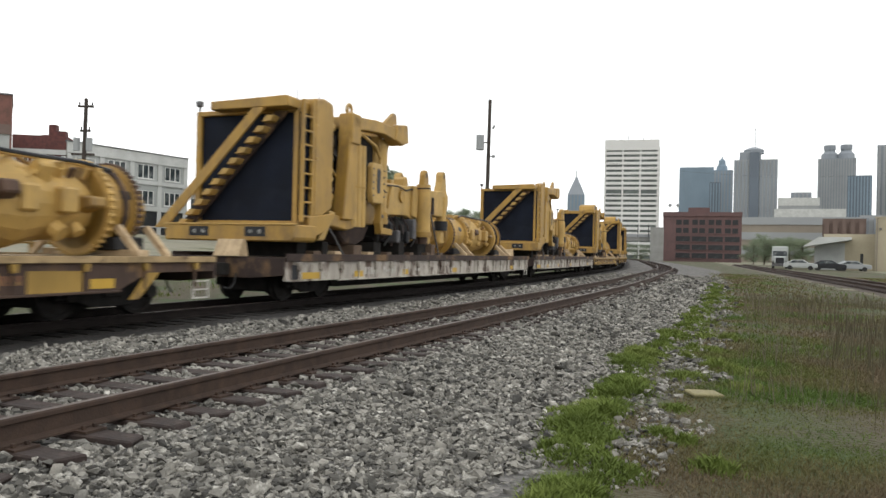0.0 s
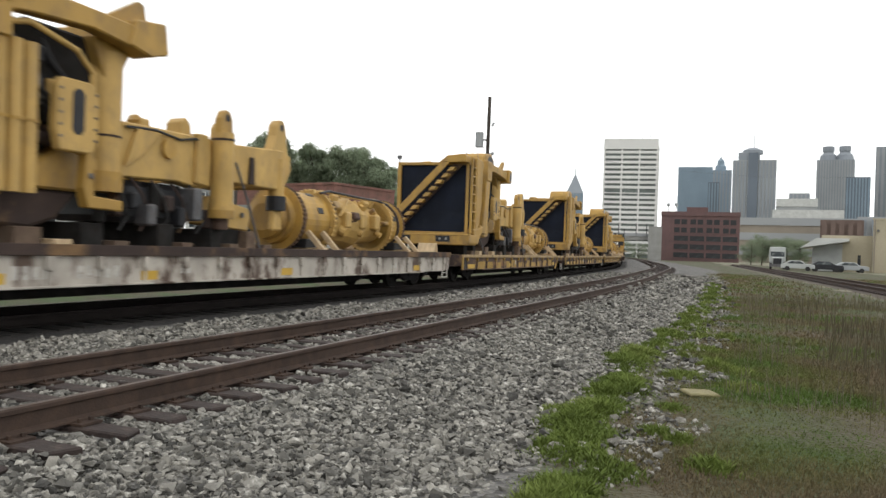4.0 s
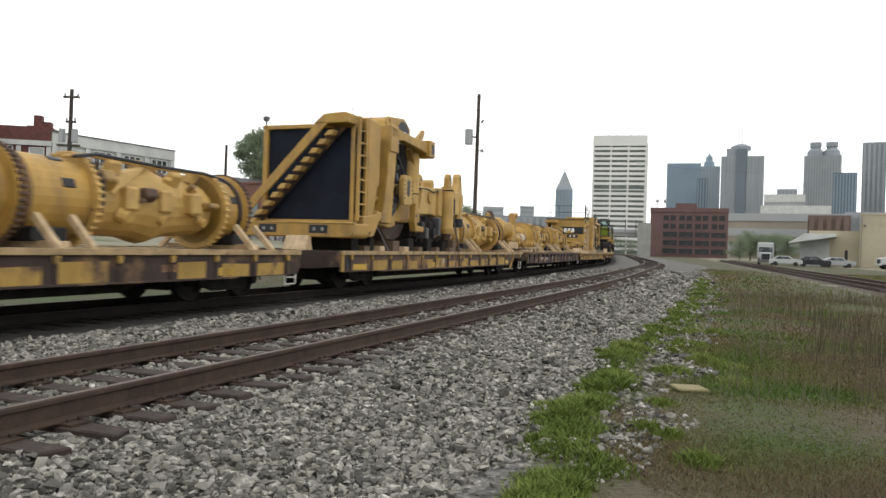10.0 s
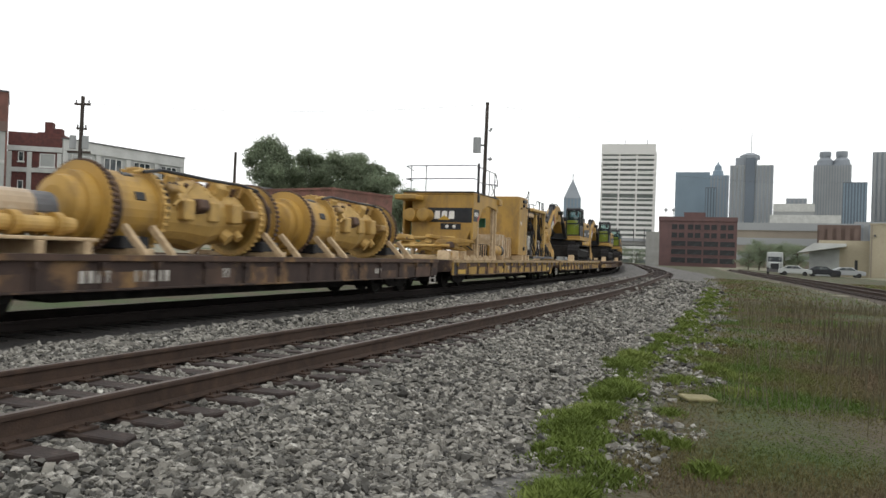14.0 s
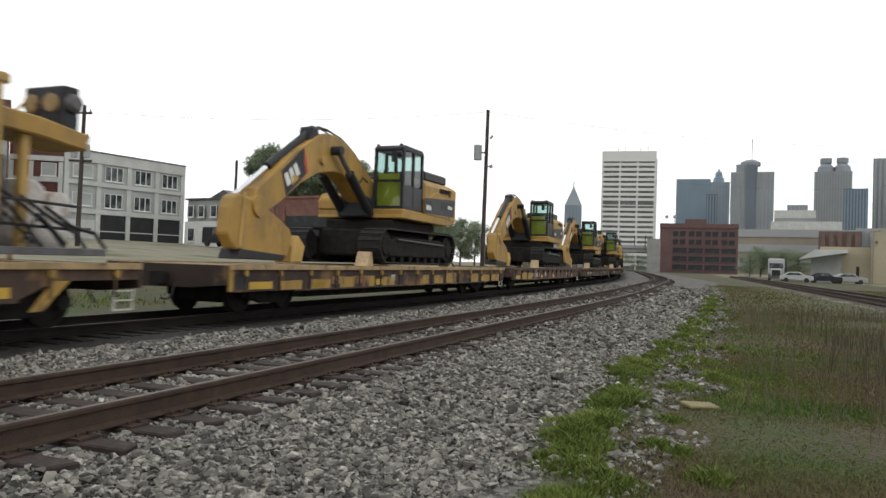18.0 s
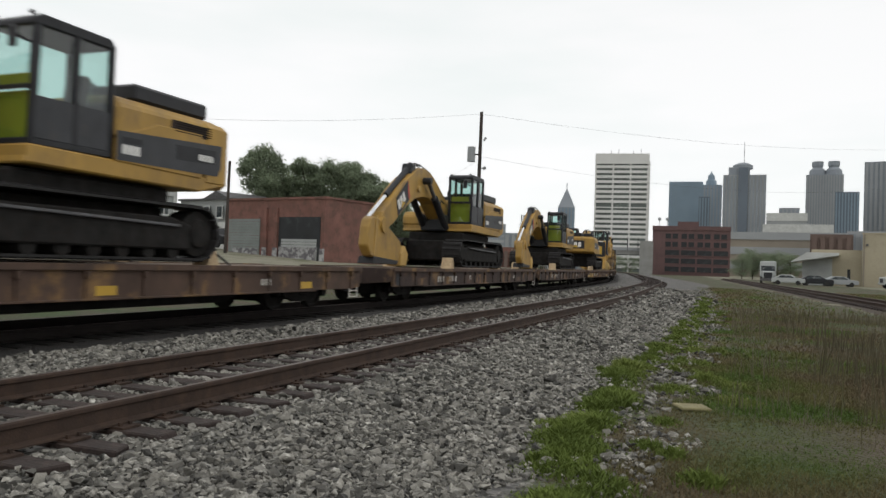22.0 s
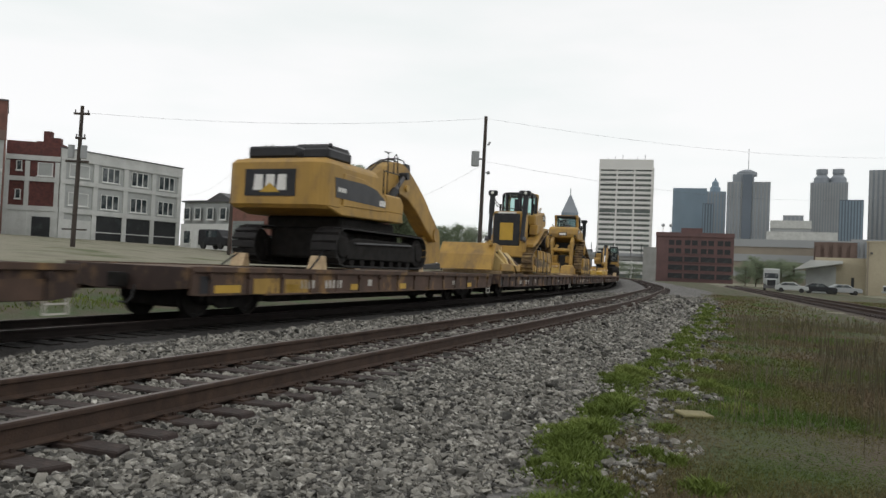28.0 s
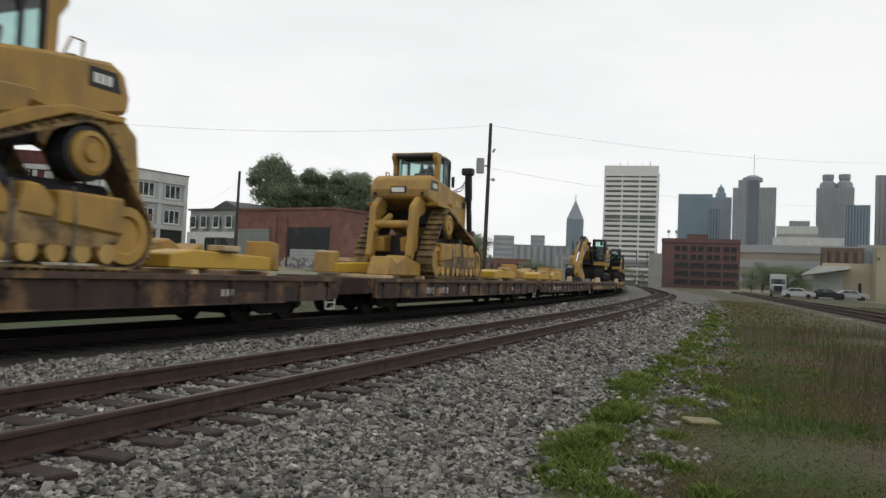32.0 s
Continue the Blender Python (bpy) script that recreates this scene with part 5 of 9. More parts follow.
def build_cars():
    lw, ly = 20.9, 18.75
    white = flat_car(lw, CAR_WHITE, 21, "dirty white flat car with a dark plank deck", light=CAR_WHITE, edging=CAR_BROWN)
    yellow = flat_car(ly, CAR_YELLOW, 15, "weathered yellow flat car with rust patches", taper=True, front=0.28, web=CAR_RUST, edging=SILLEDGE, share=0.85)
    tan = flat_car(ly, CAR_YELLOW, 15, "weathered tan-yellow flat car with straight sills", front=0.28, web=CAR_BROWN, edging=SILLEDGE, share=0.6)
    brown = flat_car(ly, CAR_BROWN, 15, "rusty brown flat car with faded yellow paint", patches=False, share=0.25, edging=CAR_RUST)
    rust = flat_car(ly, CAR_RUST, 15, "rusted tan flat car with stained sides", edging=CAR_RUST, share=0.35)
    kinds = {"w": (white, lw), "y": (yellow, ly), "b": (brown, ly), "r": (rust, ly), "t": (tan, ly)}
    fronts = [(-5.0, "y"), (14.7, "w"), (36.7, "w"), (58.4, "y"), (78.5, "t"), (98.3, "y"), (118.2, "b"), (137.9, "y"), (157.7, "t"), (177.6, "r"),
              (197.4, "b"), (217.1, "b"), (236.8, "r"), (256.4, "b"), (276.0, "b"), (295.6, "b"), (315.3, "r"), (335.0, "y"), (354.7, "b"), (374.4, "r")]
    used = set()
    for front, k in fronts:
        ob, length = kinds[k]
        if k in used:
            ob = copy_thing(ob, Matrix())
        used.add(k)
        CARS.append((front + length / 2, length, ob))


build_cars()


# ---- loads: shared pieces ----
def put(index, back, ob):
    LOADS.append((index, back, ob))
    return ob


def rail_work(parent, runs, r=0.022, mat=None, label="bent steel handrail"):
    for pts in runs:
        bm = bmesh.new()
        tube(bm, pts, r, 6)
        part("handrail", bm, mat or BLACK, parent, label)


def badge(parent, x, y0, y1, z0, z1, side=1, slant=0.0, red=True):
    """A dark maker's panel with plain pale and yellow shapes on a side wall."""
    d = 0.006 * side
    p = plate(parent, "decal_panel", BLACK, [(y0, z0), (y1, z0), (y1 + slant, z1), (y0 + slant, z1)], x, x + d, "black painted panel with plain pale shapes", 0)
    w, h = y1 - y0, z1 - z0
    for k in range(3):
        a = y0 + w * (0.14 + 0.2 * k)
        plate(p, "pale_mark", WHITE, [(a, z0 + 0.25 * h), (a + 0.16 * w, z0 + 0.25 * h), (a + 0.16 * w, z0 + 0.78 * h), (a + 0.02 * w, z0 + 0.78 * h)], x + d, x + 2 * d, "", 0)
    plate(p, "yellow_triangle", BRIGHT, [(y0 + 0.3 * w, z0 + 0.14 * h), (y0 + 0.6 * w, z0 + 0.14 * h), (y0 + 0.45 * w, z0 + 0.46 * h)], x + 2 * d, x + 3 * d, "", 0)
    if red:
        plate(p, "red_corner", RED, [(y1 - 0.1 * w, z0), (y1, z0), (y1 + slant, z1), (y1 - 0.1 * w + slant * 0.4, z0 + 0.5 * h)], x + d, x + 2 * d, "", 0)
    return p


def badge_end(parent, y, x0, x1, z0, z1):
    """The same panel on an end wall that faces forward along the train."""
    p = plate(parent, "decal_panel", BLACK, [(x0, z0), (x1, z0), (x1, z1), (x0, z1)], y - 0.006, y, "black painted panel with plain pale shapes", 0, "y")
    w, h = x1 - x0, z1 - z0
    for k in range(3):
        pts = [(0.17 + 0.23 * k, 0.22), (0.36 + 0.23 * k, 0.22), (0.36 + 0.23 * k, 0.80), (0.20 + 0.23 * k, 0.80)]
        plate(p, "pale_mark", WHITE, [(x0 + a * w, z0 + b * h) for a, b in pts], y - 0.010, y - 0.006, "", 0, "y")
    plate(p, "yellow_triangle", BRIGHT, [(x0 + 0.3 * w, z0 + 0.14 * h), (x0 + 0.7 * w, z0 + 0.14 * h), (x0 + 0.5 * w, z0 + 0.5 * h)], y - 0.014, y - 0.010, "", 0, "y")


def toothed(bm, y, r, width, teeth=40):
    lathe(bm, [(y, r - 0.07), (y, r), (y + width, r), (y + width, r - 0.07)], "y", 40)
    for i in range(teeth):
        a = 2 * math.pi * i / teeth
        c, s = math.cos(a) * r, math.sin(a) * r
        cyl(bm, (c, y - 0.03, s), (c, y + width + 0.04, s), 0.034, n=6)


def chock(parent, x0, x1, y, z=0.0, way=1, size=0.45):
    return plate(parent, "timber_wedge", LUMBER, [(y, z), (y + way * size, z), (y + way * size * 0.55, z + size), (y + way * size * 0.25, z + size)], x0, x1, "pale timber wedge", 0.01)


# ---- axle housings ----
def axle_housing(length, radius, seed=1):
    """A big drive axle laid along the car: drums with slots, toothed flanges, a lumpy middle, on wedges."""
    rnd = random.Random(seed)
    t = thing("axle_housing", "dusty yellow truck axle housing chained on timber wedges", "machine part", "axle housings on the flat cars")
    h = length / 2
    k = radius
    for e, d in ((-1, 0.30), (1, 0.20)):
        y0 = e * h
        bm = bmesh.new()
        lathe(bm, [(y0, 0.40 * k), (y0 - e * 0.08, 0.62 * k), (y0 - e * 0.25, 0.66 * k), (y0 - e * 0.27, 0.76 * k), (y0 - e * 0.5, 0.78 * k), (y0 - e * 0.52, 0.99 * k), (y0 - e * 0.62, 0.99 * k), (y0 - e * 0.64, 0.88 * k), (y0 - e * d * length, 0.86 * k)], "y", 32, (0, 0, k))
        part("drum", bm, YELLOW, t, "yellow ribbed brake drum")
        bm = bmesh.new()
        toothed(bm, 0, 0.99 * k, 0.07)
        part("toothed_flange", bm, PRIMER, t, "ring of bolt heads", m=pose(0, y0 - e * d * length, k))
        bm = bmesh.new()
        toothed(bm, 0, 1.0 * k, 0.05, 48)
        part("toothed_flange", bm, CAR_RUST, t, "rusty ring of bolt heads", m=pose(0, y0 - e * 0.58, k))
        for a in (20, 65, 110, 200):
            c, s = math.cos(radians(a)), math.sin(radians(a))
            bm = bmesh.new()
            box(bm, -0.03, 0.012, -0.14, 0.14, -0.09, 0.09, pose(c * 0.87 * k, y0 - e * (d * length - 0.5), k + s * 0.87 * k, 0, -a, 0))
            part("slot", bm, BLACK, t, "dark slot in the drum", 0.02)
    bm = bmesh.new()
    a0, a1 = -h + 0.30 * length, h - 0.20 * length
    lathe(bm, [(a0, 0.55 * k), (a0 + 0.2, 0.72 * k), ((a0 + a1) / 2 - 0.5, 0.76 * k), ((a0 + a1) / 2, 0.9 * k), ((a0 + a1) / 2 + 0.5, 0.74 * k), (a1 - 0.2, 0.66 * k), (a1, 0.55 * k)], "y", 20, (0, 0, k))
    part("banjo_housing", bm, PRIMER, t, "bulging middle housing", 0.01)
    for i in range(9):
        y, a = rnd.uniform(a0 + 0.2, a1 - 0.2), rnd.uniform(-40, 150)
        c, s = math.cos(radians(a)), math.sin(radians(a))
        p = (c * 0.7 * k, y, k + s * 0.7 * k)
        q = (c * (0.86 + 0.12 * rnd.random()) * k, y + rnd.uniform(-0.1, 0.1), k + s * (0.88 + 0.12 * rnd.random()) * k)
        rod(t, "boss", PRIMER, p, q, rnd.uniform(0.07, 0.17), n=10)
    for i in range(7):
        y, a = a0 + (a1 - a0) * (0.12 + 0.13 * i), (35, 70, 15, 95, 50, 120, 5)[i]
        w, d = rnd.uniform(0.10, 0.24), rnd.uniform(0.95, 1.12)
        bm = bmesh.new()
        prism(bm, [(0.55 * k, -w), (d * k, -w * 0.5), (d * k, w * 0.5), (0.55 * k, w)], -0.16, 0.16, "y")
        part("cast_bracket", bm, (YELLOW, PRIMER, CAR_RUST)[i % 3], t, "cast bracket with worn paint", 0.03, pose(0, y, k, 0, -a, 0))
    for e, d in ((-1, 0.30), (1, 0.20)):
        y0 = e * (h - 0.8)
        bm = bmesh.new()
        lathe(bm, [(y0 - 0.05, 0.80 * k), (y0 - 0.05, 0.93 * k), (y0 + 0.05, 0.93 * k), (y0 + 0.05, 0.80 * k)], "y", 32, (0, 0, k))
        part("drum_groove", bm, CAR_BROWN, t, "dark brown ring round the drum")
    for i in range(3):
        y = a0 + (a1 - a0) * (0.25 + 0.25 * i)
        bm = bmesh.new()
        box(bm, 0.45 * k, 0.95 * k, y - 0.16, y + 0.16, k - 0.15, k + 0.3)
        part("lug", bm, PRIMER, t, "", 0.04)
    bm = bmesh.new()
    pts = [(math.cos(radians(a)) * 0.93 * k, a0 + (a1 - a0) * (0.1 + 0.8 * i / 9), k + math.sin(radians(a)) * 0.93 * k) for i, a in enumerate(range(10, 150, 14))]
    tube(bm, pts, 0.03, 6)
    part("pipe", bm, PRIMER, t, "bent oil pipe")
    bm = bmesh.new()
    for a in range(-30, 200, 12):
        c, s = math.cos(radians(a)) * 0.9 * k, math.sin(radians(a)) * 0.9 * k
        c2, s2 = math.cos(radians(a + 12)) * 0.9 * k, math.sin(radians(a + 12)) * 0.9 * k
        cyl(bm, (c, -h * 0.35 + a * 0.002, k + s), (c2, -h * 0.35 + (a + 12) * 0.002, k + s2), 0.036, n=5)
    part("tie_down_chain", bm, BLACK, t, "dark tie-down chain")
    for i in range(14):
        y, a = rnd.uniform(a0, a1), rnd.uniform(-20, 120)
        c, q = math.cos(radians(a)), math.sin(radians(a))
        rod(t, "bolt_boss", (PRIMER, CAR_RUST)[i % 2], (c * 0.66 * k, y, k + q * 0.66 * k), (c * 0.9 * k, y, k + q * 0.9 * k), rnd.uniform(0.035, 0.07), n=8)
    for dx in (0.0, 0.25):
        bm = bmesh.new()
        tube(bm, [(0.3 + dx, a0 - 0.3, 1.86 * k), (0.2 + dx, a0 + 0.3, 1.98 * k), (0.35 + dx, (a0 + a1) / 2, 1.9 * k), (0.15 + dx, a1 - 0.2, 1.92 * k), (0.3 + dx, a1 + 0.3, 1.8 * k)], 0.035, 6)
        part("brake_pipe", bm, (PRIMER, BLACK)[dx > 0], t, "bent brake pipe")
    for y in (-h + 1.1, h - 0.8):
        for x0, lean in ((0.95, 1), (-0.95, -1)):
            for dy in (-0.25, 0.45):
                bm = bmesh.new()
                prism(bm, [(x0 - lean * 0.22, 0.50), (x0 - lean * 0.12, 0.58), (x0 + lean * 0.40, 0.06), (x0 + lean * 0.42, 0.0), (x0 + lean * 0.28, 0.0)], y + dy, y + dy + 0.10, "y")
                part("timber_brace", bm, LUMBER, t, "pale leaning timber brace", 0.008)
        block("dark_saddle", BLACK, t, -0.75, 0.75, y - 0.2, y + 0.5, 0.1, 0.35, "dark steel saddle", 0.03)
        bm = bmesh.new()
        box(bm, -1.2, 1.2, y - 0.1, y + 0.15, 0.0, 0.12)
        part("bearer", bm, LUMBER, t, "timber bearer", 0.01)
    return t


def spindle():
    """A flanged hub lying across the car, with its steering knuckle."""
    t = thing("wheel_spindle", "yellow flanged wheel spindle on a timber pallet", "machine part")
    turn = pose(0, 0, 1.12, 0, 0, 30)
    bm = bmesh.new()
    lathe(bm, [(-0.86, 0.30), (-0.84, 0.90), (-0.80, 0.99), (-0.72, 1.0), (-0.70, 0.86), (-0.62, 0.84), (-0.60, 0.74), (-0.15, 0.70), (-0.10, 0.60), (0.05, 0.56), (0.10, 0.48), (0.45, 0.44)], "x", 40)
    part("flanged_hub", bm, YELLOW, t, "wide cone-shaped hub", m=turn)
    bm = bmesh.new()
    toothed(bm, 0, 1.0, 0.12, 44)
    part("bolt_ring", bm, CAR_RUST, t, "ring of rusty bolt heads", m=turn @ pose(-0.67, 0, 0, 0, 0, 90))
    bm = bmesh.new()
    lathe(bm, [(0.30, 0.10), (0.30, 0.46), (0.62, 0.44), (0.66, 0.38), (0.68, 0.30), (0.66, 0.20), (0.66, 0.02)], "x", 28, (0, 0.25, -0.12))
    part("end_boss", bm, PRIMER, t, "round end boss", 0.01, m=turn)
    plate(t, "knuckle", YELLOW, [(-0.1, 0.55), (0.85, 0.5), (0.95, 1.15), (0.78, 1.35), (0.86, 1.7), (0.88, 2.0), (0.74, 2.14), (0.58, 2.05), (0.48, 1.45), (0.05, 1.3)], 0.22, 0.58, "cast steering arm", 0.07)
    rod(t, "arm_pin", PRIMER, (0.18, 0.74, 1.98), (0.66, 0.74, 1.98), 0.12, "", 16)
    rod(t, "stub_shaft", PRIMER, (0.35, 0.8, 0.85), (0.4, 1.7, 0.75), 0.22, "", 18)
    for y in (-0.5, 0.4, 1.2):
        bm = bmesh.new()
        box(bm, -1.3, 1.35, y - 0.08, y + 0.08, 0.0, 0.14)
        part("bearer", bm, LUMBER, t, "timber bearer", 0.015)
    block("pallet", DECKWOOD, t, -1.2, 1.25, -0.7, 1.5, 0.14, 0.19, "timber pallet top")
    chock(t, 0.5, 0.95, -0.55, 0.19, 1, 0.35)
    return t


def shaft_pallet():
    t = thing("shaft_pallet", "yellow shafts and a wrapped drum on a timber pallet", "machine part")
    for x in (0.1, 0.55, 0.95):
        rod(t, "shaft", PRIMER, (x, -1.1, 0.62), (x, 0.9, 0.62), 0.13, "yellow steel shaft")
        for y in (-0.9, -0.3, 0.5):
            rod(t, "collar", YELLOW, (x, y, 0.62), (x, y + 0.16, 0.62), 0.2, n=18)
    rod(t, "wrapped_drum", PLASTIC, (0.3, -0.2, 0.9), (0.3, 0.5, 0.9), 0.3, "drum in white wrapping", 18)
    rod(t, "dark_cap", GREY, (0.3, 0.5, 0.9), (0.3, 0.95, 0.9), 0.29, "", 18)
    for y in (-1.0, 0.0, 0.9):
        block("bearer", LUMBER, t, -0.4, 1.35, y - 0.08, y + 0.08, 0.0, 0.22, "timber bearer")
    block("board", LUMBER, t, -0.4, 1.35, -1.2, 1.1, 0.22, 0.28, "pale pallet board")
    for ob in t.children:
        if ob.name.startswith(("shaft", "collar", "wrapped", "dark")):
            ob.matrix_basis = pose(0, 0, -0.14)
    return t


# ---- mining truck chassis ----
def truck_chassis(pod):
    t = thing("truck_chassis", "yellow mining truck chassis with a dark radiator and stairs", "truck chassis", "truck chassis on the flat cars")
    yf = 0.0  # front face of the radiator; the chassis lies behind it
    g = new("front_module")
    g.parent = t
    tagged(g, "radiator front with stairs and bumper")
    bm = bmesh.new()
    box(bm, -1.40, 1.30, yf + 0.10, yf + 0.35, 0.83, 3.48)
    part("radiator_core", bm, NAVY, g, "dark blue-black radiator screen")
    for n, x0, x1, z0, z1 in (("frame_side", -1.55, -1.40, 0.78, 3.55), ("frame_side", 1.30, 1.42, 0.78, 3.55), ("frame_top", -1.55, 1.42, 3.44, 3.56), ("frame_sill", -1.40, 1.30, 0.76, 0.86)):
        block(n, YELLOW, g, x0, x1, yf, yf + 0.5, z0, z1, "", 0.015)
    crown = [(0.34, 3.50), (0.66, 3.76), (1.30, 3.80), (1.42, 3.76), (1.42, 3.50)] if pod else [(-0.80, 3.50), (-0.80, 3.70), (1.36, 3.76), (1.42, 3.72), (1.42, 3.50)]
    plate(g, "hood", YELLOW, crown, yf - 0.42, yf + 0.9, "raised yellow hood", 0.02, "y")
    for x, y in ((1.2, 0.3), (1.5, 0.8)):
        rod(g, "whip_aerial", GREY, (x, yf + y, 3.78), (x - 0.03, yf + y, 4.05), 0.012, "", 6)
    plate(g, "rear_shell", PRIMER, [(yf + 0.5, 0.9), (yf + 1.3, 1.05), (yf + 1.3, 3.5), (yf + 0.5, 3.56)], -1.5, 1.15, "", 0.03)
    # the stair climbs across the radiator from the low far corner to the high near one
    plate(g, "stair_stringer", YELLOW, [(-2.42, 0.66), (-2.06, 0.66), (0.78, 3.50), (0.42, 3.50)], yf - 0.42, yf - 0.36, "broad diagonal stair stringer", 0.012, "y")
    plate(g, "inner_stringer", CAR_BROWN, [(-2.02, 0.66), (-1.60, 0.66), (1.20, 3.46), (0.80, 3.46)], yf - 0.06, yf - 0.02, "dark stained inner stringer of the stair", 0, "y")
    for i in range(11):
        z = 0.72 + 0.245 * i
        x = -1.80 + (z - 0.66)
        plate(g, "step", PRIMER, [(x - 0.08, z), (x + 0.16, z + 0.02), (x + 0.25, z + 0.15), (x + 0.06, z + 0.16)], yf - 0.34, yf - 0.07, "dusty leaning stair tread", 0.01, "y")
    bm = bmesh.new()
    prism(bm, [(-2.05, 0.36), (1.60, 0.36), (1.66, 0.44), (1.66, 0.76), (-2.05, 0.76)], yf - 0.45, yf + 0.55, "y")
    bump = part("bumper", bm, YELLOW, g, "heavy yellow bumper", 0.03)
    block("bumper_lip", PRIMER, bump, -2.07, 1.68, yf - 0.47, yf - 0.30, 0.745, 0.785, "", 0.008)
    for cx in (-1.02, 0.60):
        block("lamp_recess", BLACK, bump, cx - 0.29, cx + 0.29, yf - 0.456, yf - 0.44, 0.47, 0.70, "black lamp recess", 0.005)
        for k in (-0.13, 0.13):
            bm = bmesh.new()
            lathe(bm, [(yf - 0.470, 0.03), (yf - 0.466, 0.05), (yf - 0.45, 0.055)], "y", 14, (cx + k, 0, 0.585))
            part("headlamp", bm, HEADLAMP, bump, "pale round headlamp")
    plate(g, "corner_gusset", YELLOW, [(yf + 0.3, 0.42), (yf + 1.0, 0.62), (yf + 1.5, 1.0), (yf + 1.5, 1.12), (yf + 0.3, 0.97)], 1.2, 1.60, "sloping corner gusset", 0.02)
    plate(g, "gusset_arm", PRIMER, [(yf + 0.9, 0.42), (yf + 1.2, 0.42), (yf + 1.75, 1.15), (yf + 1.45, 1.2)], 1.25, 1.5, "", 0.03)
    # ladder on the near corner
    for y in (yf + 0.02, yf + 0.44):
        block("ladder_rail", YELLOW, g, 1.48, 1.57, y, y + 0.08, 0.84, 3.74, "", 0.008)
    for i in range(8):
        z = 0.95 + 0.34 * i
        block("ladder_rung", YELLOW, g, 1.50, 1.57, yf + 0.10, yf + 0.45, z, z + 0.045, "", 0.008)
    # Dark sheet stands for the shade in the gap behind the rungs.
    block("ladder_back", NAVY, g, 1.425, 1.44, yf + 0.06, yf + 0.5, 1.0, 3.45, "dark sheet for the shaded gap behind the ladder", 0)
    side = [(0.52, 0.95), (0.84, 0.97), (1.03, 1.15), (1.28, 2.0), (1.36, 3.66), (1.2, 3.74), (0.52, 3.80)] if pod else [(0.52, 0.97), (0.9, 1.0), (1.42, 1.22), (1.42, 3.66), (1.36, 3.86), (1.0, 3.92), (0.52, 3.84)]
    plate(g, "side_tank", YELLOW, side, 1.22, 1.58, "rounded yellow side tank", 0.05)
    for z in (1.6, 2.4, 3.2):
        rod(g, "tank_bolt", PRIMER, (1.57, yf + 0.6, z), (1.60, yf + 0.6, z), 0.03, "", 8)
    rod(g, "lamp_post", GREY, (-1.52, yf + 0.1, 3.5), (-1.52, yf + 0.1, 3.72), 0.025)
    block("work_lamp", GREY, g, -1.60, -1.44, yf + 0.02, yf + 0.16, 3.70, 3.84, "small grey lamp", 0.02)
    # engine bay behind the radiator: a dark engine with pipes, under a dark filler
    e = new("engine_bay")
    e.parent = t
    rnd = random.Random(21 if pod else 22)
    bm = bmesh.new()
    box(bm, -0.75, 0.72, yf + 1.5, yf + 4.9, 0.95, 2.35)
    box(bm, -0.5, 0.45, yf + 1.5, yf + 4.4, 2.35, 2.75)
    part("engine_block", bm, BLACK, e, "black engine block", 0.05)
    # Solid dark mass added to close the open bay above the engine.
    plate(e, "engine_top", UNDER, [(1.4, 2.3), (1.4, 3.46), (2.2, 3.66), (3.3, 3.66), (3.6, 3.5), (3.8, 3.62), (5.0, 3.6), (5.2, 2.9), (4.95, 1.9)], -0.9, 0.86, "dark filler block above the engine", 0.05)
    for k in range(5):
        y = yf + 1.7 + 0.6 * k
        bm = bmesh.new()
        tube(bm, [(0.82, y, 3.35), (0.9, y + 0.15, 3.0), (0.88, y + 0.5, 2.75), (0.9, y + 0.6, 2.3)], 0.06, 8)
        part("duct_hose", bm, (BLACK, GREY)[k % 2], e, "ribbed dark duct")
    for k in range(6):
        y = yf + 1.75 + 0.46 * k
        plate(e, "rocker_cover", (GREY, BLACK)[k % 2], [(0.35, 2.25), (0.80, 2.05), (0.88, 2.35), (0.45, 2.62)], y, y + 0.36, "dark rocker cover", 0.03, "y")
        rod(e, "exhaust_branch", CAR_BROWN, (0.70, y + 0.18, 2.05), (0.95, y + 0.2, 1.75), 0.07, "rusty exhaust branch", 10)
        rod(e, "fuel_filter", (GREY, UNDER, PRIMER)[k % 3], (0.84, y + 0.1, 1.05), (0.84, y + 0.1, 1.5), 0.09, "", 12)
    rod(e, "exhaust_manifold", CAR_BROWN, (0.97, yf + 1.7, 1.75), (0.97, yf + 4.5, 1.75), 0.11, "long rusty manifold", 14)
    bm = bmesh.new()
    lathe(bm, [(0.62, 0.12), (0.66, 0.30), (0.82, 0.32), (0.9, 0.24), (0.98, 0.24), (1.06, 0.14)], "x", 20, (0, yf + 3.3, 2.6))
    part("turbocharger", bm, GREY, e, "round dark turbocharger")
    for i in range(9):
        y, z = yf + rnd.uniform(1.6, 4.4), rnd.uniform(1.2, 3.0)
        block("engine_fitting", (GREY, BLACK, UNDER, PRIMER)[i % 4], e, 0.6, rnd.uniform(0.95, 1.12), y, y + rnd.uniform(0.14, 0.3), z, z + rnd.uniform(0.12, 0.35), "", 0.03)
    for i in range(7):
        y, z = yf + 1.5 + 0.42 * i, rnd.uniform(2.2, 3.2)
        bm = bmesh.new()
        tube(bm, [(1.0, y, z), (1.12, y + 0.25, z - 0.2), (1.1, y + 0.55, z + rnd.uniform(-0.7, 0.1)), (0.95, y + 0.8, z - rnd.uniform(0.3, 1.0))], rnd.uniform(0.025, 0.05), 6)
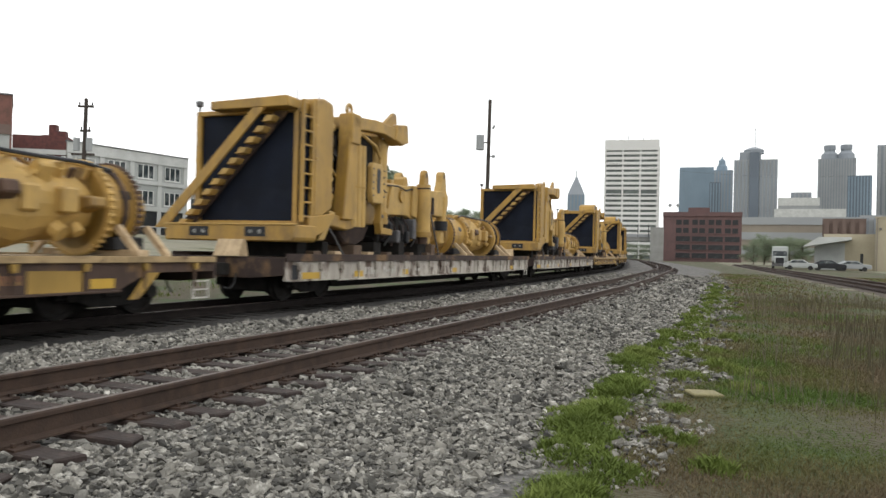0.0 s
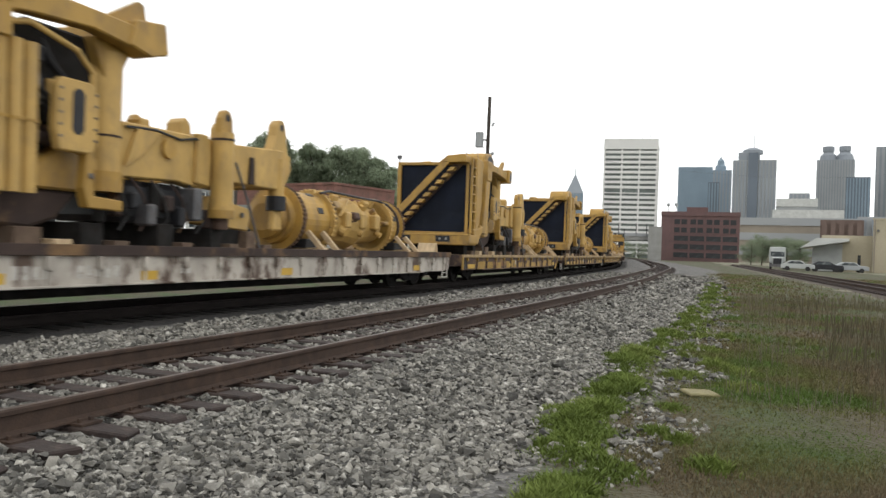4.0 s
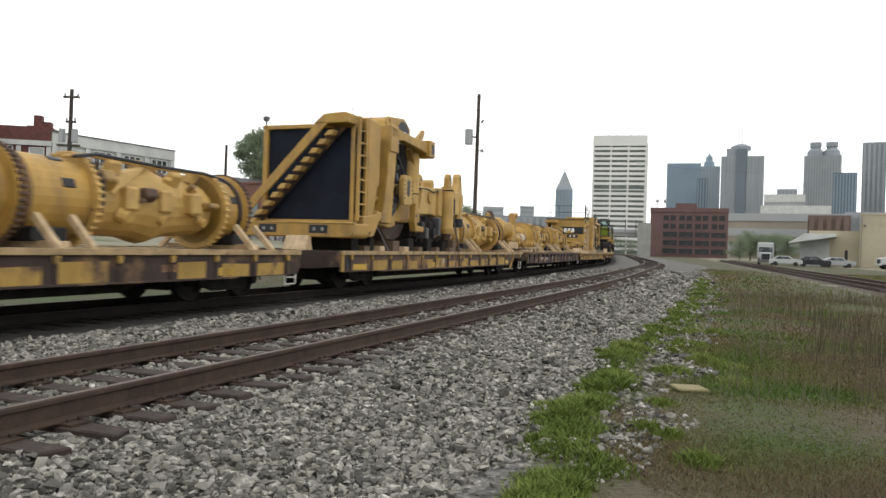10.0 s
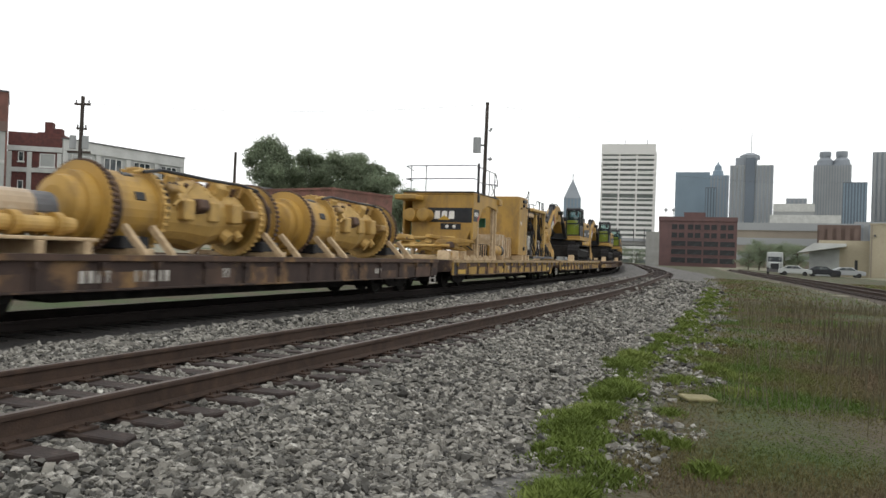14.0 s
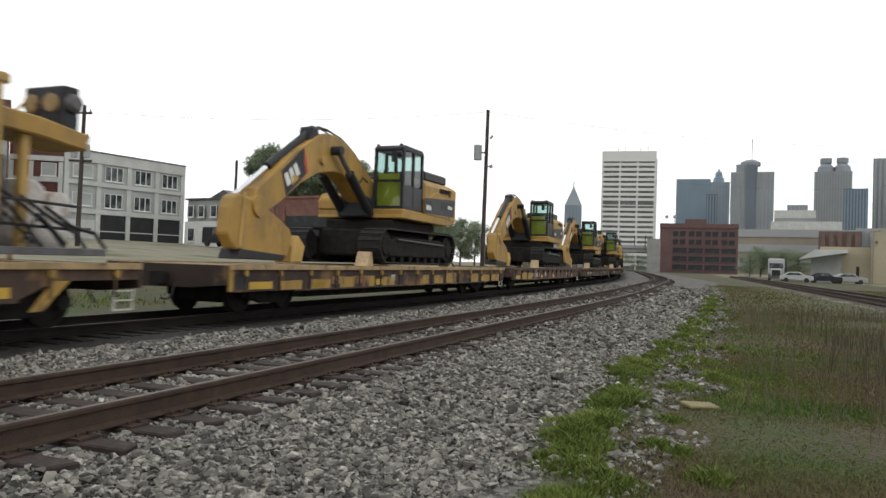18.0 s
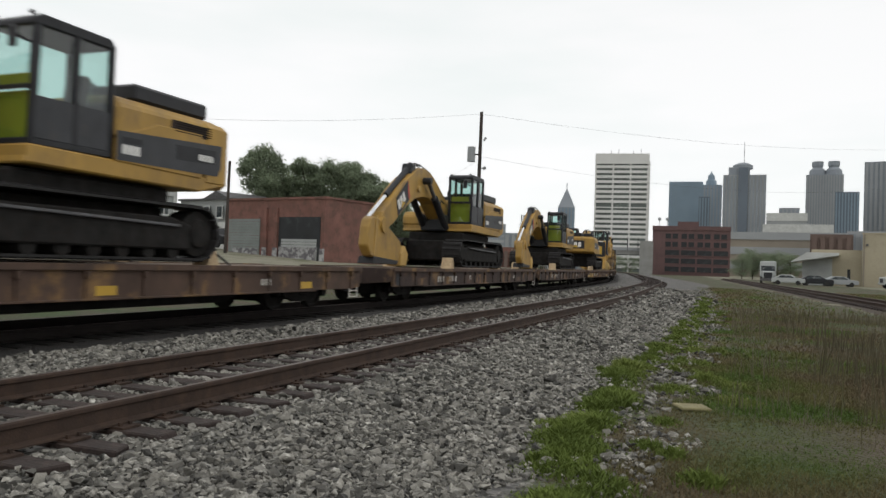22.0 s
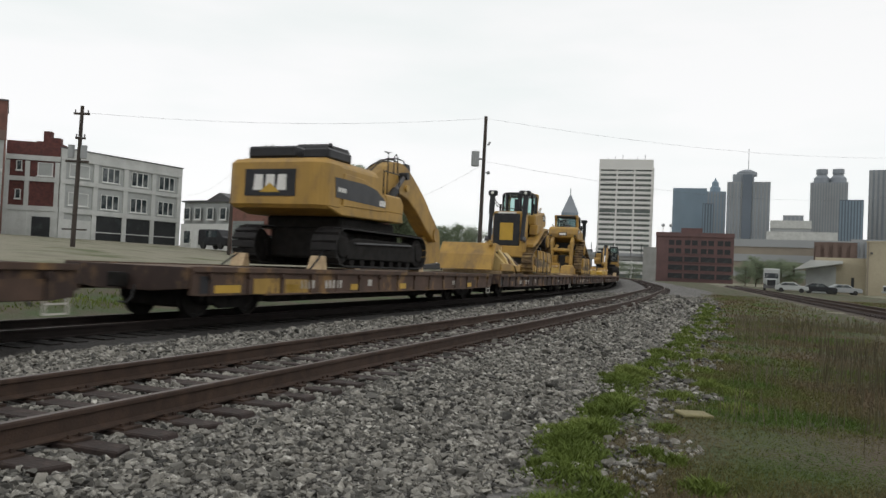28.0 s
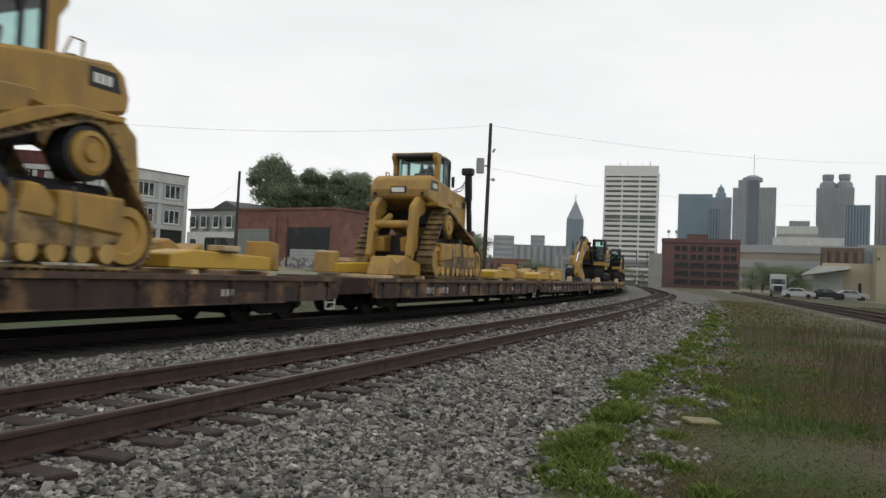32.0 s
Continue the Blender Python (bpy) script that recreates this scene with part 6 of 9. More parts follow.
        part("engine_hose", bm, (RUBBER, PRIMER, RUBBER)[i % 3], e, "bent engine hose")
    for z, r, m2 in ((3.45, 0.13, PRIMER), (2.62, 0.09, GREY), (2.1, 0.10, PRIMER), (1.62, 0.13, YELLOW)):
        rod(e, "charge_pipe", m2, (1.12, yf + 1.25, z), (1.1, yf + 2.1, z - 0.05), r, "pipe from the radiator", 14)
        rod(e, "pipe_clamp", GREY, (1.12, yf + 1.58, z - 0.02), (1.12, yf + 1.64, z - 0.02), r + 0.02, "", 14)
    if pod:
        block("guard_post", YELLOW, e, 1.28, 1.42, yf + 1.50, yf + 1.66, 1.95, 3.5, "slim upright guard", 0.02)
        column = [(2.25, 3.3), (2.86, 3.3), (2.74, 2.3), (2.6, 1.2), (2.52, 0.85), (1.82, 0.85), (2.04, 1.5), (2.2, 2.4)]
        b0, b1 = 2.25, 2.88
    else:
        column = [(2.56, 3.3), (3.02, 3.3), (2.92, 2.4), (2.82, 1.0), (2.25, 1.0), (2.42, 2.2)]
        b0, b1 = 2.56, 3.07
    for x0, x1 in ((1.08, 1.45), (-1.45, -1.08)):
        plate(e, "front_column", YELLOW, column, x0, x1, "leaning frame column", 0.03)
        block("column_head", YELLOW, e, x0 - 0.02, x1 + 0.05, yf + b0, yf + b1, 3.05, 3.86, "square head of the column", 0.025)
    if not pod:
        for k in range(3):
            y = yf + 3.02 + 0.27 * k
            rod(e, "pipe_run", PRIMER, (1.30, y, 0.84), (1.30, y - 0.03, 3.10), 0.115, "upright yellow pipe", 16)
            rod(e, "pipe_band", YELLOW, (1.30, y, 1.9), (1.30, y, 1.95), 0.13, "", 16)
        bm = bmesh.new()
        tube(bm, [(1.25, yf + 3.0, 3.3), (1.3, yf + 3.5, 3.42), (1.3, yf + 4.4, 3.2), (1.28, yf + 4.75, 2.9), (1.25, yf + 4.8, 1.8)], 0.05, 10)
        part("bent_pipe", bm, PRIMER, e, "long bent pipe under the beam")
    plate(e, "foot_rail", YELLOW, [(yf + 1.3, 0.85), (yf + 2.7, 0.72), (yf + 3.1, 0.8), (yf + 3.1, 1.1), (yf + 2.2, 1.1), (yf + 1.3, 1.15)], 0.95, 1.34, "deep lower side rail", 0.03)
    p0, p1, q0, q1 = (3.50, 4.26, 1.50, 2.46) if pod else (3.92, 4.76, 1.55, 2.70)
    sl = plate(e, "slotted_plate", PRIMER, [(p0 + 0.08, q0), (p1 - 0.1, q0), (p1, q0 + 0.2), (p1, q1 - 0.2), (p1 - 0.15, q1), (p0 + 0.1, q1), (p0, q1 - 0.12), (p0, q0 + 0.3)], 1.26, 1.44, "pale plate with a tall slot", 0.025)
    pc = (p0 + p1) / 2
    plate(sl, "plate_slot", BLACK, [(pc - 0.12, q0 + 0.36), (pc - 0.06, q0 + 0.28), (pc + 0.06, q0 + 0.28), (pc + 0.12, q0 + 0.36), (pc + 0.12, q1 - 0.22), (pc + 0.05, q1 - 0.14), (pc - 0.05, q1 - 0.14), (pc - 0.12, q1 - 0.22)], 1.44, 1.446, "dark slot", 0)
    for k in range(5):
        z = q0 + 0.22 + k * (q1 - q0 - 0.4) / 4
        for y in (p0 + 0.07, p1 - 0.07):
            rod(sl, "plate_bolt", GREY, (1.44, y, z), (1.465, y, z), 0.025, "", 8)
    # Brown here puts the shade below the front frame into the pan's colour.
    plate(e, "belly_pan", CAR_BROWN, [(2.6, 0.95), (2.9, 0.6), (3.3, 0.36), (3.9, 0.32), (4.4, 0.48), (4.75, 0.85), (4.8, 0.95)], -0.9, 0.95, "belly pan, browned to carry the shade beneath", 0.05)
    plate(e, "belly_frame", YELLOW, [(2.6, 0.95), (4.8, 0.95), (5.0, 1.45), (4.4, 1.7), (3.9, 1.35), (3.3, 1.18), (2.7, 1.2)], -0.9, 1.05, "curved yellow front frame", 0.04)
    bm = bmesh.new()
    lathe(bm, [(1.10, 0.20), (1.10, 0.36), (1.20, 0.38), (1.24, 0.30), (1.20, 0.22), (1.20, 0.08), (1.30, 0.07)], "x", 22, (0, yf + 3.05, 1.45))
    hub = part("dark_hub", bm, BLACK, e, "round dark hub")
    for k in range(8):
        a = radians(45 * k)
        rod(hub, "hub_bolt", GREY, (1.23, yf + 3.05 + 0.27 * math.cos(a), 1.45 + 0.27 * math.sin(a)), (1.27, yf + 3.05 + 0.27 * math.cos(a), 1.45 + 0.27 * math.sin(a)), 0.03, "", 6)
    # upper beam with its end bracket
    b = new("upper_beam")
    b.parent = t
    up = 0.0 if pod else 0.16
    for x0, x1 in ((1.14, 1.45), (-1.45, -1.14)):
        plate(b, "beam", YELLOW, [(b1 - 0.1, 3.45), (b1 - 0.1, 3.82), (4.2, 3.76 + up), (5.45, 3.74 + up), (5.5, 3.34 + up), (4.6, 3.44 + up), (3.4, 3.52)], x0, x1, "sloping upper beam", 0.025)
    block("beam_cross", YELLOW, b, -1.5, 1.5, yf + b0 + 0.1, yf + b0 + 0.5, 3.5, 3.80, "", 0.03)
    block("beam_cross", YELLOW, b, -1.3, 1.3, yf + 5.0, yf + 5.35, 3.42 + up, 3.68 + up, "", 0.03)
    if pod:
        bm = bmesh.new()
        box(bm, 1.0, 1.54, yf + 5.46, yf + 6.02, 3.24, 3.82)
        part("end_bracket", bm, YELLOW, b, "square end bracket", 0.03)
        block("bracket_hole", BLACK, b, 1.54, 1.546, yf + 5.62, yf + 5.90, 3.36, 3.70, "dark square opening", 0)
        plate(b, "horn_plate", YELLOW, [(4.9, 3.74), (5.5, 4.10), (5.62, 4.20), (5.78, 4.16), (5.66, 3.92), (5.5, 3.8)], 1.1, 1.22, "raised horn plate", 0.01)
    else:
        plate(b, "end_bracket", YELLOW, [(5.35, 3.52), (5.5, 4.0), (6.3, 4.10), (6.4, 3.55), (5.9, 3.42)], 1.02, 1.5, "blunt end bracket", 0.03)
        plate(b, "horn_plate", YELLOW, [(4.9, 3.88), (5.8, 4.42), (5.98, 4.38), (6.05, 4.1), (5.5, 3.98)], 1.1, 1.22, "raised horn plate", 0.01)
    plate(b, "brace", YELLOW, [(4.9, 3.45 + up), (5.8, 3.34 + up), (5.5, 2.95), (5.35, 2.7), (5.2, 2.9)], 0.8, 1.1, "", 0.02)
    bm = bmesh.new()
    ey = yf + (2.55 if pod else 2.80)
    for i in range(14):
        a, c = radians(360 / 14 * i), radians(360 / 14 * (i + 1))
        cyl(bm, (1.25, ey + 0.13 * math.cos(a), 3.98 + 0.15 * math.sin(a)), (1.25, ey + 0.13 * math.cos(c), 3.98 + 0.15 * math.sin(c)), 0.05, n=7)
    part("lifting_eye", bm, PRIMER, b, "round lifting eye")
    if pod:
        plate(b, "air_pod", YELLOW, [(3.2, 3.82), (3.4, 4.2), (3.6, 4.34), (4.7, 4.45), (5.2, 4.2), (5.2, 3.85)], -0.3, 0.9, "hooded air pod", 0.05)
        plate(b, "pod_opening", BLACK, [(4.1, 3.95), (4.2, 4.2), (4.45, 4.32), (4.8, 4.30), (5.05, 4.1), (5.05, 3.95)], 0.9, 0.906, "dark pod opening", 0)
        bm = bmesh.new()
        bmesh.ops.create_uvsphere(bm, u_segments=14, v_segments=8, radius=0.17, matrix=pose(0.82, yf + 4.7, 3.86))
        part("pale_filter", bm, WHITE, b, "pale rounded filter")
    # suspension posts and main frame
    tl = 0.0 if pod else 0.42
    f = new("main_frame")
    f.parent = t
    for x in (0.85, -0.85):
        rod(f, "suspension_post", PRIMER, (x, yf + 5.4, 1.2), (x, yf + 5.4, 3.42), 0.32, "thick suspension post", 22)
        rod(f, "post_collar", YELLOW, (x, yf + 5.4, 1.0), (x, yf + 5.4, 1.35), 0.37, "", 22)
        rod(f, "post_ring", CAR_BROWN, (x, yf + 5.4, 1.95), (x, yf + 5.4, 1.99), 0.328, "thin dark ring", 22)
        fr = plate(f, "frame_rail", PRIMER, [(yf + 4.6, 1.0), (yf + 5.8, 1.3), (yf + 7.4, 1.35), (yf + 8.2, 1.25), (yf + 9.2, 1.48), (tl + 11.0, 1.46), (tl + 11.35, 1.6), (tl + 11.6, 1.95), (tl + 11.55, 2.3), (tl + 11.2, 2.42), (yf + 9.6, 2.32), (yf + 5.8, 2.3)], x - 0.17, x + 0.17, "deep yellow frame rail", 0.03)
        rod(f, "rear_cylinder", PRIMER, (x * 1.42, yf + 8.7, 0.72), (x * 1.42, yf + 8.7, 2.45), 0.25, "upright hoist cylinder", 20)
        rod(f, "cylinder_collar", YELLOW, (x * 1.42, yf + 8.7, 0.68), (x * 1.42, yf + 8.7, 0.85), 0.30, "", 20)
        plate(f, "cylinder_eye", YELLOW, [(yf + 8.45, 2.4), (yf + 8.95, 2.4), (yf + 8.92, 2.75), (yf + 8.82, 2.90), (yf + 8.7, 2.94), (yf + 8.58, 2.90), (yf + 8.48, 2.75)], x * 1.42 - 0.1, x * 1.42 + 0.1, "eye of the cylinder", 0.03)
        rod(f, "eye_hole", BLACK, (x * 1.42 - 0.105, yf + 8.7, 2.76), (x * 1.42 + 0.105, yf + 8.7, 2.76), 0.08)
        plate(f, "tail_ear", PRIMER, [(tl + 10.6, 2.2), (tl + 11.5, 2.2), (tl + 11.4, 2.65), (tl + 11.3, 3.02), (tl + 11.2, 3.13), (tl + 11.03, 3.13), (tl + 10.92, 3.0), (tl + 10.9, 2.75), (tl + 10.75, 2.45)], x - 0.14, x + 0.14, "tail hinge ear", 0.03)
        rod(f, "ear_hole", BLACK, (x - 0.145, tl + 11.12, 2.95), (x + 0.145, tl + 11.12, 2.95), 0.085)
        rod(f, "cylinder_ring", CAR_BROWN, (x * 1.42, yf + 8.7, 2.28), (x * 1.42, yf + 8.7, 2.33), 0.262, "dark ring round the cylinder", 18)
        rod(f, "lower_mount", CAR_RUST, (x * 1.42, yf + 8.7, 0.45), (x * 1.42, yf + 8.7, 0.70), 0.17, "dirty lower mount", 14)
        plate(f, "cylinder_bracket", PRIMER, [(7.9, 1.35), (8.35, 1.3), (8.45, 1.9), (8.3, 2.36), (7.95, 2.36)], x * 1.05, x * 1.32, "bracket beside the cylinder", 0.03)
    # what the rail carries on its near side
    plate(f, "rail_gusset", PRIMER, [(5.75, 1.5), (6.05, 2.2), (6.75, 2.2), (6.2, 1.75)], 1.02, 1.10, "triangular gusset", 0.01)
    rod(f, "rail_boss", YELLOW, (1.0, 7.05, 1.95), (1.09, 7.05, 1.95), 0.2, "round boss on the rail", 20)
    bm = bmesh.new()
    tube(bm, [(1.06, 5.75, 2.2), (1.08, 6.6, 2.24), (1.06, 7.4, 2.16), (1.08, 7.9, 2.24), (1.1, 8.3, 2.1)], 0.025, 6)
    part("brake_pipe", bm, RUBBER, f, "black pipe along the rail")
    plate(f, "upright_tab", CAR_BROWN, [(10.0, 1.5), (10.25, 1.5), (10.2, 2.1), (10.05, 2.1)], 1.03, 1.08, "rusty upright tab", 0.01)
    for y, z in ((6.3, 2.34),):
        block("top_lug", PRIMER, f, 0.6, 0.95, y, y + 0.3, 2.28, z + 0.1, "", 0.03)
    plate(f, "lower_arm", PRIMER, [(yf + 8.4, 0.55), (yf + 10.2, 0.45), (yf + 10.3, 0.95), (yf + 8.6, 1.15)], 0.55, 0.95, "flat lower arm with bolts", 0.03)
    for y in (8.9, 9.4, 9.9):
        rod(f, "arm_bolt", GREY, (0.95, yf + y, 0.8), (1.0, yf + y, 0.8), 0.06, "", 10)
    for i in range(11):
        y = yf + 5.2 + 0.36 * i
        block("dark_fitting", (UNDER, CAR_BROWN, BLACK, GREY)[i % 4], f, 0.85, 1.0 + 0.08 * (i % 4), y, y + rnd.uniform(0.16, 0.34), 0.45 + 0.14 * (i % 3), 0.85 + 0.2 * (i * 2 % 3), "dirty dark fitting", 0.04)
    for i in range(5):
        y = 5.4 + 0.6 * i
        bm = bmesh.new()
        tube(bm, [(1.0, y, 1.3), (1.14, y + 0.2, 1.0), (1.1, y + 0.45, 0.6), (1.0, y + 0.3, 0.35)], 0.03, 6)
        part("hanging_hose", bm, (RUBBER, CAR_BROWN)[i % 2], f, "hanging hose below the rail")
    plate(f, "hinge_ear", PRIMER, [(yf + 7.6, 2.28), (yf + 8.0, 2.28), (yf + 7.95, 2.56), (yf + 7.78, 2.66), (yf + 7.64, 2.56)], 0.5, 0.9, "", 0.02)
    for y in (6.2, 7.9, 9.9, 11.0):
        block("cross_member", PRIMER, f, -0.7, 0.7, yf + y, yf + y + 0.35, 1.45, 2.1, "", 0.03)
    rod(f, "drop_cylinder", PRIMER, (0.9, tl + 11.1, 1.2), (0.9, tl + 11.1, 2.2), 0.19, "", 16)
    rod(f, "dark_sleeve", BLACK, (0.9, tl + 11.1, 0.98), (0.9, tl + 11.1, 1.32), 0.25, "", 16)
    plate(f, "sleeve_eye", PRIMER, [(tl + 10.85, 0.5), (tl + 11.3, 0.5), (tl + 11.25, 1.0), (tl + 10.9, 1.0)], 0.82, 0.98, "", 0.04)
    bm = bmesh.new()
    box(bm, -0.95, 0.9, yf + 5.9, yf + 7.9, 0.5, 1.28)
    part("fuel_tank", bm, BLACK, f, "black tank below the frame", 0.12)
    plate(f, "step_bracket", YELLOW, [(4.55, 1.6), (4.7, 1.62), (4.72, 0.88), (5.35, 0.84), (5.35, 0.66), (4.6, 0.68), (4.5, 1.0)], 1.22, 1.44, "bent yellow step bracket", 0.02)
    rod(f, "step_bolt", GREY, (1.2, 4.62, 1.2), (1.47, 4.62, 1.2), 0.05, "", 8)
    # stacks of packing that hold the chassis off the deck
    for y, w, m2, h in ((0.55, 0.42, UNDER, 0.46), (1.75, 0.3, UNDER, 0.4), (3.5, 0.5, DECKWOOD, 0.34), (4.75, 0.5, UNDER, 0.45), (6.7, 0.5, UNDER, 0.5), (8.5, 0.4, UNDER, 0.45), (9.9, 0.4, DECKWOOD, 0.45)):
        block("packing_block", m2, f, -1.15, 1.12, yf + y, yf + y + w, 0.0, h, "packing under the chassis", 0.015)
        block("packing_timber", LUMBER if h < 0.42 else DECKWOOD, f, 0.5, 1.28, yf + y + w + 0.1, yf + y + w + 0.45, 0.0, 0.16, "short packing timber", 0.012)
    plate(f, "dark_arm", UNDER, [(8.9, 0.1), (10.4, 0.1), (10.5, 0.5), (9.2, 0.6)], 0.2, 0.9, "dark lower link", 0.03)
    chock(t, -0.30, 0.42, yf - 0.42, 0, -1, 0.40)
    bm = bmesh.new()
    tube(bm, [(1.15, yf + 9.3, 1.9), (1.2, yf + 9.7, 1.2), (1.3, yf + 10.2, 0.05)], 0.03, 6)
    tube(bm, [(1.3, yf + 1.4, 1.0), (1.4, yf + 1.9, 0.5), (1.45, yf + 2.3, 0.05)], 0.03, 6)
    part("tie_down_chain", bm, GREY, f, "dark tie-down chain")
    for ob in t.children_recursive:
        if ob.type == "MESH":
            for v in ob.data.vertices:
                if v.co.y > 1.5:
                    v.co.y = 1.5 + (v.co.y - 1.5) * 0.97
                if v.co.y > 5.5:
                    v.co.y = 5.5 + (v.co.y - 5.5) * 0.87
    return t


# ---- excavators ----
def track_belt(bm, wheels, x0, x1, pitch, thick, lug):
    """A belt of shoes round circles given as (y, z, radius), in order."""
    hull = []
    n = len(wheels)
    for i in range(n):
        (ya, za, ra), (yb, zb, rb) = wheels[i], wheels[(i + 1) % n]
        dy, dz = yb - ya, zb - za
        d = math.hypot(dy, dz)
        base = math.atan2(dz, dy)
        off = math.acos(max(-1, min(1, (ra - rb) / d)))
        hull.append((base - off, ra, ya, za, rb, yb, zb))
    pts = []
    for i in range(n):
        ang, ra, ya, za, rb, yb, zb = hull[i]
        prev = hull[i - 1][0]
        span = (ang - prev) % (2 * math.pi)
        steps = max(1, int(span * ra / pitch))
        for k in range(steps):
            a = prev + span * k / steps
            pts.append((ya + ra * math.cos(a), za + ra * math.sin(a)))
        p = (ya + ra * math.cos(ang), za + ra * math.sin(ang))
        q = (yb + rb * math.cos(ang), zb + rb * math.sin(ang))
        m = max(1, int(math.dist(p, q) / pitch))
        for k in range(m):
            pts.append((p[0] + (q[0] - p[0]) * k / m, p[1] + (q[1] - p[1]) * k / m))
    for a, b in zip(pts, pts[1:] + pts[:1]):
        if math.dist(a, b) < 0.02:
            continue
        d = Vector((0, b[0] - a[0], b[1] - a[1]))
        out = Vector((0, d.z, -d.y)).normalized()
        ln = d.normalized()
        c = Vector((0, (a[0] + b[0]) / 2, (a[1] + b[1]) / 2))
        m = Matrix(((1, 0, 0, 0), (0, ln.y, out.y, c.y), (0, ln.z, out.z, c.z), (0, 0, 0, 1)))
        box(bm, x0, x1, -d.length / 2, d.length / 2 - 0.012, 0, thick, m)
        box(bm, x0, x1, -d.length / 2 + 0.02, -d.length / 2 + 0.05, thick, thick + lug, m)


def excavator():
    t = thing("excavator", "yellow tracked excavator with a dark cab and folded boom", "excavator", "excavators on the flat cars")
    # undercarriage
    u = new("undercarriage")
    u.parent = t
    for side in (1, -1):
        x0, x1 = (0.88, 1.63) if side > 0 else (-1.63, -0.88)
        bm = bmesh.new()
        track_belt(bm, [(-2.65, 0.62, 0.48), (2.35, 0.62, 0.48)], x0, x1, 0.2, 0.04, 0.03)
        part("track_chain", bm, TRACKSTEEL, u, "black steel track")
        plate(u, "track_frame", UNDER, [(-2.4, 0.3), (2.1, 0.3), (2.2, 0.75), (1.6, 0.9), (-1.9, 0.9), (-2.5, 0.75)], side * 1.0, side * 1.56, "black track frame", 0.03)
        plate(u, "frame_ledge", GREY, [(-1.95, 0.80), (1.75, 0.72), (1.75, 0.77), (-1.95, 0.85)], side * 1.56, side * 1.63, "worn ledge on the track frame", 0.01)
        for y in (-2.65, 2.35):
            bm = bmesh.new()
            lathe(bm, [(side * 1.05, 0.2), (side * 1.05, 0.44), (side * 1.5, 0.44), (side * 1.52, 0.3), (side * 1.58, 0.26), (side * 1.58, 0.05)], "x", 20, (0, y, 0.62))
            part("drive_wheel", bm, UNDER, u, "black drive wheel")
        for i in range(7):
            rod(u, "road_roller", UNDER, (side * 1.0, -2.0 + 0.62 * i, 0.26), (side * 1.5, -2.0 + 0.62 * i, 0.26), 0.14, "", 12)
        chock(u, side * 1.0, side * 1.4, -3.12, 0, -1, 0.42)
        chock(u, side * 1.0, side * 1.4, 2.85, 0, 1, 0.36)
        bm = bmesh.new()
        tube(bm, [(side * 1.2, 2.6, 0.6), (side * 1.3, 3.2, 0.25), (side * 1.35, 3.6, 0.02)], 0.025, 6)
        part("tie_down_chain", bm, BLACK, u, "dark tie-down chain")
    block("carbody", UNDER, u, -0.98, 0.98, -2.3, 2.0, 0.30, 1.12, "black body between the tracks", 0.06)
    # Added block that shuts the light gap between house and tracks.
    block("slew_guard", UNDER, u, -1.2, 1.2, -1.5, 1.9, 1.10, 1.46, "dark filler block under the house", 0.06)
    rod(u, "slew_ring", BLACK, (0, 0, 1.15), (0, 0, 1.5), 0.85, "black slew ring", 28)
    # upper works
    h = new("house")
    h.parent = t
    plate(h, "turntable_frame", YELLOW, [(-1.45, 1.62), (-1.5, 1.5), (2.4, 1.45), (3.1, 1.6), (3.1, 1.74), (-1.45, 1.80)], -1.5, 1.5, "yellow skirt of the house", 0.03)
    bm = bmesh.new()
    prism(bm, [(-1.5, 2.15), (-1.5, 2.70), (-1.42, 2.84), (-1.25, 2.92), (1.25, 2.92), (1.42, 2.84), (1.5, 2.70), (1.5, 2.15)], 0.25, 3.02, "y")
    hood = part("engine_hood", bm, YELLOW, h, "rounded yellow engine hood", 0.07)
    # counterweight with rounded corners
    pts = []
    for sx in (1, -1):
        for i in range(7):
            a = radians(90 * i / 6) if sx > 0 else radians(90 - 90 * i / 6)
            pts.append((sx * (1.08 + 0.44 * math.cos(a)), 3.0 + 0.44 * math.sin(a)))
    bm = bmesh.new()
    prism(bm, [(1.52, 2.45)] + pts + [(-1.52, 2.45)], 1.56, 2.84, "z")
    cw = part("counterweight", bm, YELLOW, h, "rounded yellow counterweight", 0.10)
    for x0, x1, y0 in ((1.46, 1.524, 0.22), (-1.524, -1.46, -0.2)):
        plate(h, "side_door", YELLOW, [(y0, 1.75), (2.4, 1.7), (2.4, 2.58), (1.2, 2.55), (y0 + 0.3, 2.3), (y0, 2.15)], x0, x1, "", 0.02)
    block("side_body", YELLOW, h, -1.48, 1.48, 0.3, 2.5, 1.7, 2.6, "", 0.04)
    for s in (1, -1):
        f = 0.30 if s > 0 else -0.15
        edge = [(0.22, 1.78), (2.86, 1.80), (2.95, 1.95), (2.97, 2.42), (0.22, 2.28)] if s > 0 else [(f, 1.86), (2.80, 1.90), (2.88, 2.42), (1.2, 2.42), (0.5, 2.34), (f + 0.1, 2.10)]
        side = plate(h, "side_stripe", CHARCOAL, edge, s * 1.524, s * 1.532, "charcoal panel along the side", 0)
        if s > 0:
            plate(side, "panel_recess", BLACK, [(0.34, 2.08), (0.80, 2.10), (0.80, 2.20), (0.34, 2.19)], 1.532, 1.536, "dark handle recess", 0)
            plate(side, "panel_recess", BLACK, [(1.68, 1.98), (2.78, 2.02), (2.80, 2.30), (1.66, 2.26)], 1.532, 1.536, "dark grille in the panel", 0)
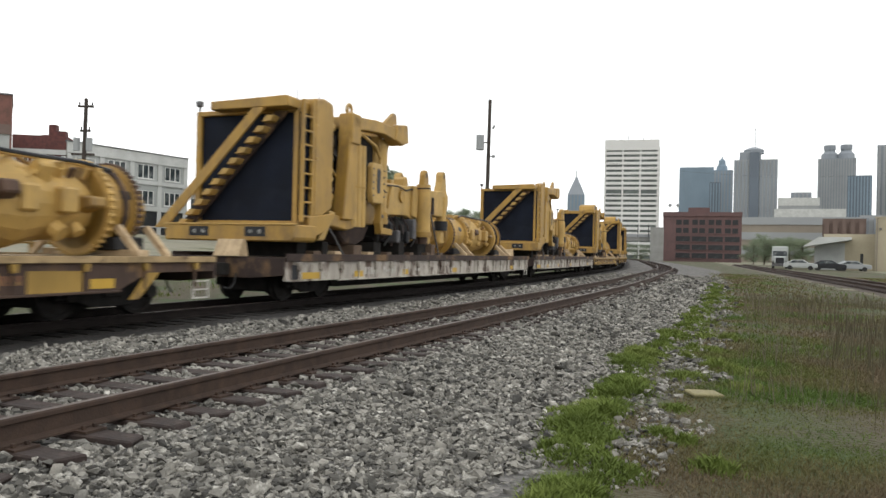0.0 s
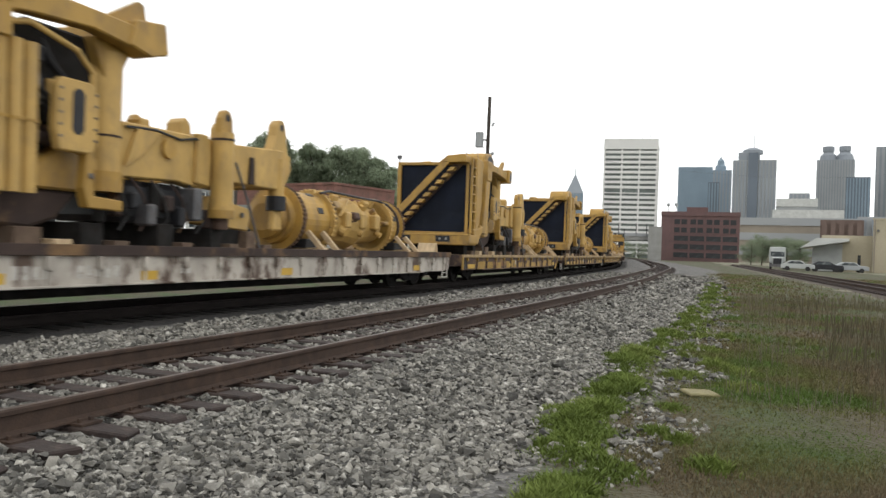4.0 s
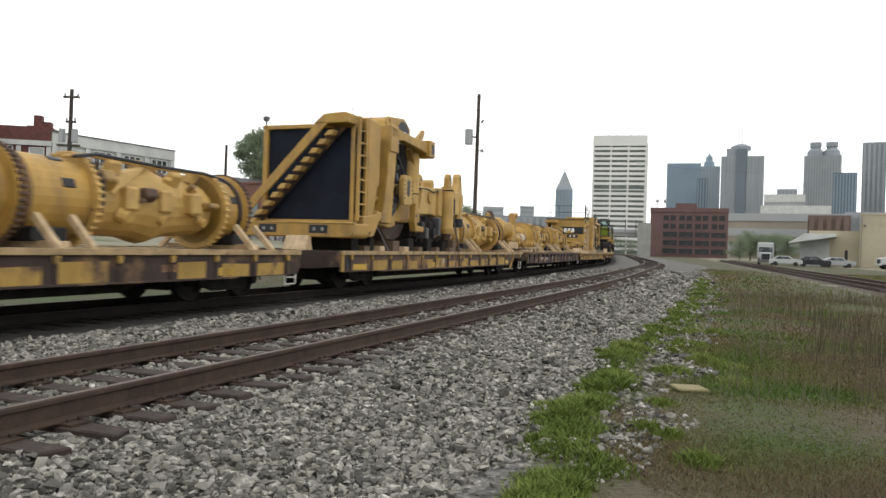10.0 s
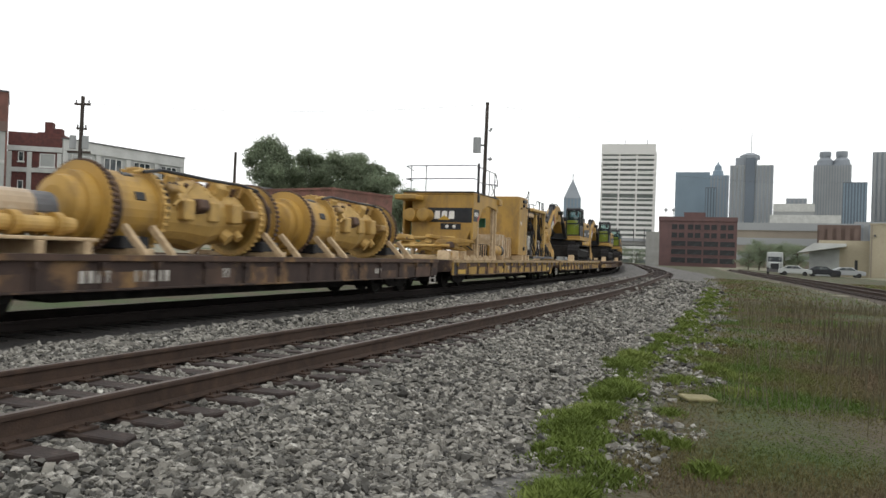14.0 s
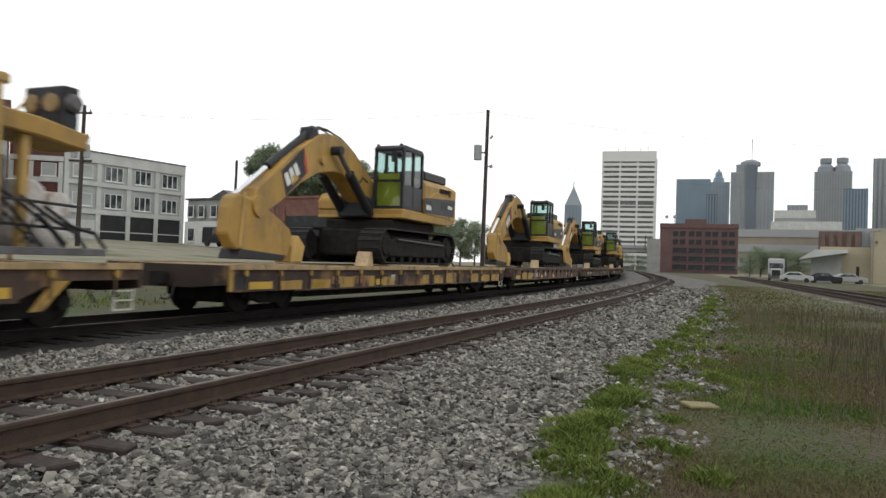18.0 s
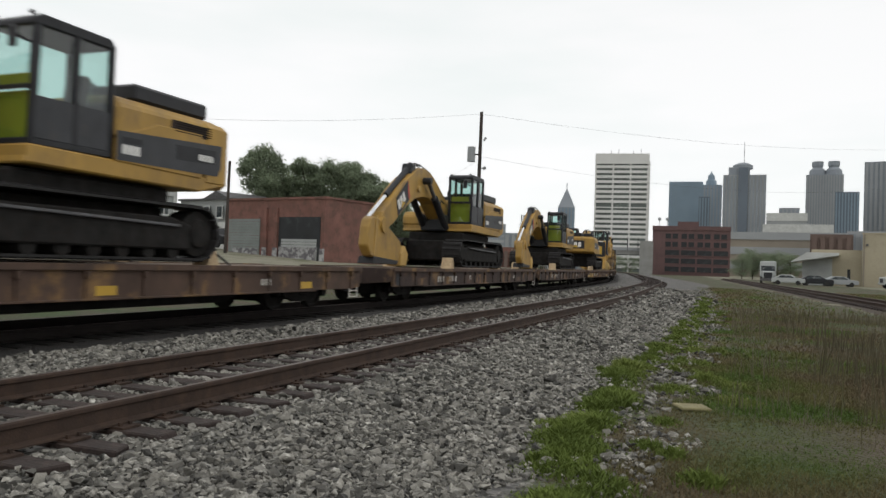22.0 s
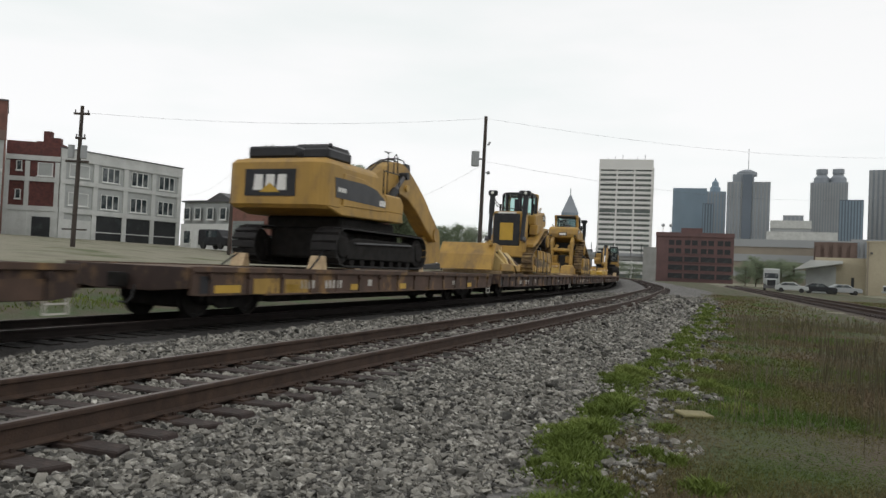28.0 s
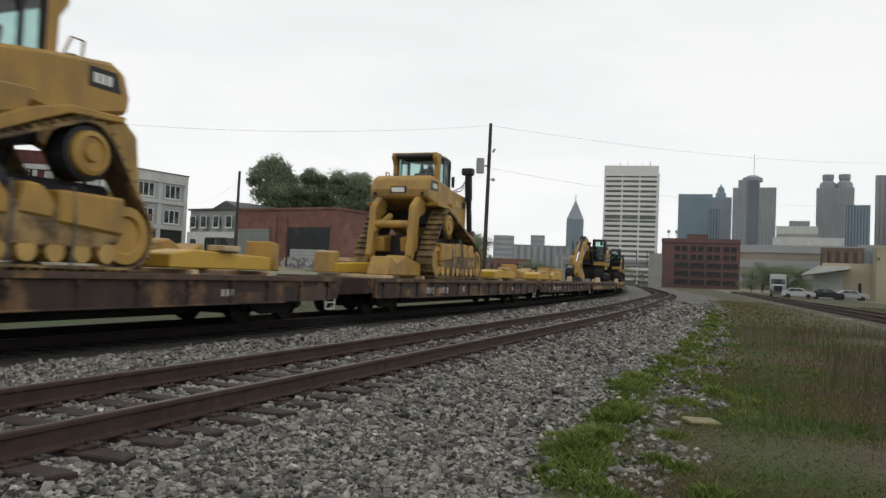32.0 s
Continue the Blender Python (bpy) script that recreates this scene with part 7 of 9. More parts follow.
            lou = plate(h, "louvre_door", CAR_BROWN, [(1.50, 2.45), (2.76, 2.50), (2.72, 2.72), (1.54, 2.72)], 1.500, 1.512, "brown louvred door", 0.004)
            for k in range(5):
                z = 2.51 + 0.045 * k
                plate(lou, "louvre", UNDER, [(1.62, z), (2.64, z + 0.012), (2.64, z + 0.03), (1.62, z + 0.018)], 1.512, 1.526, "", 0)
        bars(h, s * 1.537, f + 0.04, 1.90, (0.12, 0.12, 0.12), 0.16, 0.02, WHITE, "pale_mark", s)
        bars(h, s * 1.537, 2.28, 2.05, (0.09, 0.09, 0.09, 0.09), 0.12, 0.02, WHITE, "pale_mark", s)
    badge_end(cw, 0, -0.85, 0.7, 1.86, 2.56)
    for ob in [o for o in cw.children]:
        ob.matrix_basis = pose(0, 3.446, 0, 0, 0, 180)
    block("hood_top", BLACK, h, -0.3, 1.2, 0.9, 2.9, 2.95, 3.26, "black hood cover", 0.05)
    block("hood_louvre", GREY, h, 0.3, 1.25, 0.35, 0.9, 2.5, 2.85, "dark louvred cover", 0.03)
    block("hood_box", BLACK, h, -1.3, -0.5, 1.6, 2.9, 2.9, 3.20, "", 0.06)
    rod(h, "exhaust_stack", BLACK, (-0.6, 1.5, 2.9), (-0.6, 1.5, 3.35), 0.07, "black exhaust stack")
    rod(h, "exhaust_tip", BLACK, (-0.6, 1.5, 3.35), (-0.6, 1.66, 3.48), 0.07)
    plate(h, "tool_box", YELLOW, [(-1.5, 1.75), (-0.2, 1.75), (-0.2, 2.3), (-1.3, 2.3), (-1.5, 2.1)], -1.5, -0.72, "yellow side box", 0.05)
    rail_work(h, [[(-1.4, -1.3, 2.3), (-1.4, -1.3, 3.0), (-1.4, -0.2, 3.0), (-1.4, -0.2, 2.3)], [(-1.35, -1.25, 3.0), (-1.35, -1.2, 3.55), (-1.35, -1.1, 3.62), (-1.35, -1.0, 3.55), (-1.35, -0.95, 3.0)], [(-1.35, -0.55, 2.3), (-1.35, -0.55, 3.60), (-1.35, -0.75, 3.62)], [(-1.35, -0.55, 3.60), (-1.35, -0.30, 3.58)]], 0.02)
    # cab
    c = new("cab")
    c.parent = t
    x0, x1, yf, yb, zb, zt = 0.42, 1.46, -1.40, 0.20, 1.80, 3.74
    block("cab_floor", BLACK, c, x0, x1, yf, yb, zb, zb + 0.10, "", 0.01)
    plate(c, "cab_roof", BLACK, [(yf + 0.02, zt - 0.02), (yf + 0.15, zt + 0.06), (yb - 0.1, zt + 0.05), (yb, zt - 0.05), (yb, zt - 0.12), (yf + 0.02, zt - 0.12)], x0, x1, "black cab roof", 0.02)
    for (xa, xb) in ((x0, x0 + 0.09), (x1 - 0.09, x1)):
        plate(c, "cab_pillar", BLACK, [(yf, zb), (yf + 0.1, zb), (yf + 0.16, zt - 0.08), (yf + 0.05, zt - 0.08)], xa, xb, "", 0.01)
        plate(c, "cab_pillar", BLACK, [(yb - 0.10, zb), (yb, zb), (yb, zt - 0.08), (yb - 0.10, zt - 0.08)], xa, xb, "", 0.01)
        plate(c, "cab_pillar", BLACK, [(yf + 0.78, zb), (yf + 0.88, zb), (yf + 0.88, zt - 0.08), (yf + 0.78, zt - 0.08)], xa, xb, "", 0.01)
    plate(c, "door_panel", CHARCOAL, [(yf + 0.08, zb + 0.1), (yb - 0.02, zb + 0.1), (yb - 0.02, zb + 0.75), (yf + 0.08, zb + 0.75)], x1 - 0.05, x1 - 0.01, "dark cab door panel", 0.01)
    plate(c, "back_wall", BLACK, [(x0, zb), (x1, zb), (x1, zt - 1.0), (x0, zt - 1.0)], yb - 0.06, yb - 0.01, "", 0.005, "y")
    plate(c, "front_frame", BLACK, [(x0, zb + 0.85), (x1, zb + 0.85), (x1, zb + 0.92), (x0, zb + 0.92)], yf + 0.02, yf + 0.07, "", 0.005, "y")
    for n2, pts, ax, a, b in (("lower_screen", [(x0 + 0.08, zb + 0.1), (x1 - 0.08, zb + 0.1), (x1 - 0.08, zb + 0.84), (x0 + 0.08, zb + 0.84)], "y", yf + 0.05, yf + 0.06), ("windscreen", [(x0 + 0.08, zb + 0.92), (x1 - 0.08, zb + 0.92), (x1 - 0.08, zt - 0.1), (x0 + 0.08, zt - 0.1)], "y", yf + 0.07, yf + 0.08), ("side_window", [(yf + 0.15, zb + 0.76), (yf + 0.78, zb + 0.76), (yf + 0.78, zt - 0.12), (yf + 0.15, zt - 0.12)], "x", x1 - 0.04, x1 - 0.03), ("side_window", [(yf + 0.88, zb + 0.76), (yb - 0.1, zb + 0.76), (yb - 0.1, zt - 0.12), (yf + 0.88, zt - 0.12)], "x", x1 - 0.04, x1 - 0.03), ("far_window", [(yf + 0.15, zb + 0.5), (yb - 0.1, zb + 0.5), (yb - 0.1, zt - 0.12), (yf + 0.15, zt - 0.12)], "x", x0 + 0.03, x0 + 0.04), ("rear_window", [(x0 + 0.1, zt - 1.0), (x1 - 0.1, zt - 1.0), (x1 - 0.1, zt - 0.1), (x0 + 0.1, zt - 0.1)], "y", yb - 0.05, yb - 0.04)):
        pane(c, n2, pts, a, ax)
    plate(c, "cover_sheet", LIME, [(x0 + 0.1, zb + 0.1), (x1 - 0.1, zb + 0.1), (x1 - 0.1, zb + 0.84), (x0 + 0.1, zb + 0.84)], yf + 0.12, yf + 0.15, "yellow-green sheet behind the lower screen", 0.005, "y")
    plate(c, "cover_sheet", LIME, [(x0 + 0.1, zb + 0.93), (x1 - 0.2, zb + 0.93), (x1 - 0.2, zb + 1.12), (x0 + 0.1, zb + 1.12)], yf + 0.15, yf + 0.17, "", 0.005, "y")
    plate(c, "seat", BLACK, [(-0.7, 2.2), (-0.15, 2.2), (-0.02, 3.1), (-0.18, 3.15), (-0.3, 2.45), (-0.7, 2.4)], 0.75, 1.2, "black seat", 0.04)
    for x in (x0 + 0.12, x1 - 0.12):
        block("roof_lamp", GREY, c, x - 0.05, x + 0.05, yf + 0.02, yf + 0.10, zt + 0.04, zt + 0.10, "small roof lamp", 0.02)
    rod(c, "mirror_arm", BLACK, (x1 - 0.1, yf + 0.05, zt - 0.4), (x1 - 0.25, yf - 0.12, zt - 0.3), 0.02)
    block("mirror", BLACK, c, x1 - 0.35, x1 - 0.18, yf - 0.16, yf - 0.11, zt - 0.5, zt - 0.18, "black mirror", 0.02)
    # boom, stick and cylinders
    b = new("boom_group")
    b.parent = t
    boom = plate(b, "boom", YELLOW, [(-0.55, 2.05), (-0.35, 2.3), (-1.0, 2.62), (-1.65, 3.02), (-2.5, 3.48), (-3.05, 3.68), (-3.5, 3.75), (-4.0, 3.74), (-4.4, 3.64), (-5.3, 3.18), (-6.0, 2.76), (-6.6, 2.3), (-7.25, 1.85), (-7.45, 1.4), (-7.15, 1.12), (-6.2, 1.62), (-5.3, 2.18), (-4.5, 2.54), (-3.7, 2.68), (-3.15, 2.68), (-2.7, 2.5), (-1.9, 1.95), (-0.9, 1.9)], -0.28, 0.28, "bent yellow box boom", 0.03)
    badge(b, 0.286, -6.45, -5.2, 2.02, 2.66, 1, 0.18, True)
    for ob in [o for o in b.children if o.name.startswith("decal_panel")]:
        ob.matrix_basis = Matrix.Translation((0, -5.72, 2.40)) @ pose(0, 0, 0, 36, 0, 0) @ Matrix.Translation((0, 5.85, -2.34))
    stick = plate(b, "stick", YELLOW, [(-8.3, 1.3), (-8.2, 1.56), (-8.0, 1.66), (-7.7, 1.62), (-7.1, 1.5), (-6.4, 1.22), (-5.8, 0.95), (-5.68, 0.75), (-5.85, 0.2), (-6.2, 0.14), (-8.1, 0.36), (-8.38, 0.7)], -0.05, 0.30, "folded yellow stick", 0.04)
    plate(b, "stick_rib", PRIMER, [(-7.95, 0.42), (-7.88, 0.42), (-7.75, 1.7), (-7.82, 1.7)], 0.30, 0.33, "", 0.005)
    plate(b, "linkage", BLACK, [(-8.0, 0.12), (-6.1, 0.10), (-6.0, 0.24), (-7.9, 0.36)], -0.25, 0.34, "dark bucket linkage", 0.02)
    plate(b, "link_tip", PRIMER, [(-5.7, 0.05), (-5.2, 0.05), (-5.05, 0.5), (-5.4, 0.8), (-5.65, 0.5)], -0.26, 0.32, "", 0.04)
    sc = rod(b, "stick_cylinder", BLACK, (0, -4.6, 3.66), (0, -6.5, 2.48), 0.115, "black stick cylinder", 16)
    rod(sc, "piston_rod", CHROME, (0, -6.5, 2.48), (0, -8.05, 1.48), 0.065, "bright piston rod", 12)
    plate(b, "cylinder_mount", BLACK, [(-4.85, 3.30), (-4.3, 3.55), (-4.4, 3.82), (-4.72, 3.82)], -0.2, 0.2, "", 0.03)
    for x in (0.46, -0.46):
        bc = rod(b, "boom_cylinder", BLACK, (x, -1.65, 1.62), (x, -3.0, 2.70), 0.14, "black boom cylinder", 16)
        rod(bc, "piston_rod", GREY, (x, -3.0, 2.70), (x, -3.7, 3.26), 0.075, "dark piston rod", 12)
        rod(b, "pin", BLACK, (x * 0.6, -3.72, 3.28), (x * 1.3, -3.72, 3.28), 0.13, "", 16)
    rod(b, "boom_pin", PRIMER, (-0.36, -4.28, 2.92), (0.37, -4.28, 2.92), 0.12, "", 16)
    rod(b, "tip_pin", YELLOW, (-0.34, -7.2, 1.42), (0.36, -7.2, 1.42), 0.27, "", 20)
    for x, dz in ((0.12, 0.12), (0.2, 0.06), (-0.1, 0.15)):
        bm = bmesh.new()
        tube(bm, [(x, -4.7, 3.68), (x, -4.3, 3.76 + dz), (x, -3.8, 3.76 + dz), (x, -3.0, 3.64 + dz), (x, -2.3, 3.36 + dz), (x, -1.5, 2.9 + dz), (x, -0.9, 2.5)], 0.025, 6)
        part("hydraulic_hose", bm, RUBBER, b, "black hydraulic hose")
    bm = bmesh.new()
    tube(bm, [(0.36, -1.9, 1.9), (0.36, -2.3, 2.4), (0.36, -2.0, 2.7), (0.34, -1.6, 2.6)], 0.025, 6)
    part("hydraulic_hose", bm, RUBBER, b)
    bm = bmesh.new()
    tube(bm, [(-0.2, -1.9, 1.9), (-0.25, -2.2, 2.3), (-0.25, -1.9, 2.5)], 0.025, 6)
    part("hydraulic_hose", bm, RUBBER, b)
    block("boom_foot", BLACK, b, -0.55, 0.48, -1.9, -0.2, 1.5, 2.15, "dark boom foot", 0.05)
    return t


# ---- bulldozers ----
def bulldozer():
    t = thing("bulldozer", "yellow bulldozer with high-drive tracks and no blade", "bulldozer", "bulldozers on the flat cars")
    u = new("undercarriage")
    u.parent = t
    for side in (1, -1):
        bm = bmesh.new()
        track_belt(bm, [(-2.05, 0.66, 0.54), (2.2, 0.64, 0.54), (1.32, 1.93, 0.50)], side * 0.92 if side > 0 else -1.5, side * 1.5 if side > 0 else -0.92, 0.21, 0.045, 0.07)
        part("track_chain", bm, SHOE, u, "dusty yellow-brown track shoes")
        for y in (-2.05, 2.2):
            bm = bmesh.new()
            lathe(bm, [(side * 1.0, 0.15), (side * 1.0, 0.5), (side * 1.45, 0.5), (side * 1.46, 0.34), (side * 1.40, 0.3), (side * 1.40, 0.1)], "x", 22, (0, y, 0.65))
            part("idler_wheel", bm, YELLOW, u, "yellow idler wheel")
        bm = bmesh.new()
        lathe(bm, [(side * 1.0, 0.2), (side * 1.0, 0.46), (side * 1.42, 0.46), (side * 1.44, 0.40)], "x", 24, (0, 1.32, 1.93))
        part("sprocket_ring", bm, BLACK, u, "dark sprocket ring")
        bm = bmesh.new()
        lathe(bm, [(side * 1.40, 0.38), (side * 1.52, 0.36), (side * 1.54, 0.28), (side * 1.50, 0.26), (side * 1.50, 0.16), (side * 1.55, 0.13), (side * 1.55, 0.02)], "x", 24, (0, 1.32, 1.93))
        part("sprocket_hub", bm, YELLOW, u, "round yellow final drive")
        plate(u, "roller_frame", SHOE, [(-1.8, 0.55), (-1.3, 0.38), (1.5, 0.38), (2.0, 0.5), (2.0, 0.95), (1.2, 1.05), (-1.0, 1.05), (-1.8, 0.85)], side * 1.05, side * 1.5, "yellow roller frame", 0.04)
        for i, y in enumerate((-1.15, -0.4, 0.35)):
            plate(u, "bogie_block", YELLOW, [(y - 0.3, 0.85), (y + 0.3, 0.8), (y + 0.34, 1.1), (y + 0.1, 1.32), (y - 0.2, 1.35)], side * 1.1, side * 1.54, "", 0.05)
        plate(u, "rear_frame_box", YELLOW, [(0.75, 0.75), (2.05, 0.62), (2.05, 1.27), (0.75, 1.28)], side * 1.1, side * 1.56, "", 0.05)
        for i in range(8):
            rod(u, "road_roller", PRIMER, (side * 1.0, -1.75 + 0.5 * i, 0.32), (side * 1.5, -1.75 + 0.5 * i, 0.32), 0.17, "", 14)
        rod(u, "carrier_roller", BLACK, (side * 1.05, -0.2, 1.4), (side * 1.4, -0.2, 1.4), 0.13, "", 14)
        for y in (-1.6, -0.1, 1.0):
            bm = bmesh.new()
            tube(bm, [(side * 1.53, y, 1.35), (side * 1.58, y + 0.02, 0.8), (side * 1.55, y, 0.05)], 0.022, 5)
            part("tie_down_chain", bm, GREY, u, "dark tie-down chain")
    block("belly", BLACK, u, -0.95, 0.95, -2.2, 2.3, 0.55, 1.5, "dark belly between the tracks", 0.08)
    h = new("body")
    h.parent = t
    plate(h, "hood", YELLOW, [(-2.45, 1.3), (-2.45, 3.2), (-2.3, 3.36), (-0.9, 3.44), (-0.75, 3.2), (-0.75, 1.5)], -0.78, 0.78, "yellow engine hood", 0.06)
    plate(h, "radiator_guard", BLACK, [(-0.72, 1.5), (0.72, 1.5), (0.72, 3.22), (-0.72, 3.22)], -2.49, -2.44, "black radiator guard", 0.02, "y")
    plate(h, "yellow_card", BRIGHT, [(-0.36, 1.80), (0.36, 1.80), (0.36, 2.72), (-0.36, 2.72)], -2.506, -2.495, "bright yellow sheet on the grille", 0, "y")
    plate(h, "nose_plate", YELLOW, [(-0.95, 0.9), (0.95, 0.9), (0.95, 1.5), (-0.95, 1.5)], -2.52, -1.6, "", 0.04, "y")
    plate(h, "pale_strip", WHITE, [(-0.5, 3.22), (0.5, 3.22), (0.5, 3.31), (-0.5, 3.31)], -2.47, -2.44, "", 0, "y")
    for s in (1, -1):
        plate(h, "hood_grille", PRIMER, [(-1.75, 2.3), (-0.95, 2.3), (-0.95, 3.1), (-1.75, 3.1)], s * 0.78, s * 0.79, "slotted side grille", 0.005)
        plate(h, "dark_badge", BLACK, [(-2.3, 2.85), (-1.9, 2.85), (-1.9, 3.08), (-2.3, 3.08)], s * 0.786, s * 0.792, "", 0)
        plate(h, "fender", YELLOW, [(-2.0, 1.45), (-0.9, 1.72), (0.4, 2.28), (1.0, 2.52), (2.1, 2.56), (2.15, 2.68), (1.0, 2.66), (0.3, 2.48), (-0.9, 1.92), (-2.0, 1.62)], s * 0.8, s * 1.38, "sloping fender above the track", 0.02)
        plate(h, "running_plate", YELLOW, [(-0.6, 2.2), (0.3, 2.4), (0.5, 2.8), (-0.5, 2.75)], s * 0.8, s * 1.25, "", 0.03)
        # lift cylinders at the nose
        rod(h, "lift_cylinder", BLACK, (s * 0.90, -2.62, 1.8), (s * 0.92, -2.22, 3.75), 0.11, "black lift cylinder", 14)
        rod(h, "cylinder_head", BLACK, (s * 0.92, -2.30, 3.2), (s * 0.93, -2.14, 4.2), 0.15, "", 14)
        block("lamp_bracket", BLACK, h, s * 0.92 - 0.24, s * 0.92 + 0.24, -2.25, -1.95, 4.20, 4.48, "black lamp bracket", 0.04)
        bm = bmesh.new()
        lathe(bm, [(-0.03, 0.05), (0.0, 0.08), (0.05, 0.08)], "y", 12, (s * 0.92, -2.29, 4.34))
        part("work_lamp", bm, LAMP, h, "round work lamp")
        block("trunnion", YELLOW, h, min(s * 0.75, s * 1.05), max(s * 0.75, s * 1.05), -2.55, -2.1, 1.15, 1.75, "", 0.05)
        rod(h, "trunnion_pin", GREY, (s * 0.95, -2.6, 1.85), (s * 1.1, -2.6, 1.85), 0.14, "", 14)
    bm = bmesh.new()
    tube(bm, [(-0.85, -2.2, 4.1), (-0.6, -2.3, 3.75), (-0.1, -2.25, 3.5), (0.6, -2.1, 3.5)], 0.025, 6)
    part("hydraulic_hose", bm, RUBBER, h, "black hose across the hood")
    bm = bmesh.new()
    tube(bm, [(-0.85, -2.2, 3.9), (-0.6, -2.25, 3.6), (0.0, -2.2, 3.44)], 0.025, 6)
    part("hydraulic_hose", bm, RUBBER, h, "black hose across the hood")
    rod(h, "air_cleaner", BLACK, (0.35, -1.75, 3.3), (0.35, -1.75, 4.05), 0.15, "black air cleaner", 14)
    rod(h, "exhaust_stack", BLACK, (0.45, -1.55, 3.3), (0.45, -1.55, 4.35), 0.12, "black exhaust stack", 14)
    rod(h, "stack_cap", BLACK, (0.45, -1.55, 4.3), (0.45, -1.38, 4.5), 0.11, "", 12)
    # cab and roll-over post
    c = new("cab")
    c.parent = t
    base = [(-0.84, -0.20), (-0.5, -0.70), (0.5, -0.70), (0.84, -0.20), (0.84, 0.85), (-0.84, 0.85)]
    bm = bmesh.new()
    prism(bm, base, 2.0, 3.0, "z")
    part("cab_base", bm, BLACK, c, "dark lower cab walls", 0.02)
    bm = bmesh.new()
    prism(bm, [(x * 1.03, y * 1.03) for x, y in base], 4.44, 4.54, "z")
    part("cab_roof", bm, BLACK, c, "dark flat cab roof", 0.03)
    block("roof_panel", YELLOW, c, -0.80, 0.80, -0.05, 1.2, 4.54, 4.60, "yellow roof panel", 0.02)
    n = len(base)
    for i in range(n):
        (xa, ya), (xb, yb) = base[i], base[(i + 1) % n]
        rod(c, "cab_pillar", BLACK, (xa, ya, 2.95), (xa, ya, 4.46), 0.065, "", 8)
        bm = bmesh.new()
        v = [bm.verts.new(p) for p in ((xa * 0.98, ya, 3.0), (xb * 0.98, yb, 3.0), (xb * 0.98, yb, 4.44), (xa * 0.98, ya, 4.44))]
        bm.faces.new(v)
        part("cab_window", bm, GLASS, c, "tinted cab glass").visible_shadow = False
    for s in (1, -1):
        bm = bmesh.new()
        prism(bm, [(-0.22, 2.5), (0.48, 2.5), (0.48, 4.44), (-0.22, 4.44), (-0.22, 4.34), (0.38, 4.34), (0.38, 3.0), (0.28, 2.85), (0.0, 2.85), (-0.12, 3.0), (-0.12, 4.34), (-0.22, 4.34)], s * 0.845, s * 0.875)
        part("cab_door", bm, BLACK, c, "dark door frame", 0.005)
        rod(c, "mirror", BLACK, (s * 0.95, -0.35, 3.5), (s * 0.95, -0.35, 3.9), 0.06)
        bm = bmesh.new()
        tube(bm, [(s * 0.85, 1.2, 3.5), (s * 1.0, 1.25, 3.85), (s * 1.0, 1.5, 3.85), (s * 0.9, 1.55, 3.55)], 0.025, 6)
        part("grab_rail", bm, YELLOW, c, "yellow grab rail")
        plate(c, "rollover_post", YELLOW, [(0.80, 3.3), (1.10, 3.4), (1.12, 4.15), (1.30, 4.42), (1.27, 4.60), (0.7, 4.60), (0.80, 4.40)], s * 0.74, s * 0.90, "thick yellow roll-over post", 0.04)
    plate(c, "rollover_top", BLACK, [(0.9, 4.40), (0.9, 4.54), (1.27, 4.54), (1.32, 4.44), (1.22, 4.38)], -0.70, 0.70, "", 0.03)
    plate(c, "seat", BLACK, [(0.0, 2.9), (0.5, 2.9), (0.65, 3.9), (0.5, 3.95), (0.35, 3.3), (0.0, 3.25)], -0.25, 0.25, "black seat", 0.05)
    # rear tank
    r = new("rear_tank")
    r.parent = t
    plate(r, "tank", YELLOW, [(-0.4, 2.75), (0.95, 2.5), (2.45, 2.8), (2.5, 3.1), (2.35, 3.5), (2.05, 3.64), (0.7, 3.48), (-0.4, 3.3)], -1.1, 1.1, "yellow fuel tank", 0.07)
    for s in (1, -1):
        p = plate(r, "decal_panel", BLACK, [(1.55, 3.12), (2.25, 3.12), (2.15, 3.46), (1.55, 3.46)], s * 1.1, s * 1.106, "black painted panel with plain pale shapes", 0)
        bars(p, s * 1.106, 1.65, 3.2, (0.1, 0.1, 0.1), 0.17, 0.04, WHITE, "pale_mark", s)
        plate(r, "ripper_frame", YELLOW, [(2.0, 2.75), (2.5, 2.85), (2.95, 2.5), (3.05, 1.7), (3.2, 0.75), (2.9, 0.6), (2.65, 1.2), (2.5, 2.1), (2.0, 2.3)], s * 0.62, s * 0.86, "curved rear linkage arm", 0.05)
        rod(r, "ripper_cylinder", PRIMER, (s * 0.45, 2.1, 2.2), (s * 0.7, 2.95, 1.6), 0.12, "", 14)
        plate(r, "hitch_block", YELLOW, [(2.2, 0.9), (2.8, 0.9), (2.9, 1.4), (2.2, 1.5)], s * 0.3, s * 0.75, "", 0.04)
    rod(r, "cross_tube", YELLOW, (-0.85, 2.85, 1.85), (0.85, 2.85, 1.85), 0.14, "", 16)
    rod(r, "filler_cap", BLACK, (0.5, 1.7, 3.58), (0.5, 1.7, 3.72), 0.1, "", 12)
    p = plate(r, "decal_panel", BLACK, [(-0.3, 2.97), (0.3, 2.97), (0.3, 3.2), (-0.3, 3.2)], 2.49, 2.515, "", 0, "y")
    plate(p, "pale_mark", WHITE, [(-0.24, 3.0), (0.24, 3.0), (0.27, 3.16), (-0.21, 3.16)], 2.515, 2.521, "pale badge", 0, "y")
    for s in (1, -1):
        bm = bmesh.new()
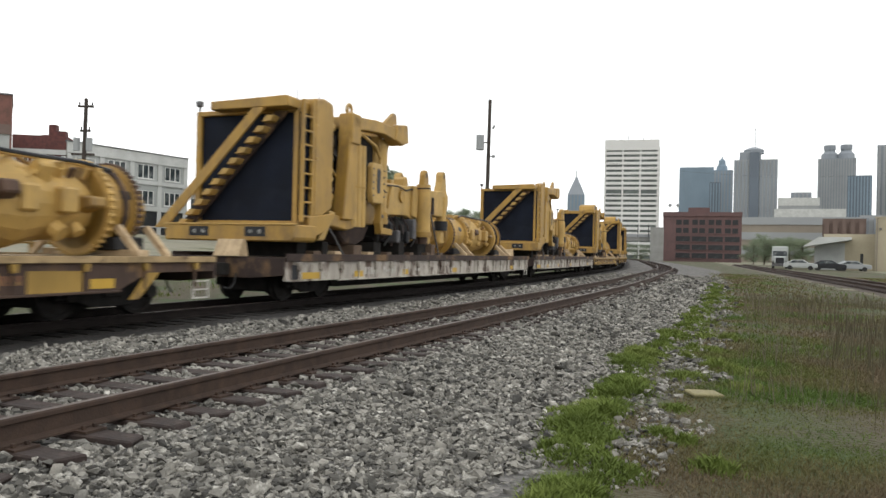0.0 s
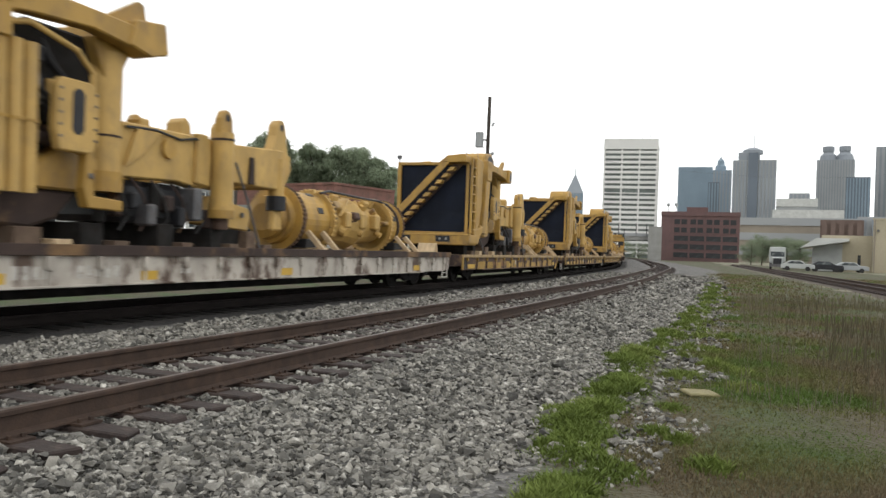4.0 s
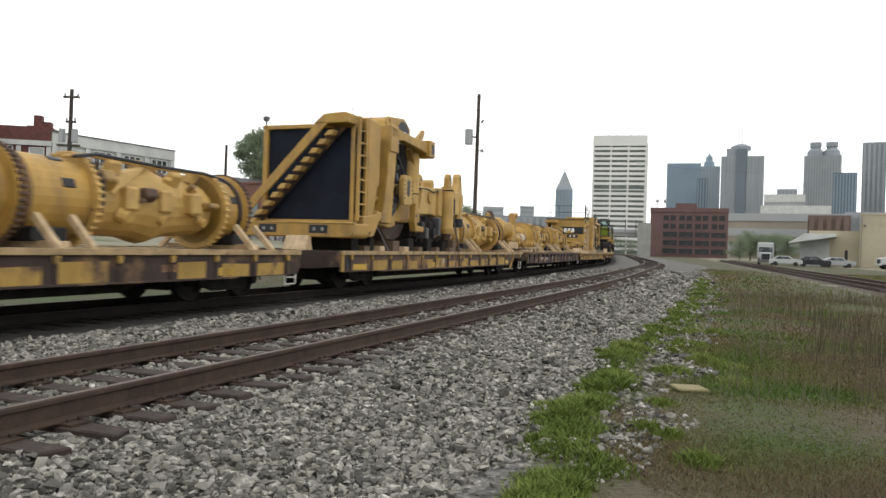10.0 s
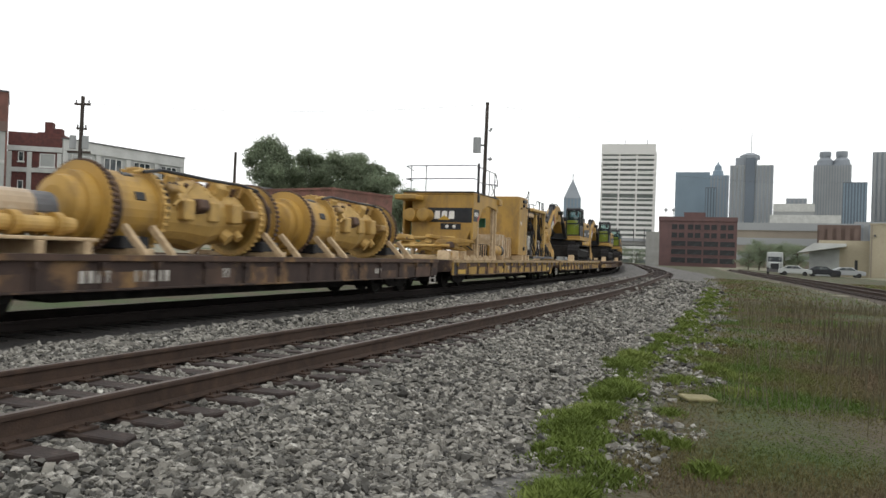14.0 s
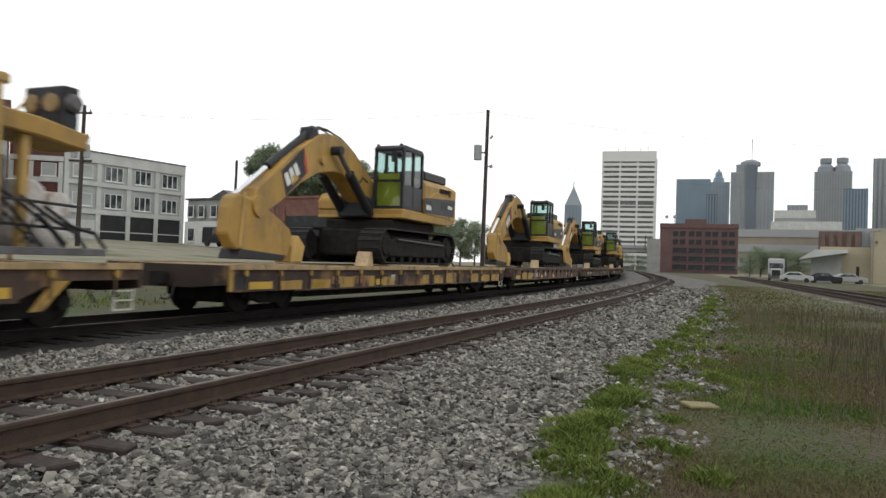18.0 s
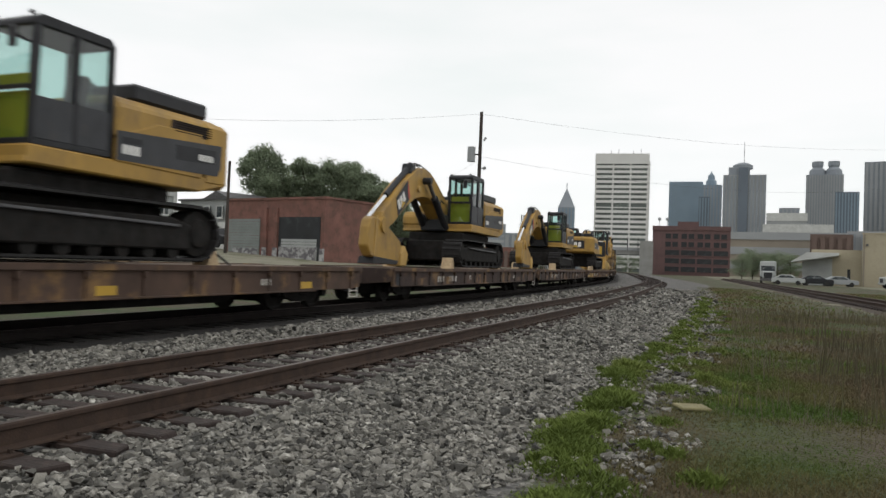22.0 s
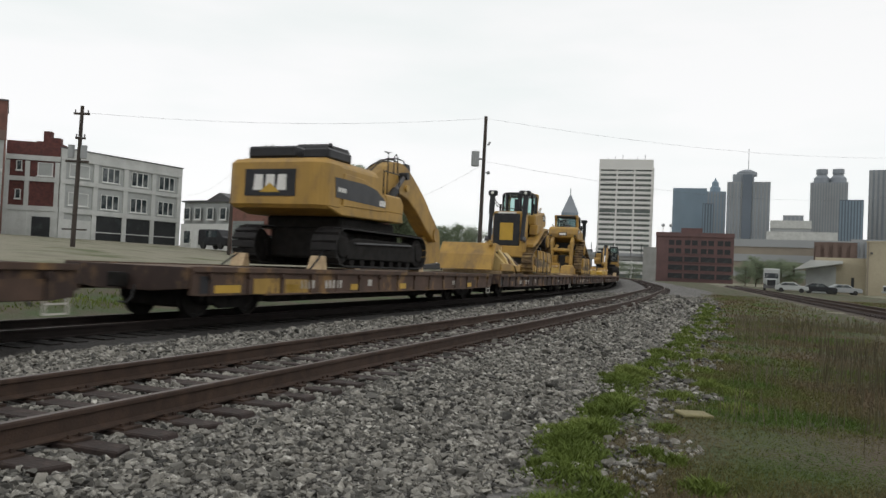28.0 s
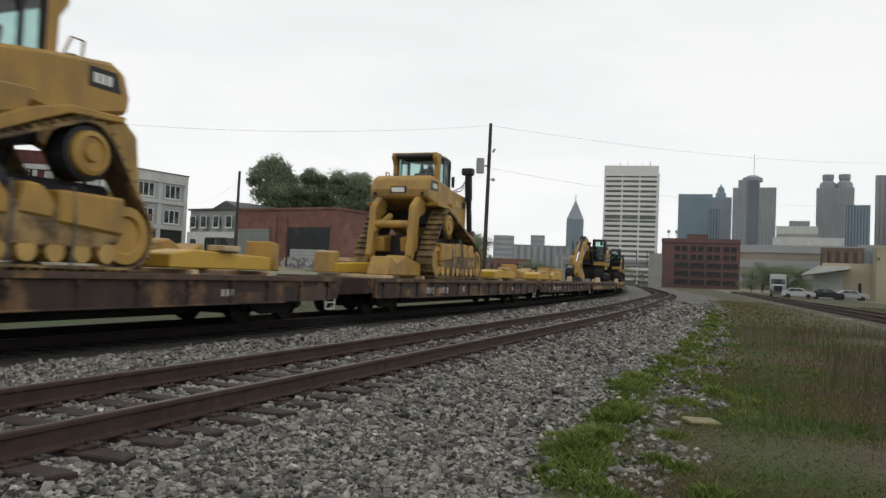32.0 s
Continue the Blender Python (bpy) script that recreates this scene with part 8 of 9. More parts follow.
        lathe(bm, [(2.44, 0.07), (2.5, 0.07), (2.51, 0.05)], "y", 12, (s * 0.9, 0, 2.95))
        part("rear_lamp", bm, BLACK, r, "dark rear lamp")
    return t


def dozer_blade():
    t = thing("spare_mouldboard", "yellow earth-moving mouldboard lying on its back with welded ribs", "machine part")
    plate(t, "end_panel", YELLOW, [(-2.05, 0.16), (-1.85, 0.16), (-1.55, 0.75), (-1.15, 1.15), (-0.75, 1.20), (-0.70, 1.32), (-1.30, 1.40), (-1.75, 0.85)], -1.5, 1.1, "curved end panel", 0.02)
    bm = bmesh.new()
    n = 10
    outer = [(-0.9 + 2.6 * i / n, 1.20 - 0.62 * (i / n) ** 1.4) for i in range(n + 1)]
    prism(bm, outer + [(y, max(0.14, z - 0.5)) for y, z in outer[::-1]], -1.5, 0.9)
    part("curved_plate", bm, LITYELLOW, t, "pale curved plate", 0.01)
    plate(t, "near_slope", LITYELLOW, [(0.85, 1.05), (1.50, 0.42), (1.50, 0.14), (0.85, 0.14)], -1.0, 1.65, "sloping near face", 0.02, "y")
    plate(t, "near_edge", YELLOW, [(-1.9, 0.14), (1.7, 0.14), (1.7, 0.42), (-1.0, 0.50), (-1.9, 0.46)], 1.46, 1.54, "pale edge plate", 0.02)
    for i, y in enumerate((-0.75, -0.1, 0.55, 1.15)):
        plate(t, "gusset", (LITYELLOW, CAR_RUST)[i % 2], [(0.7, 0.75), (1.05, 1.12 - 0.1 * i), (1.40, 0.72 - 0.04 * i), (1.52, 0.42)], y, y + 0.30, "triangular welded gusset", 0.02, "y")
    rod(t, "top_tube", YELLOW, (0.9, -1.75, 1.38), (0.75, 0.75, 1.02), 0.10, "long top tube", 16)
    for y in (-1.3, -0.35, 0.5):
        plate(t, "tube_lug", PRIMER, [(y - 0.16, 0.85), (y + 0.2, 0.85), (y + 0.12, 1.28), (y - 0.05, 1.30)], 0.72, 0.86, "lug that holds the tube", 0.02)
    bm = bmesh.new()
    tube(bm, [(0.4, -1.2, 1.3), (1.0, -0.75, 0.98), (1.35, -0.1, 0.66), (1.56, 0.5, 0.35), (1.58, 0.8, 0.05)], 0.03, 6)
    part("tie_down_chain", bm, BLACK, t, "dark tie-down chain")
    for y in (-1.4, 1.0):
        block("bearer", LUMBER, t, -1.4, 1.4, y, y + 0.2, 0.0, 0.15, "timber bearer")
    return t


def push_arm():
    t = thing("blade_push_arm", "flat yellow push arm with an upright lug", "machine part", "blade parts on the flat cars")
    plate(t, "arm", BRIGHT, [(-1.9, 0.12), (1.6, 0.12), (1.6, 0.42), (-1.2, 0.5), (-1.9, 0.4)], 0.4, 1.2, "long flat arm", 0.03)
    plate(t, "upright_lug", YELLOW, [(1.25, 0.12), (1.7, 0.12), (1.65, 0.75), (1.3, 0.8)], 0.5, 1.2, "upright lug", 0.03)
    plate(t, "rear_arm", YELLOW, [(-1.5, 0.1), (1.2, 0.1), (0.9, 0.7), (0.4, 0.5), (-0.2, 0.75), (-1.5, 0.5)], -1.1, -0.4, "", 0.04)
    for y in (-1.4, 1.1):
        block("bearer", LUMBER, t, -1.3, 1.3, y, y + 0.2, 0.0, 0.1, "timber bearer")
    block("packing", LUMBER, t, 0.9, 1.35, -0.5, 0.0, 0.5, 0.62, "pale timber block")
    return t


def steel_crate():
    t = thing("steel_crate", "open yellow steel box with a pale rim", "crate")
    block("box_wall", PRIMER, t, -0.7, 0.7, -0.5, 0.5, 0.0, 0.62, "yellow box wall", 0.02)
    block("rim", WHITE, t, -0.74, 0.74, -0.54, 0.54, 0.62, 0.67, "pale rim", 0.01)
    chock(t, 0.2, 0.7, 0.6, 0, 1, 0.4)
    return t


# ---- truck deck, cabinet and cab modules ----
def truck_deck():
    t = thing("truck_deck_module", "yellow truck deck and hood on timber legs with handrails", "truck part")
    plate(t, "nose", YELLOW, [(-1.1, 0.75), (1.25, 0.75), (1.45, 1.2), (1.45, 2.55), (-1.1, 2.55)], 0.0, 0.35, "yellow nose wall", 0.04, "y")
    plate(t, "front_stripe", BLACK, [(-0.4, 1.46), (1.45, 1.46), (1.45, 2.04), (-0.4, 2.04)], -0.004, 0.01, "dark stripe across the nose", 0, "y")
    badge_end(t, -0.008, -0.35, 0.95, 1.48, 2.02)
    plate(t, "lamp_recess", BLACK, [(0.15, 1.18), (1.0, 1.18), (1.0, 1.42), (0.15, 1.42)], -0.012, -0.004, "black lamp recess", 0, "y")
    for x in (0.42, 0.72):
        bm = bmesh.new()
        lathe(bm, [(-0.04, 0.04), (-0.03, 0.065), (-0.012, 0.07)], "y", 14, (x, 0, 1.3))
        part("headlamp", bm, LAMP, t, "pale round headlamp")
    plate(t, "nose_side", YELLOW, [(0.0, 0.75), (0.5, 0.85), (0.8, 1.6), (1.2, 2.05), (2.0, 2.25), (3.2, 2.15), (3.5, 2.0), (3.5, 2.62), (0.0, 2.58)], 1.40, 1.50, "side wall with an arched opening", 0.02)
    plate(t, "nose_side", YELLOW, [(0.0, 0.75), (0.5, 0.85), (0.8, 1.6), (1.2, 2.05), (2.0, 2.25), (3.2, 2.15), (3.5, 2.0), (3.5, 2.62), (0.0, 2.58)], -1.50, -1.40, "", 0.02)
    plate(t, "side_stripe", BLACK, [(0.02, 1.52), (0.55, 1.52), (0.75, 1.68), (0.75, 2.0), (0.02, 2.0)], 1.50, 1.506, "dark stripe on the side", 0)
    bars(t, 1.506, 0.15, 1.72, (0.08, 0.08, 0.08, 0.08), 0.16, 0.04, WHITE, "pale_mark")
    plate(t, "red_corner", RED, [(0.5, 1.52), (0.55, 1.52), (0.75, 1.68), (0.75, 1.85)], 1.506, 1.51, "", 0)
    block("platform", YELLOW, t, -1.5, 1.5, 0.0, 3.6, 2.55, 2.64, "yellow platform", 0.02)
    block("walkway", BLACK, t, -1.52, 1.52, -0.04, 3.5, 2.64, 2.69, "black walkway edge", 0.01)
    block("end_box", YELLOW, t, 1.1, 1.62, 3.3, 3.75, 2.38, 2.64, "", 0.03)
    block("inner_wall", PRIMER, t, -1.2, 1.1, 1.2, 1.3, 0.4, 2.5, "dusty inner wall", 0.02)
    block("inner_back", PRIMER, t, -1.3, 0.6, 3.2, 3.3, 0.4, 2.5, "", 0.02)
    block("green_plate", GREEN, t, 0.6, 1.05, 3.1, 3.19, 1.4, 1.8, "small green plate", 0.01)
    for y, x in ((0.9, 1.38), (3.0, 1.38), (3.3, 1.42), (0.9, -1.38), (3.2, -1.38)):
        block("timber_leg", LUMBER, t, x - 0.06, x + 0.06, y - 0.06, y + 0.06, 0.0, 2.2, "pale timber leg", 0.008)
    for x, z in ((-0.95, 1.72), (-0.40, 1.72)):
        bm = bmesh.new()
        lathe(bm, [(-0.65, 0.16), (-0.62, 0.25), (-0.45, 0.27), (-0.40, 0.24), (0.05, 0.26)], "y", 20, (x, 0, z))
        part("air_cleaner", bm, YELLOW, t, "round yellow air cleaner")
    plate(t, "fender_lip", YELLOW, [(-1.5, 2.3), (-0.6, 2.3), (-0.6, 2.5), (-1.5, 2.5)], -0.9, 0.0, "", 0.04, "y")
    top, mid = 3.72, 3.2
    x1, x0 = 1.48, -1.45
    rail_work(t, [[(x0, 0.9, top - 0.1), (x0, 0.15, top), (x0 + 0.2, 0.05, top), (x1, 0.05, top)], [(x0, 0.9, mid), (x0, 0.1, mid), (x1, 0.05, mid)]] + [[(x, 0.05, 2.69), (x, 0.05, top)] for x in (-1.2, -0.55)], 0.02)
    rail_work(t, [[(x1, 0.05, top), (x1, 3.0, top - 0.02), (x1, 3.35, top - 0.35), (x1, 3.3, mid - 0.05)], [(x1, 0.05, mid), (x1, 1.2, mid - 0.1), (x1, 2.6, mid), (x1, 3.3, mid + 0.05)], [(x1, 1.1, mid - 0.15), (x1, 1.5, 2.7)], [(x1, 2.4, mid), (x1, 3.1, 2.7)], [(x1, 3.1, mid), (x1, 2.5, 2.75)]] + [[(x1, y, 2.45), (x1, y, top)] for y in (1.2, 2.1, 2.9)], 0.02)
    rod(t, "corner_post", BLACK, (1.49, 0.55, 2.4), (1.49, 0.55, 3.85), 0.05, "thick black post", 10)
    block("post_foot", BLACK, t, 1.42, 1.56, 0.45, 0.65, 2.3, 2.6, "", 0.02)
    for y in (0.9, 2.0, 3.2):
        block("bearer", LUMBER, t, -1.45, 1.5, y, y + 0.2, 0.0, 0.1, "timber bearer")
    for k in range(5):
        y = -0.6 + 0.85 * k
        plate(t, "timber_wedge", LUMBER, [(y, 0.0), (y + 0.55, 0.0), (y + 0.12, 0.2)], 1.32, 1.5, "long low timber wedge", 0.008)
    for i, (x, z) in enumerate(((0.9, 0.3), (0.5, 0.45), (1.1, 0.6), (0.2, 0.25))):
        bm = bmesh.new()
        tube(bm, [(x, 0.1, z + 0.4), (x + 0.1, 0.3, z + 0.1), (x - 0.1, 0.7, z), (x + 0.05, 1.1, max(0.1, z - 0.2))], 0.03, 6)
        part("loose_cable", bm, RUBBER, t, "loose black cable under the nose")
    return t


def frame_stack():
    t = thing("frame_stack", "heap of yellow steel frames, bars and brackets", "machine part")
    rnd = random.Random(3)
    for i in range(13):
        l, w, h = rnd.uniform(0.7, 1.9), rnd.uniform(0.06, 0.14), rnd.uniform(0.08, 0.18)
        x, y, z = rnd.uniform(-1.0, 1.1), rnd.uniform(-0.5, 0.5), 0.16 + 0.055 * i
        bm = bmesh.new()
        prism(bm, [(-l / 2, 0), (l / 2, 0), (l / 2, h * 0.4), (l / 2 - 0.2, h), (-l / 2 + 0.1, h)], -w, w)
        part("steel_bar", bm, (YELLOW, PRIMER)[i % 2], t, "cut yellow steel bar", 0.015, pose(x, y, z, rnd.uniform(-7, 7), rnd.uniform(-5, 5), rnd.uniform(-70, 70)))
    for i in range(9):
        x, y, z = rnd.uniform(-1.2, 1.25), rnd.uniform(-1.0, 1.1), rnd.uniform(0.1, 0.85)
        a = rnd.uniform(0.12, 0.26)
        bm = bmesh.new()
        prism(bm, [(-a, 0), (a, 0), (a * 0.9, a * 0.7), (a * 0.2, a * 1.2), (-a * 0.8, a * 0.9)], -a * 0.4, a * 0.4)
        part("bracket", bm, (PRIMER, YELLOW, CAR_RUST)[i % 3], t, "welded bracket", 0.02, pose(x, y, z, 0, 0, rnd.uniform(-60, 60)))
    plate(t, "channel", YELLOW, [(-1.2, 0.10), (1.2, 0.06), (1.2, 0.22), (-1.2, 0.30)], 0.9, 1.25, "long yellow channel", 0.02)
    for y, z in ((-0.9, 0.45), (-0.4, 0.75), (0.2, 0.55)):
        rod(t, "pipe", PRIMER, (-1.1, y, z), (1.2, y + 0.3, z + 0.08), 0.06, "thin yellow pipe", 12)
    for k in (-1.1, -0.2, 0.7):
        chock(t, 1.0, 1.45, k, 0, -1, 0.34)
    for y in (-0.9, 0.8):
        block("bearer", LUMBER, t, -1.3, 1.3, y - 0.1, y + 0.1, 0.0, 0.16, "timber bearer")
    return t


def carton(name, label, mat, w, l, h, pallet=True, x=0.0):
    """Boxes on a pallet, x metres off the middle of the deck."""
    t = thing(name, label, "carton")
    z = 0.14 if pallet else 0.0
    bm = bmesh.new()
    box(bm, -w / 2, w / 2, -l / 2, l / 2, z, z + h)
    bmesh.ops.subdivide_edges(bm, edges=bm.edges[:], cuts=3, use_grid_fill=True)
    for v in bm.verts:
        v.co += (0.03 if mat is CARTON else 0.07) * noise.noise_vector(v.co * 2.3 + Vector((w, l, h)))
    part("wrapped_body", bm, mat, t)
    for y in (-l * 0.25, l * 0.25):
        block("strap", BLACK if mat is CARTON else CARTON, t, -w / 2 - 0.035, w / 2 + 0.035, y - 0.02, y + 0.02, z, z + h + 0.035, "thin strap", 0)
    if pallet:
        for y in (-l / 2 + 0.05, 0, l / 2 - 0.05):
            block("pallet_runner", LUMBER, t, -w / 2, w / 2, y - 0.05, y + 0.05, 0.0, 0.1, "timber runner")
        block("pallet_top", LUMBER, t, -w / 2 - 0.02, w / 2 + 0.02, -l / 2 - 0.02, l / 2 + 0.02, 0.1, 0.135, "")
    for ob in t.children:
        ob.matrix_basis = pose(x, 0, 0)
    return t


def steel_tube():
    t = thing("steel_cylinder", "yellow steel cylinder with a black end", "machine part")
    rod(t, "tube", YELLOW, (0.85, -1.1, 0.42), (0.85, 0.6, 0.42), 0.26, "yellow tube", 22)
    rod(t, "black_end", BLACK, (0.85, 0.6, 0.42), (0.85, 0.9, 0.42), 0.28, "black end", 22)
    for y in (-0.8, 0.4):
        block("saddle", LUMBER, t, 0.5, 1.2, y, y + 0.15, 0.0, 0.22, "timber saddle")
    return t


def cabinet():
    t = thing("steel_cabinet", "tall yellow steel cabinet on timber blocks", "cabinet")
    bm = bmesh.new()
    box(bm, -1.25, 1.22, -0.9, 0.82, 0.28, 3.18)
    part("cabinet_body", bm, YELLOW, t, "plain yellow steel walls", 0.03)
    block("seam", YELLOW, t, -0.35, -0.33, -0.906, -0.9, 0.3, 3.1, "", 0)
    block("label", WHITE, t, 1.222, 1.228, -0.55, -0.42, 1.75, 1.95, "white label", 0)
    for y, z, r in ((-0.1, 2.75, 0.07), (0.1, 0.6, 0.09), (-0.6, 2.6, 0.04), (0.5, 2.7, 0.04)):
        rod(t, "port", BLACK, (1.21, y, z), (1.30, y, z), r, "dark round port")
    block("vent_box", BLACK, t, 1.22, 1.30, -0.25, 0.3, 2.9, 3.05, "dark vent", 0.01)
    rod(t, "lifting_lug", YELLOW, (-0.3, -0.92, 3.0), (-0.2, -0.92, 3.0), 0.07)
    for y in (-0.7, 0.0, 0.6):
        block("timber_block", LUMBER, t, -1.3, 1.4, y - 0.1, y + 0.12, 0.0, 0.27, "pale timber block", 0.012)
    plate(t, "pipe_stain", PRIMER, [(0.05, 0.7), (0.09, 0.7), (0.2, 2.5), (0.15, 2.5)], 1.221, 1.225, "", 0)
    return t


def cab_module():
    t = thing("truck_cab_module", "open yellow truck cab shell with cables and roof rails", "truck part")
    plate(t, "front_tank", YELLOW, [(-2.1, 0.3), (-1.5, 0.2), (-1.3, 0.9), (-1.25, 2.2), (-2.1, 2.3)], -0.9, 1.0, "yellow front tank", 0.07)
    block("tank_lip", LUMBER, t, -1.0, 1.2, -2.2, -0.6, 2.3, 2.5, "pale tank lip", 0.03)
    block("roof", PRIMER, t, -1.2, 1.3, -1.2, 1.9, 2.62, 2.78, "dusty flat roof", 0.03)
    for x, y in ((1.2, 1.7), (1.1, 0.1), (-1.1, 1.7), (-1.1, -1.1)):
        block("post", PRIMER, t, x - 0.09, x + 0.09, y - 0.09, y + 0.09, 0.15, 2.65, "upright cab post", 0.02)
    block("back_wall", BLACK, t, -1.15, -1.0, -1.2, 1.7, 0.3, 2.6, "dark inner wall", 0.01)
    block("inner_wall", CAR_BROWN, t, -1.0, 0.9, -1.25, -1.1, 0.3, 2.6, "dark brown inner wall", 0.01)
    block("floor", GREY, t, -1.2, 1.4, -1.3, 3.7, 0.12, 0.24, "grey cab floor", 0.01)
    rnd = random.Random(11)
    for i in range(10):
        y = rnd.uniform(-0.9, 1.5)
        bm = bmesh.new()
        tube(bm, [(rnd.uniform(0.5, 1.1), y, 2.5), (1.0 + 0.2 * rnd.random(), y + rnd.uniform(-0.4, 0.4), 1.6), (1.1, y + rnd.uniform(-0.5, 0.6), 0.9), (1.2, y + rnd.uniform(-0.3, 0.9), 0.3)], 0.028, 6)
        part("loose_cable", bm, RUBBER, t, "hanging black cable")
    for i in range(6):
        y, z = -0.6 + 0.5 * i, 0.3 + 0.25 * (i % 2)
        block("wrapped_part", (PLASTIC, WHITE, GREY)[i % 3], t, -0.2, 0.8, y, y + 0.4, z, z + 0.5 + 0.3 * (i % 3), "wrapped part", 0.05)
    for i in range(5):
        y = -0.2 + 0.6 * i
        bm = bmesh.new()
        tube(bm, [(1.25, y, 0.3), (1.3, y + 0.25, 0.75), (1.25, y + 0.8, 0.3)], 0.03, 6)
        part("bent_bar", bm, BLACK, t, "black bent bar")
    plate(t, "brow", YELLOW, [(1.6, 2.02), (2.5, 1.98), (3.5, 1.86), (3.55, 2.14), (2.6, 2.28), (1.7, 2.34)], 0.15, 1.12, "yellow brow below the lamps", 0.03)
    lamp_box = block("lamp_box", BLACK, t, 0.12, 1.0, 3.08, 3.40, 2.16, 2.90, "black lamp box", 0.02)
    for x in (0.30, 0.74):
        bm = bmesh.new()
        lathe(bm, [(3.02, 0.10), (3.03, 0.15), (3.08, 0.16)], "y", 16, (x, 0, 2.62))
        part("work_lamp", bm, SILLEDGE, lamp_box, "pale round lamp")
    bm = bmesh.new()
    lathe(bm, [(1.0, 0.17), (1.06, 0.16), (1.12, 0.1)], "x", 16, (0, 3.26, 2.62))
    part("work_lamp", bm, GREY, lamp_box, "round lamp on the side of the box")
    rod(t, "lamp_stay", YELLOW, (0.2, 2.6, 2.2), (0.2, 3.08, 2.7), 0.025, "", 8)
    block("end_panel", CAR_BROWN, t, -0.9, 0.95, 1.95, 2.05, 1.15, 2.05, "dark brown hanging panel", 0.01)
    block("brow_post", PRIMER, t, 0.85, 1.0, 2.35, 2.5, 0.2, 2.0, "short yellow post", 0.02)
    for k, (x, y, z, r) in enumerate(((0.35, 2.55, 0.62, 0.42), (0.4, 3.15, 0.55, 0.40), (0.3, 2.9, 1.05, 0.34), (0.45, 3.4, 0.95, 0.26))):
        bm = bmesh.new()
        bmesh.ops.create_icosphere(bm, subdivisions=3, radius=r)
        for v in bm.verts:
            q = v.co.normalized()
            v.co = Vector((max(-0.8, min(0.8, q.x)), max(-0.75, min(0.75, q.y)), max(-0.8, min(0.75, q.z)))) * r * 1.15 * (1 + 0.10 * noise.noise(q * 3 + Vector((k, 0, 0)))) + Vector((x, y, z))
        part("wrapped_bundle", bm, WRAP, t, "lumpy bundle in white wrapping")
    for k in range(4):
        y = 1.9 + 0.42 * k
        bm = bmesh.new()
        tube(bm, [(1.15, y - 0.5, 1.25 - 0.12 * k), (1.2, y, 0.95 - 0.12 * k), (1.22, y + 0.45, 0.5), (1.25, y + 0.65, 0.25)], 0.035, 6)
        part("bent_bar", bm, BLACK, t, "black bent bar")
    for z in (0.62, 1.0):
        rod(t, "long_bar", BLACK, (1.18, 0.6, z), (1.18, 3.3, z - 0.08), 0.025, "thin black bar", 6)
    x = 1.2
    rail_work(t, [[(x, -2.1, 2.5), (x, -2.1, 3.5), (x, -1.7, 3.9), (x, -1.6, 3.9), (x, -1.6, 2.5)], [(x, -2.1, 3.0), (x, -1.6, 3.0)], [(x, -2.1, 3.55), (x, -1.6, 3.6)]], 0.022)
    rail_work(t, [[(x, -1.4, 2.8), (x, -1.4, 3.25), (x, -0.9, 3.3), (x, 0.0, 3.3), (x, 0.3, 3.55), (x, 0.7, 3.55), (x, 0.85, 3.4), (x, 0.85, 2.8)], [(x, -1.4, 2.85), (x, 0.85, 2.85)], [(x, -0.4, 2.8), (x, -0.4, 3.3)]], 0.022)
    rail_work(t, [[(x, 0.95, 2.8), (x, 0.95, 3.55), (x, 1.5, 3.55), (x, 1.5, 2.8)], [(x, 0.95, 3.1), (x, 1.5, 3.1)], [(x, 1.7, 3.0), (x, 1.65, 3.5), (x, 1.8, 3.55), (x, 2.0, 3.55), (x, 2.0, 2.7)]], 0.022)
    for ob in t.children:
        if ob.name.startswith("handrail"):
            ob.matrix_basis = pose(0, -0.35, -0.32)
    block("partition", CAR_BROWN, t, -0.35, -0.25, -1.05, 1.75, 0.25, 2.6, "dark brown inner partition", 0.01)
    plate(t, "torn_lining", UNDER, [(-0.9, 2.6), (-0.6, 1.5), (-0.1, 1.2), (0.1, 2.0), (0.7, 1.7), (1.0, 2.6)], 0.5, 0.54, "torn dark lining", 0)
    rod(t, "white_roll", WRAP, (0.7, 1.5, 0.24), (0.7, 1.5, 1.1), 0.24, "white wrapped roll", 18)
    return t


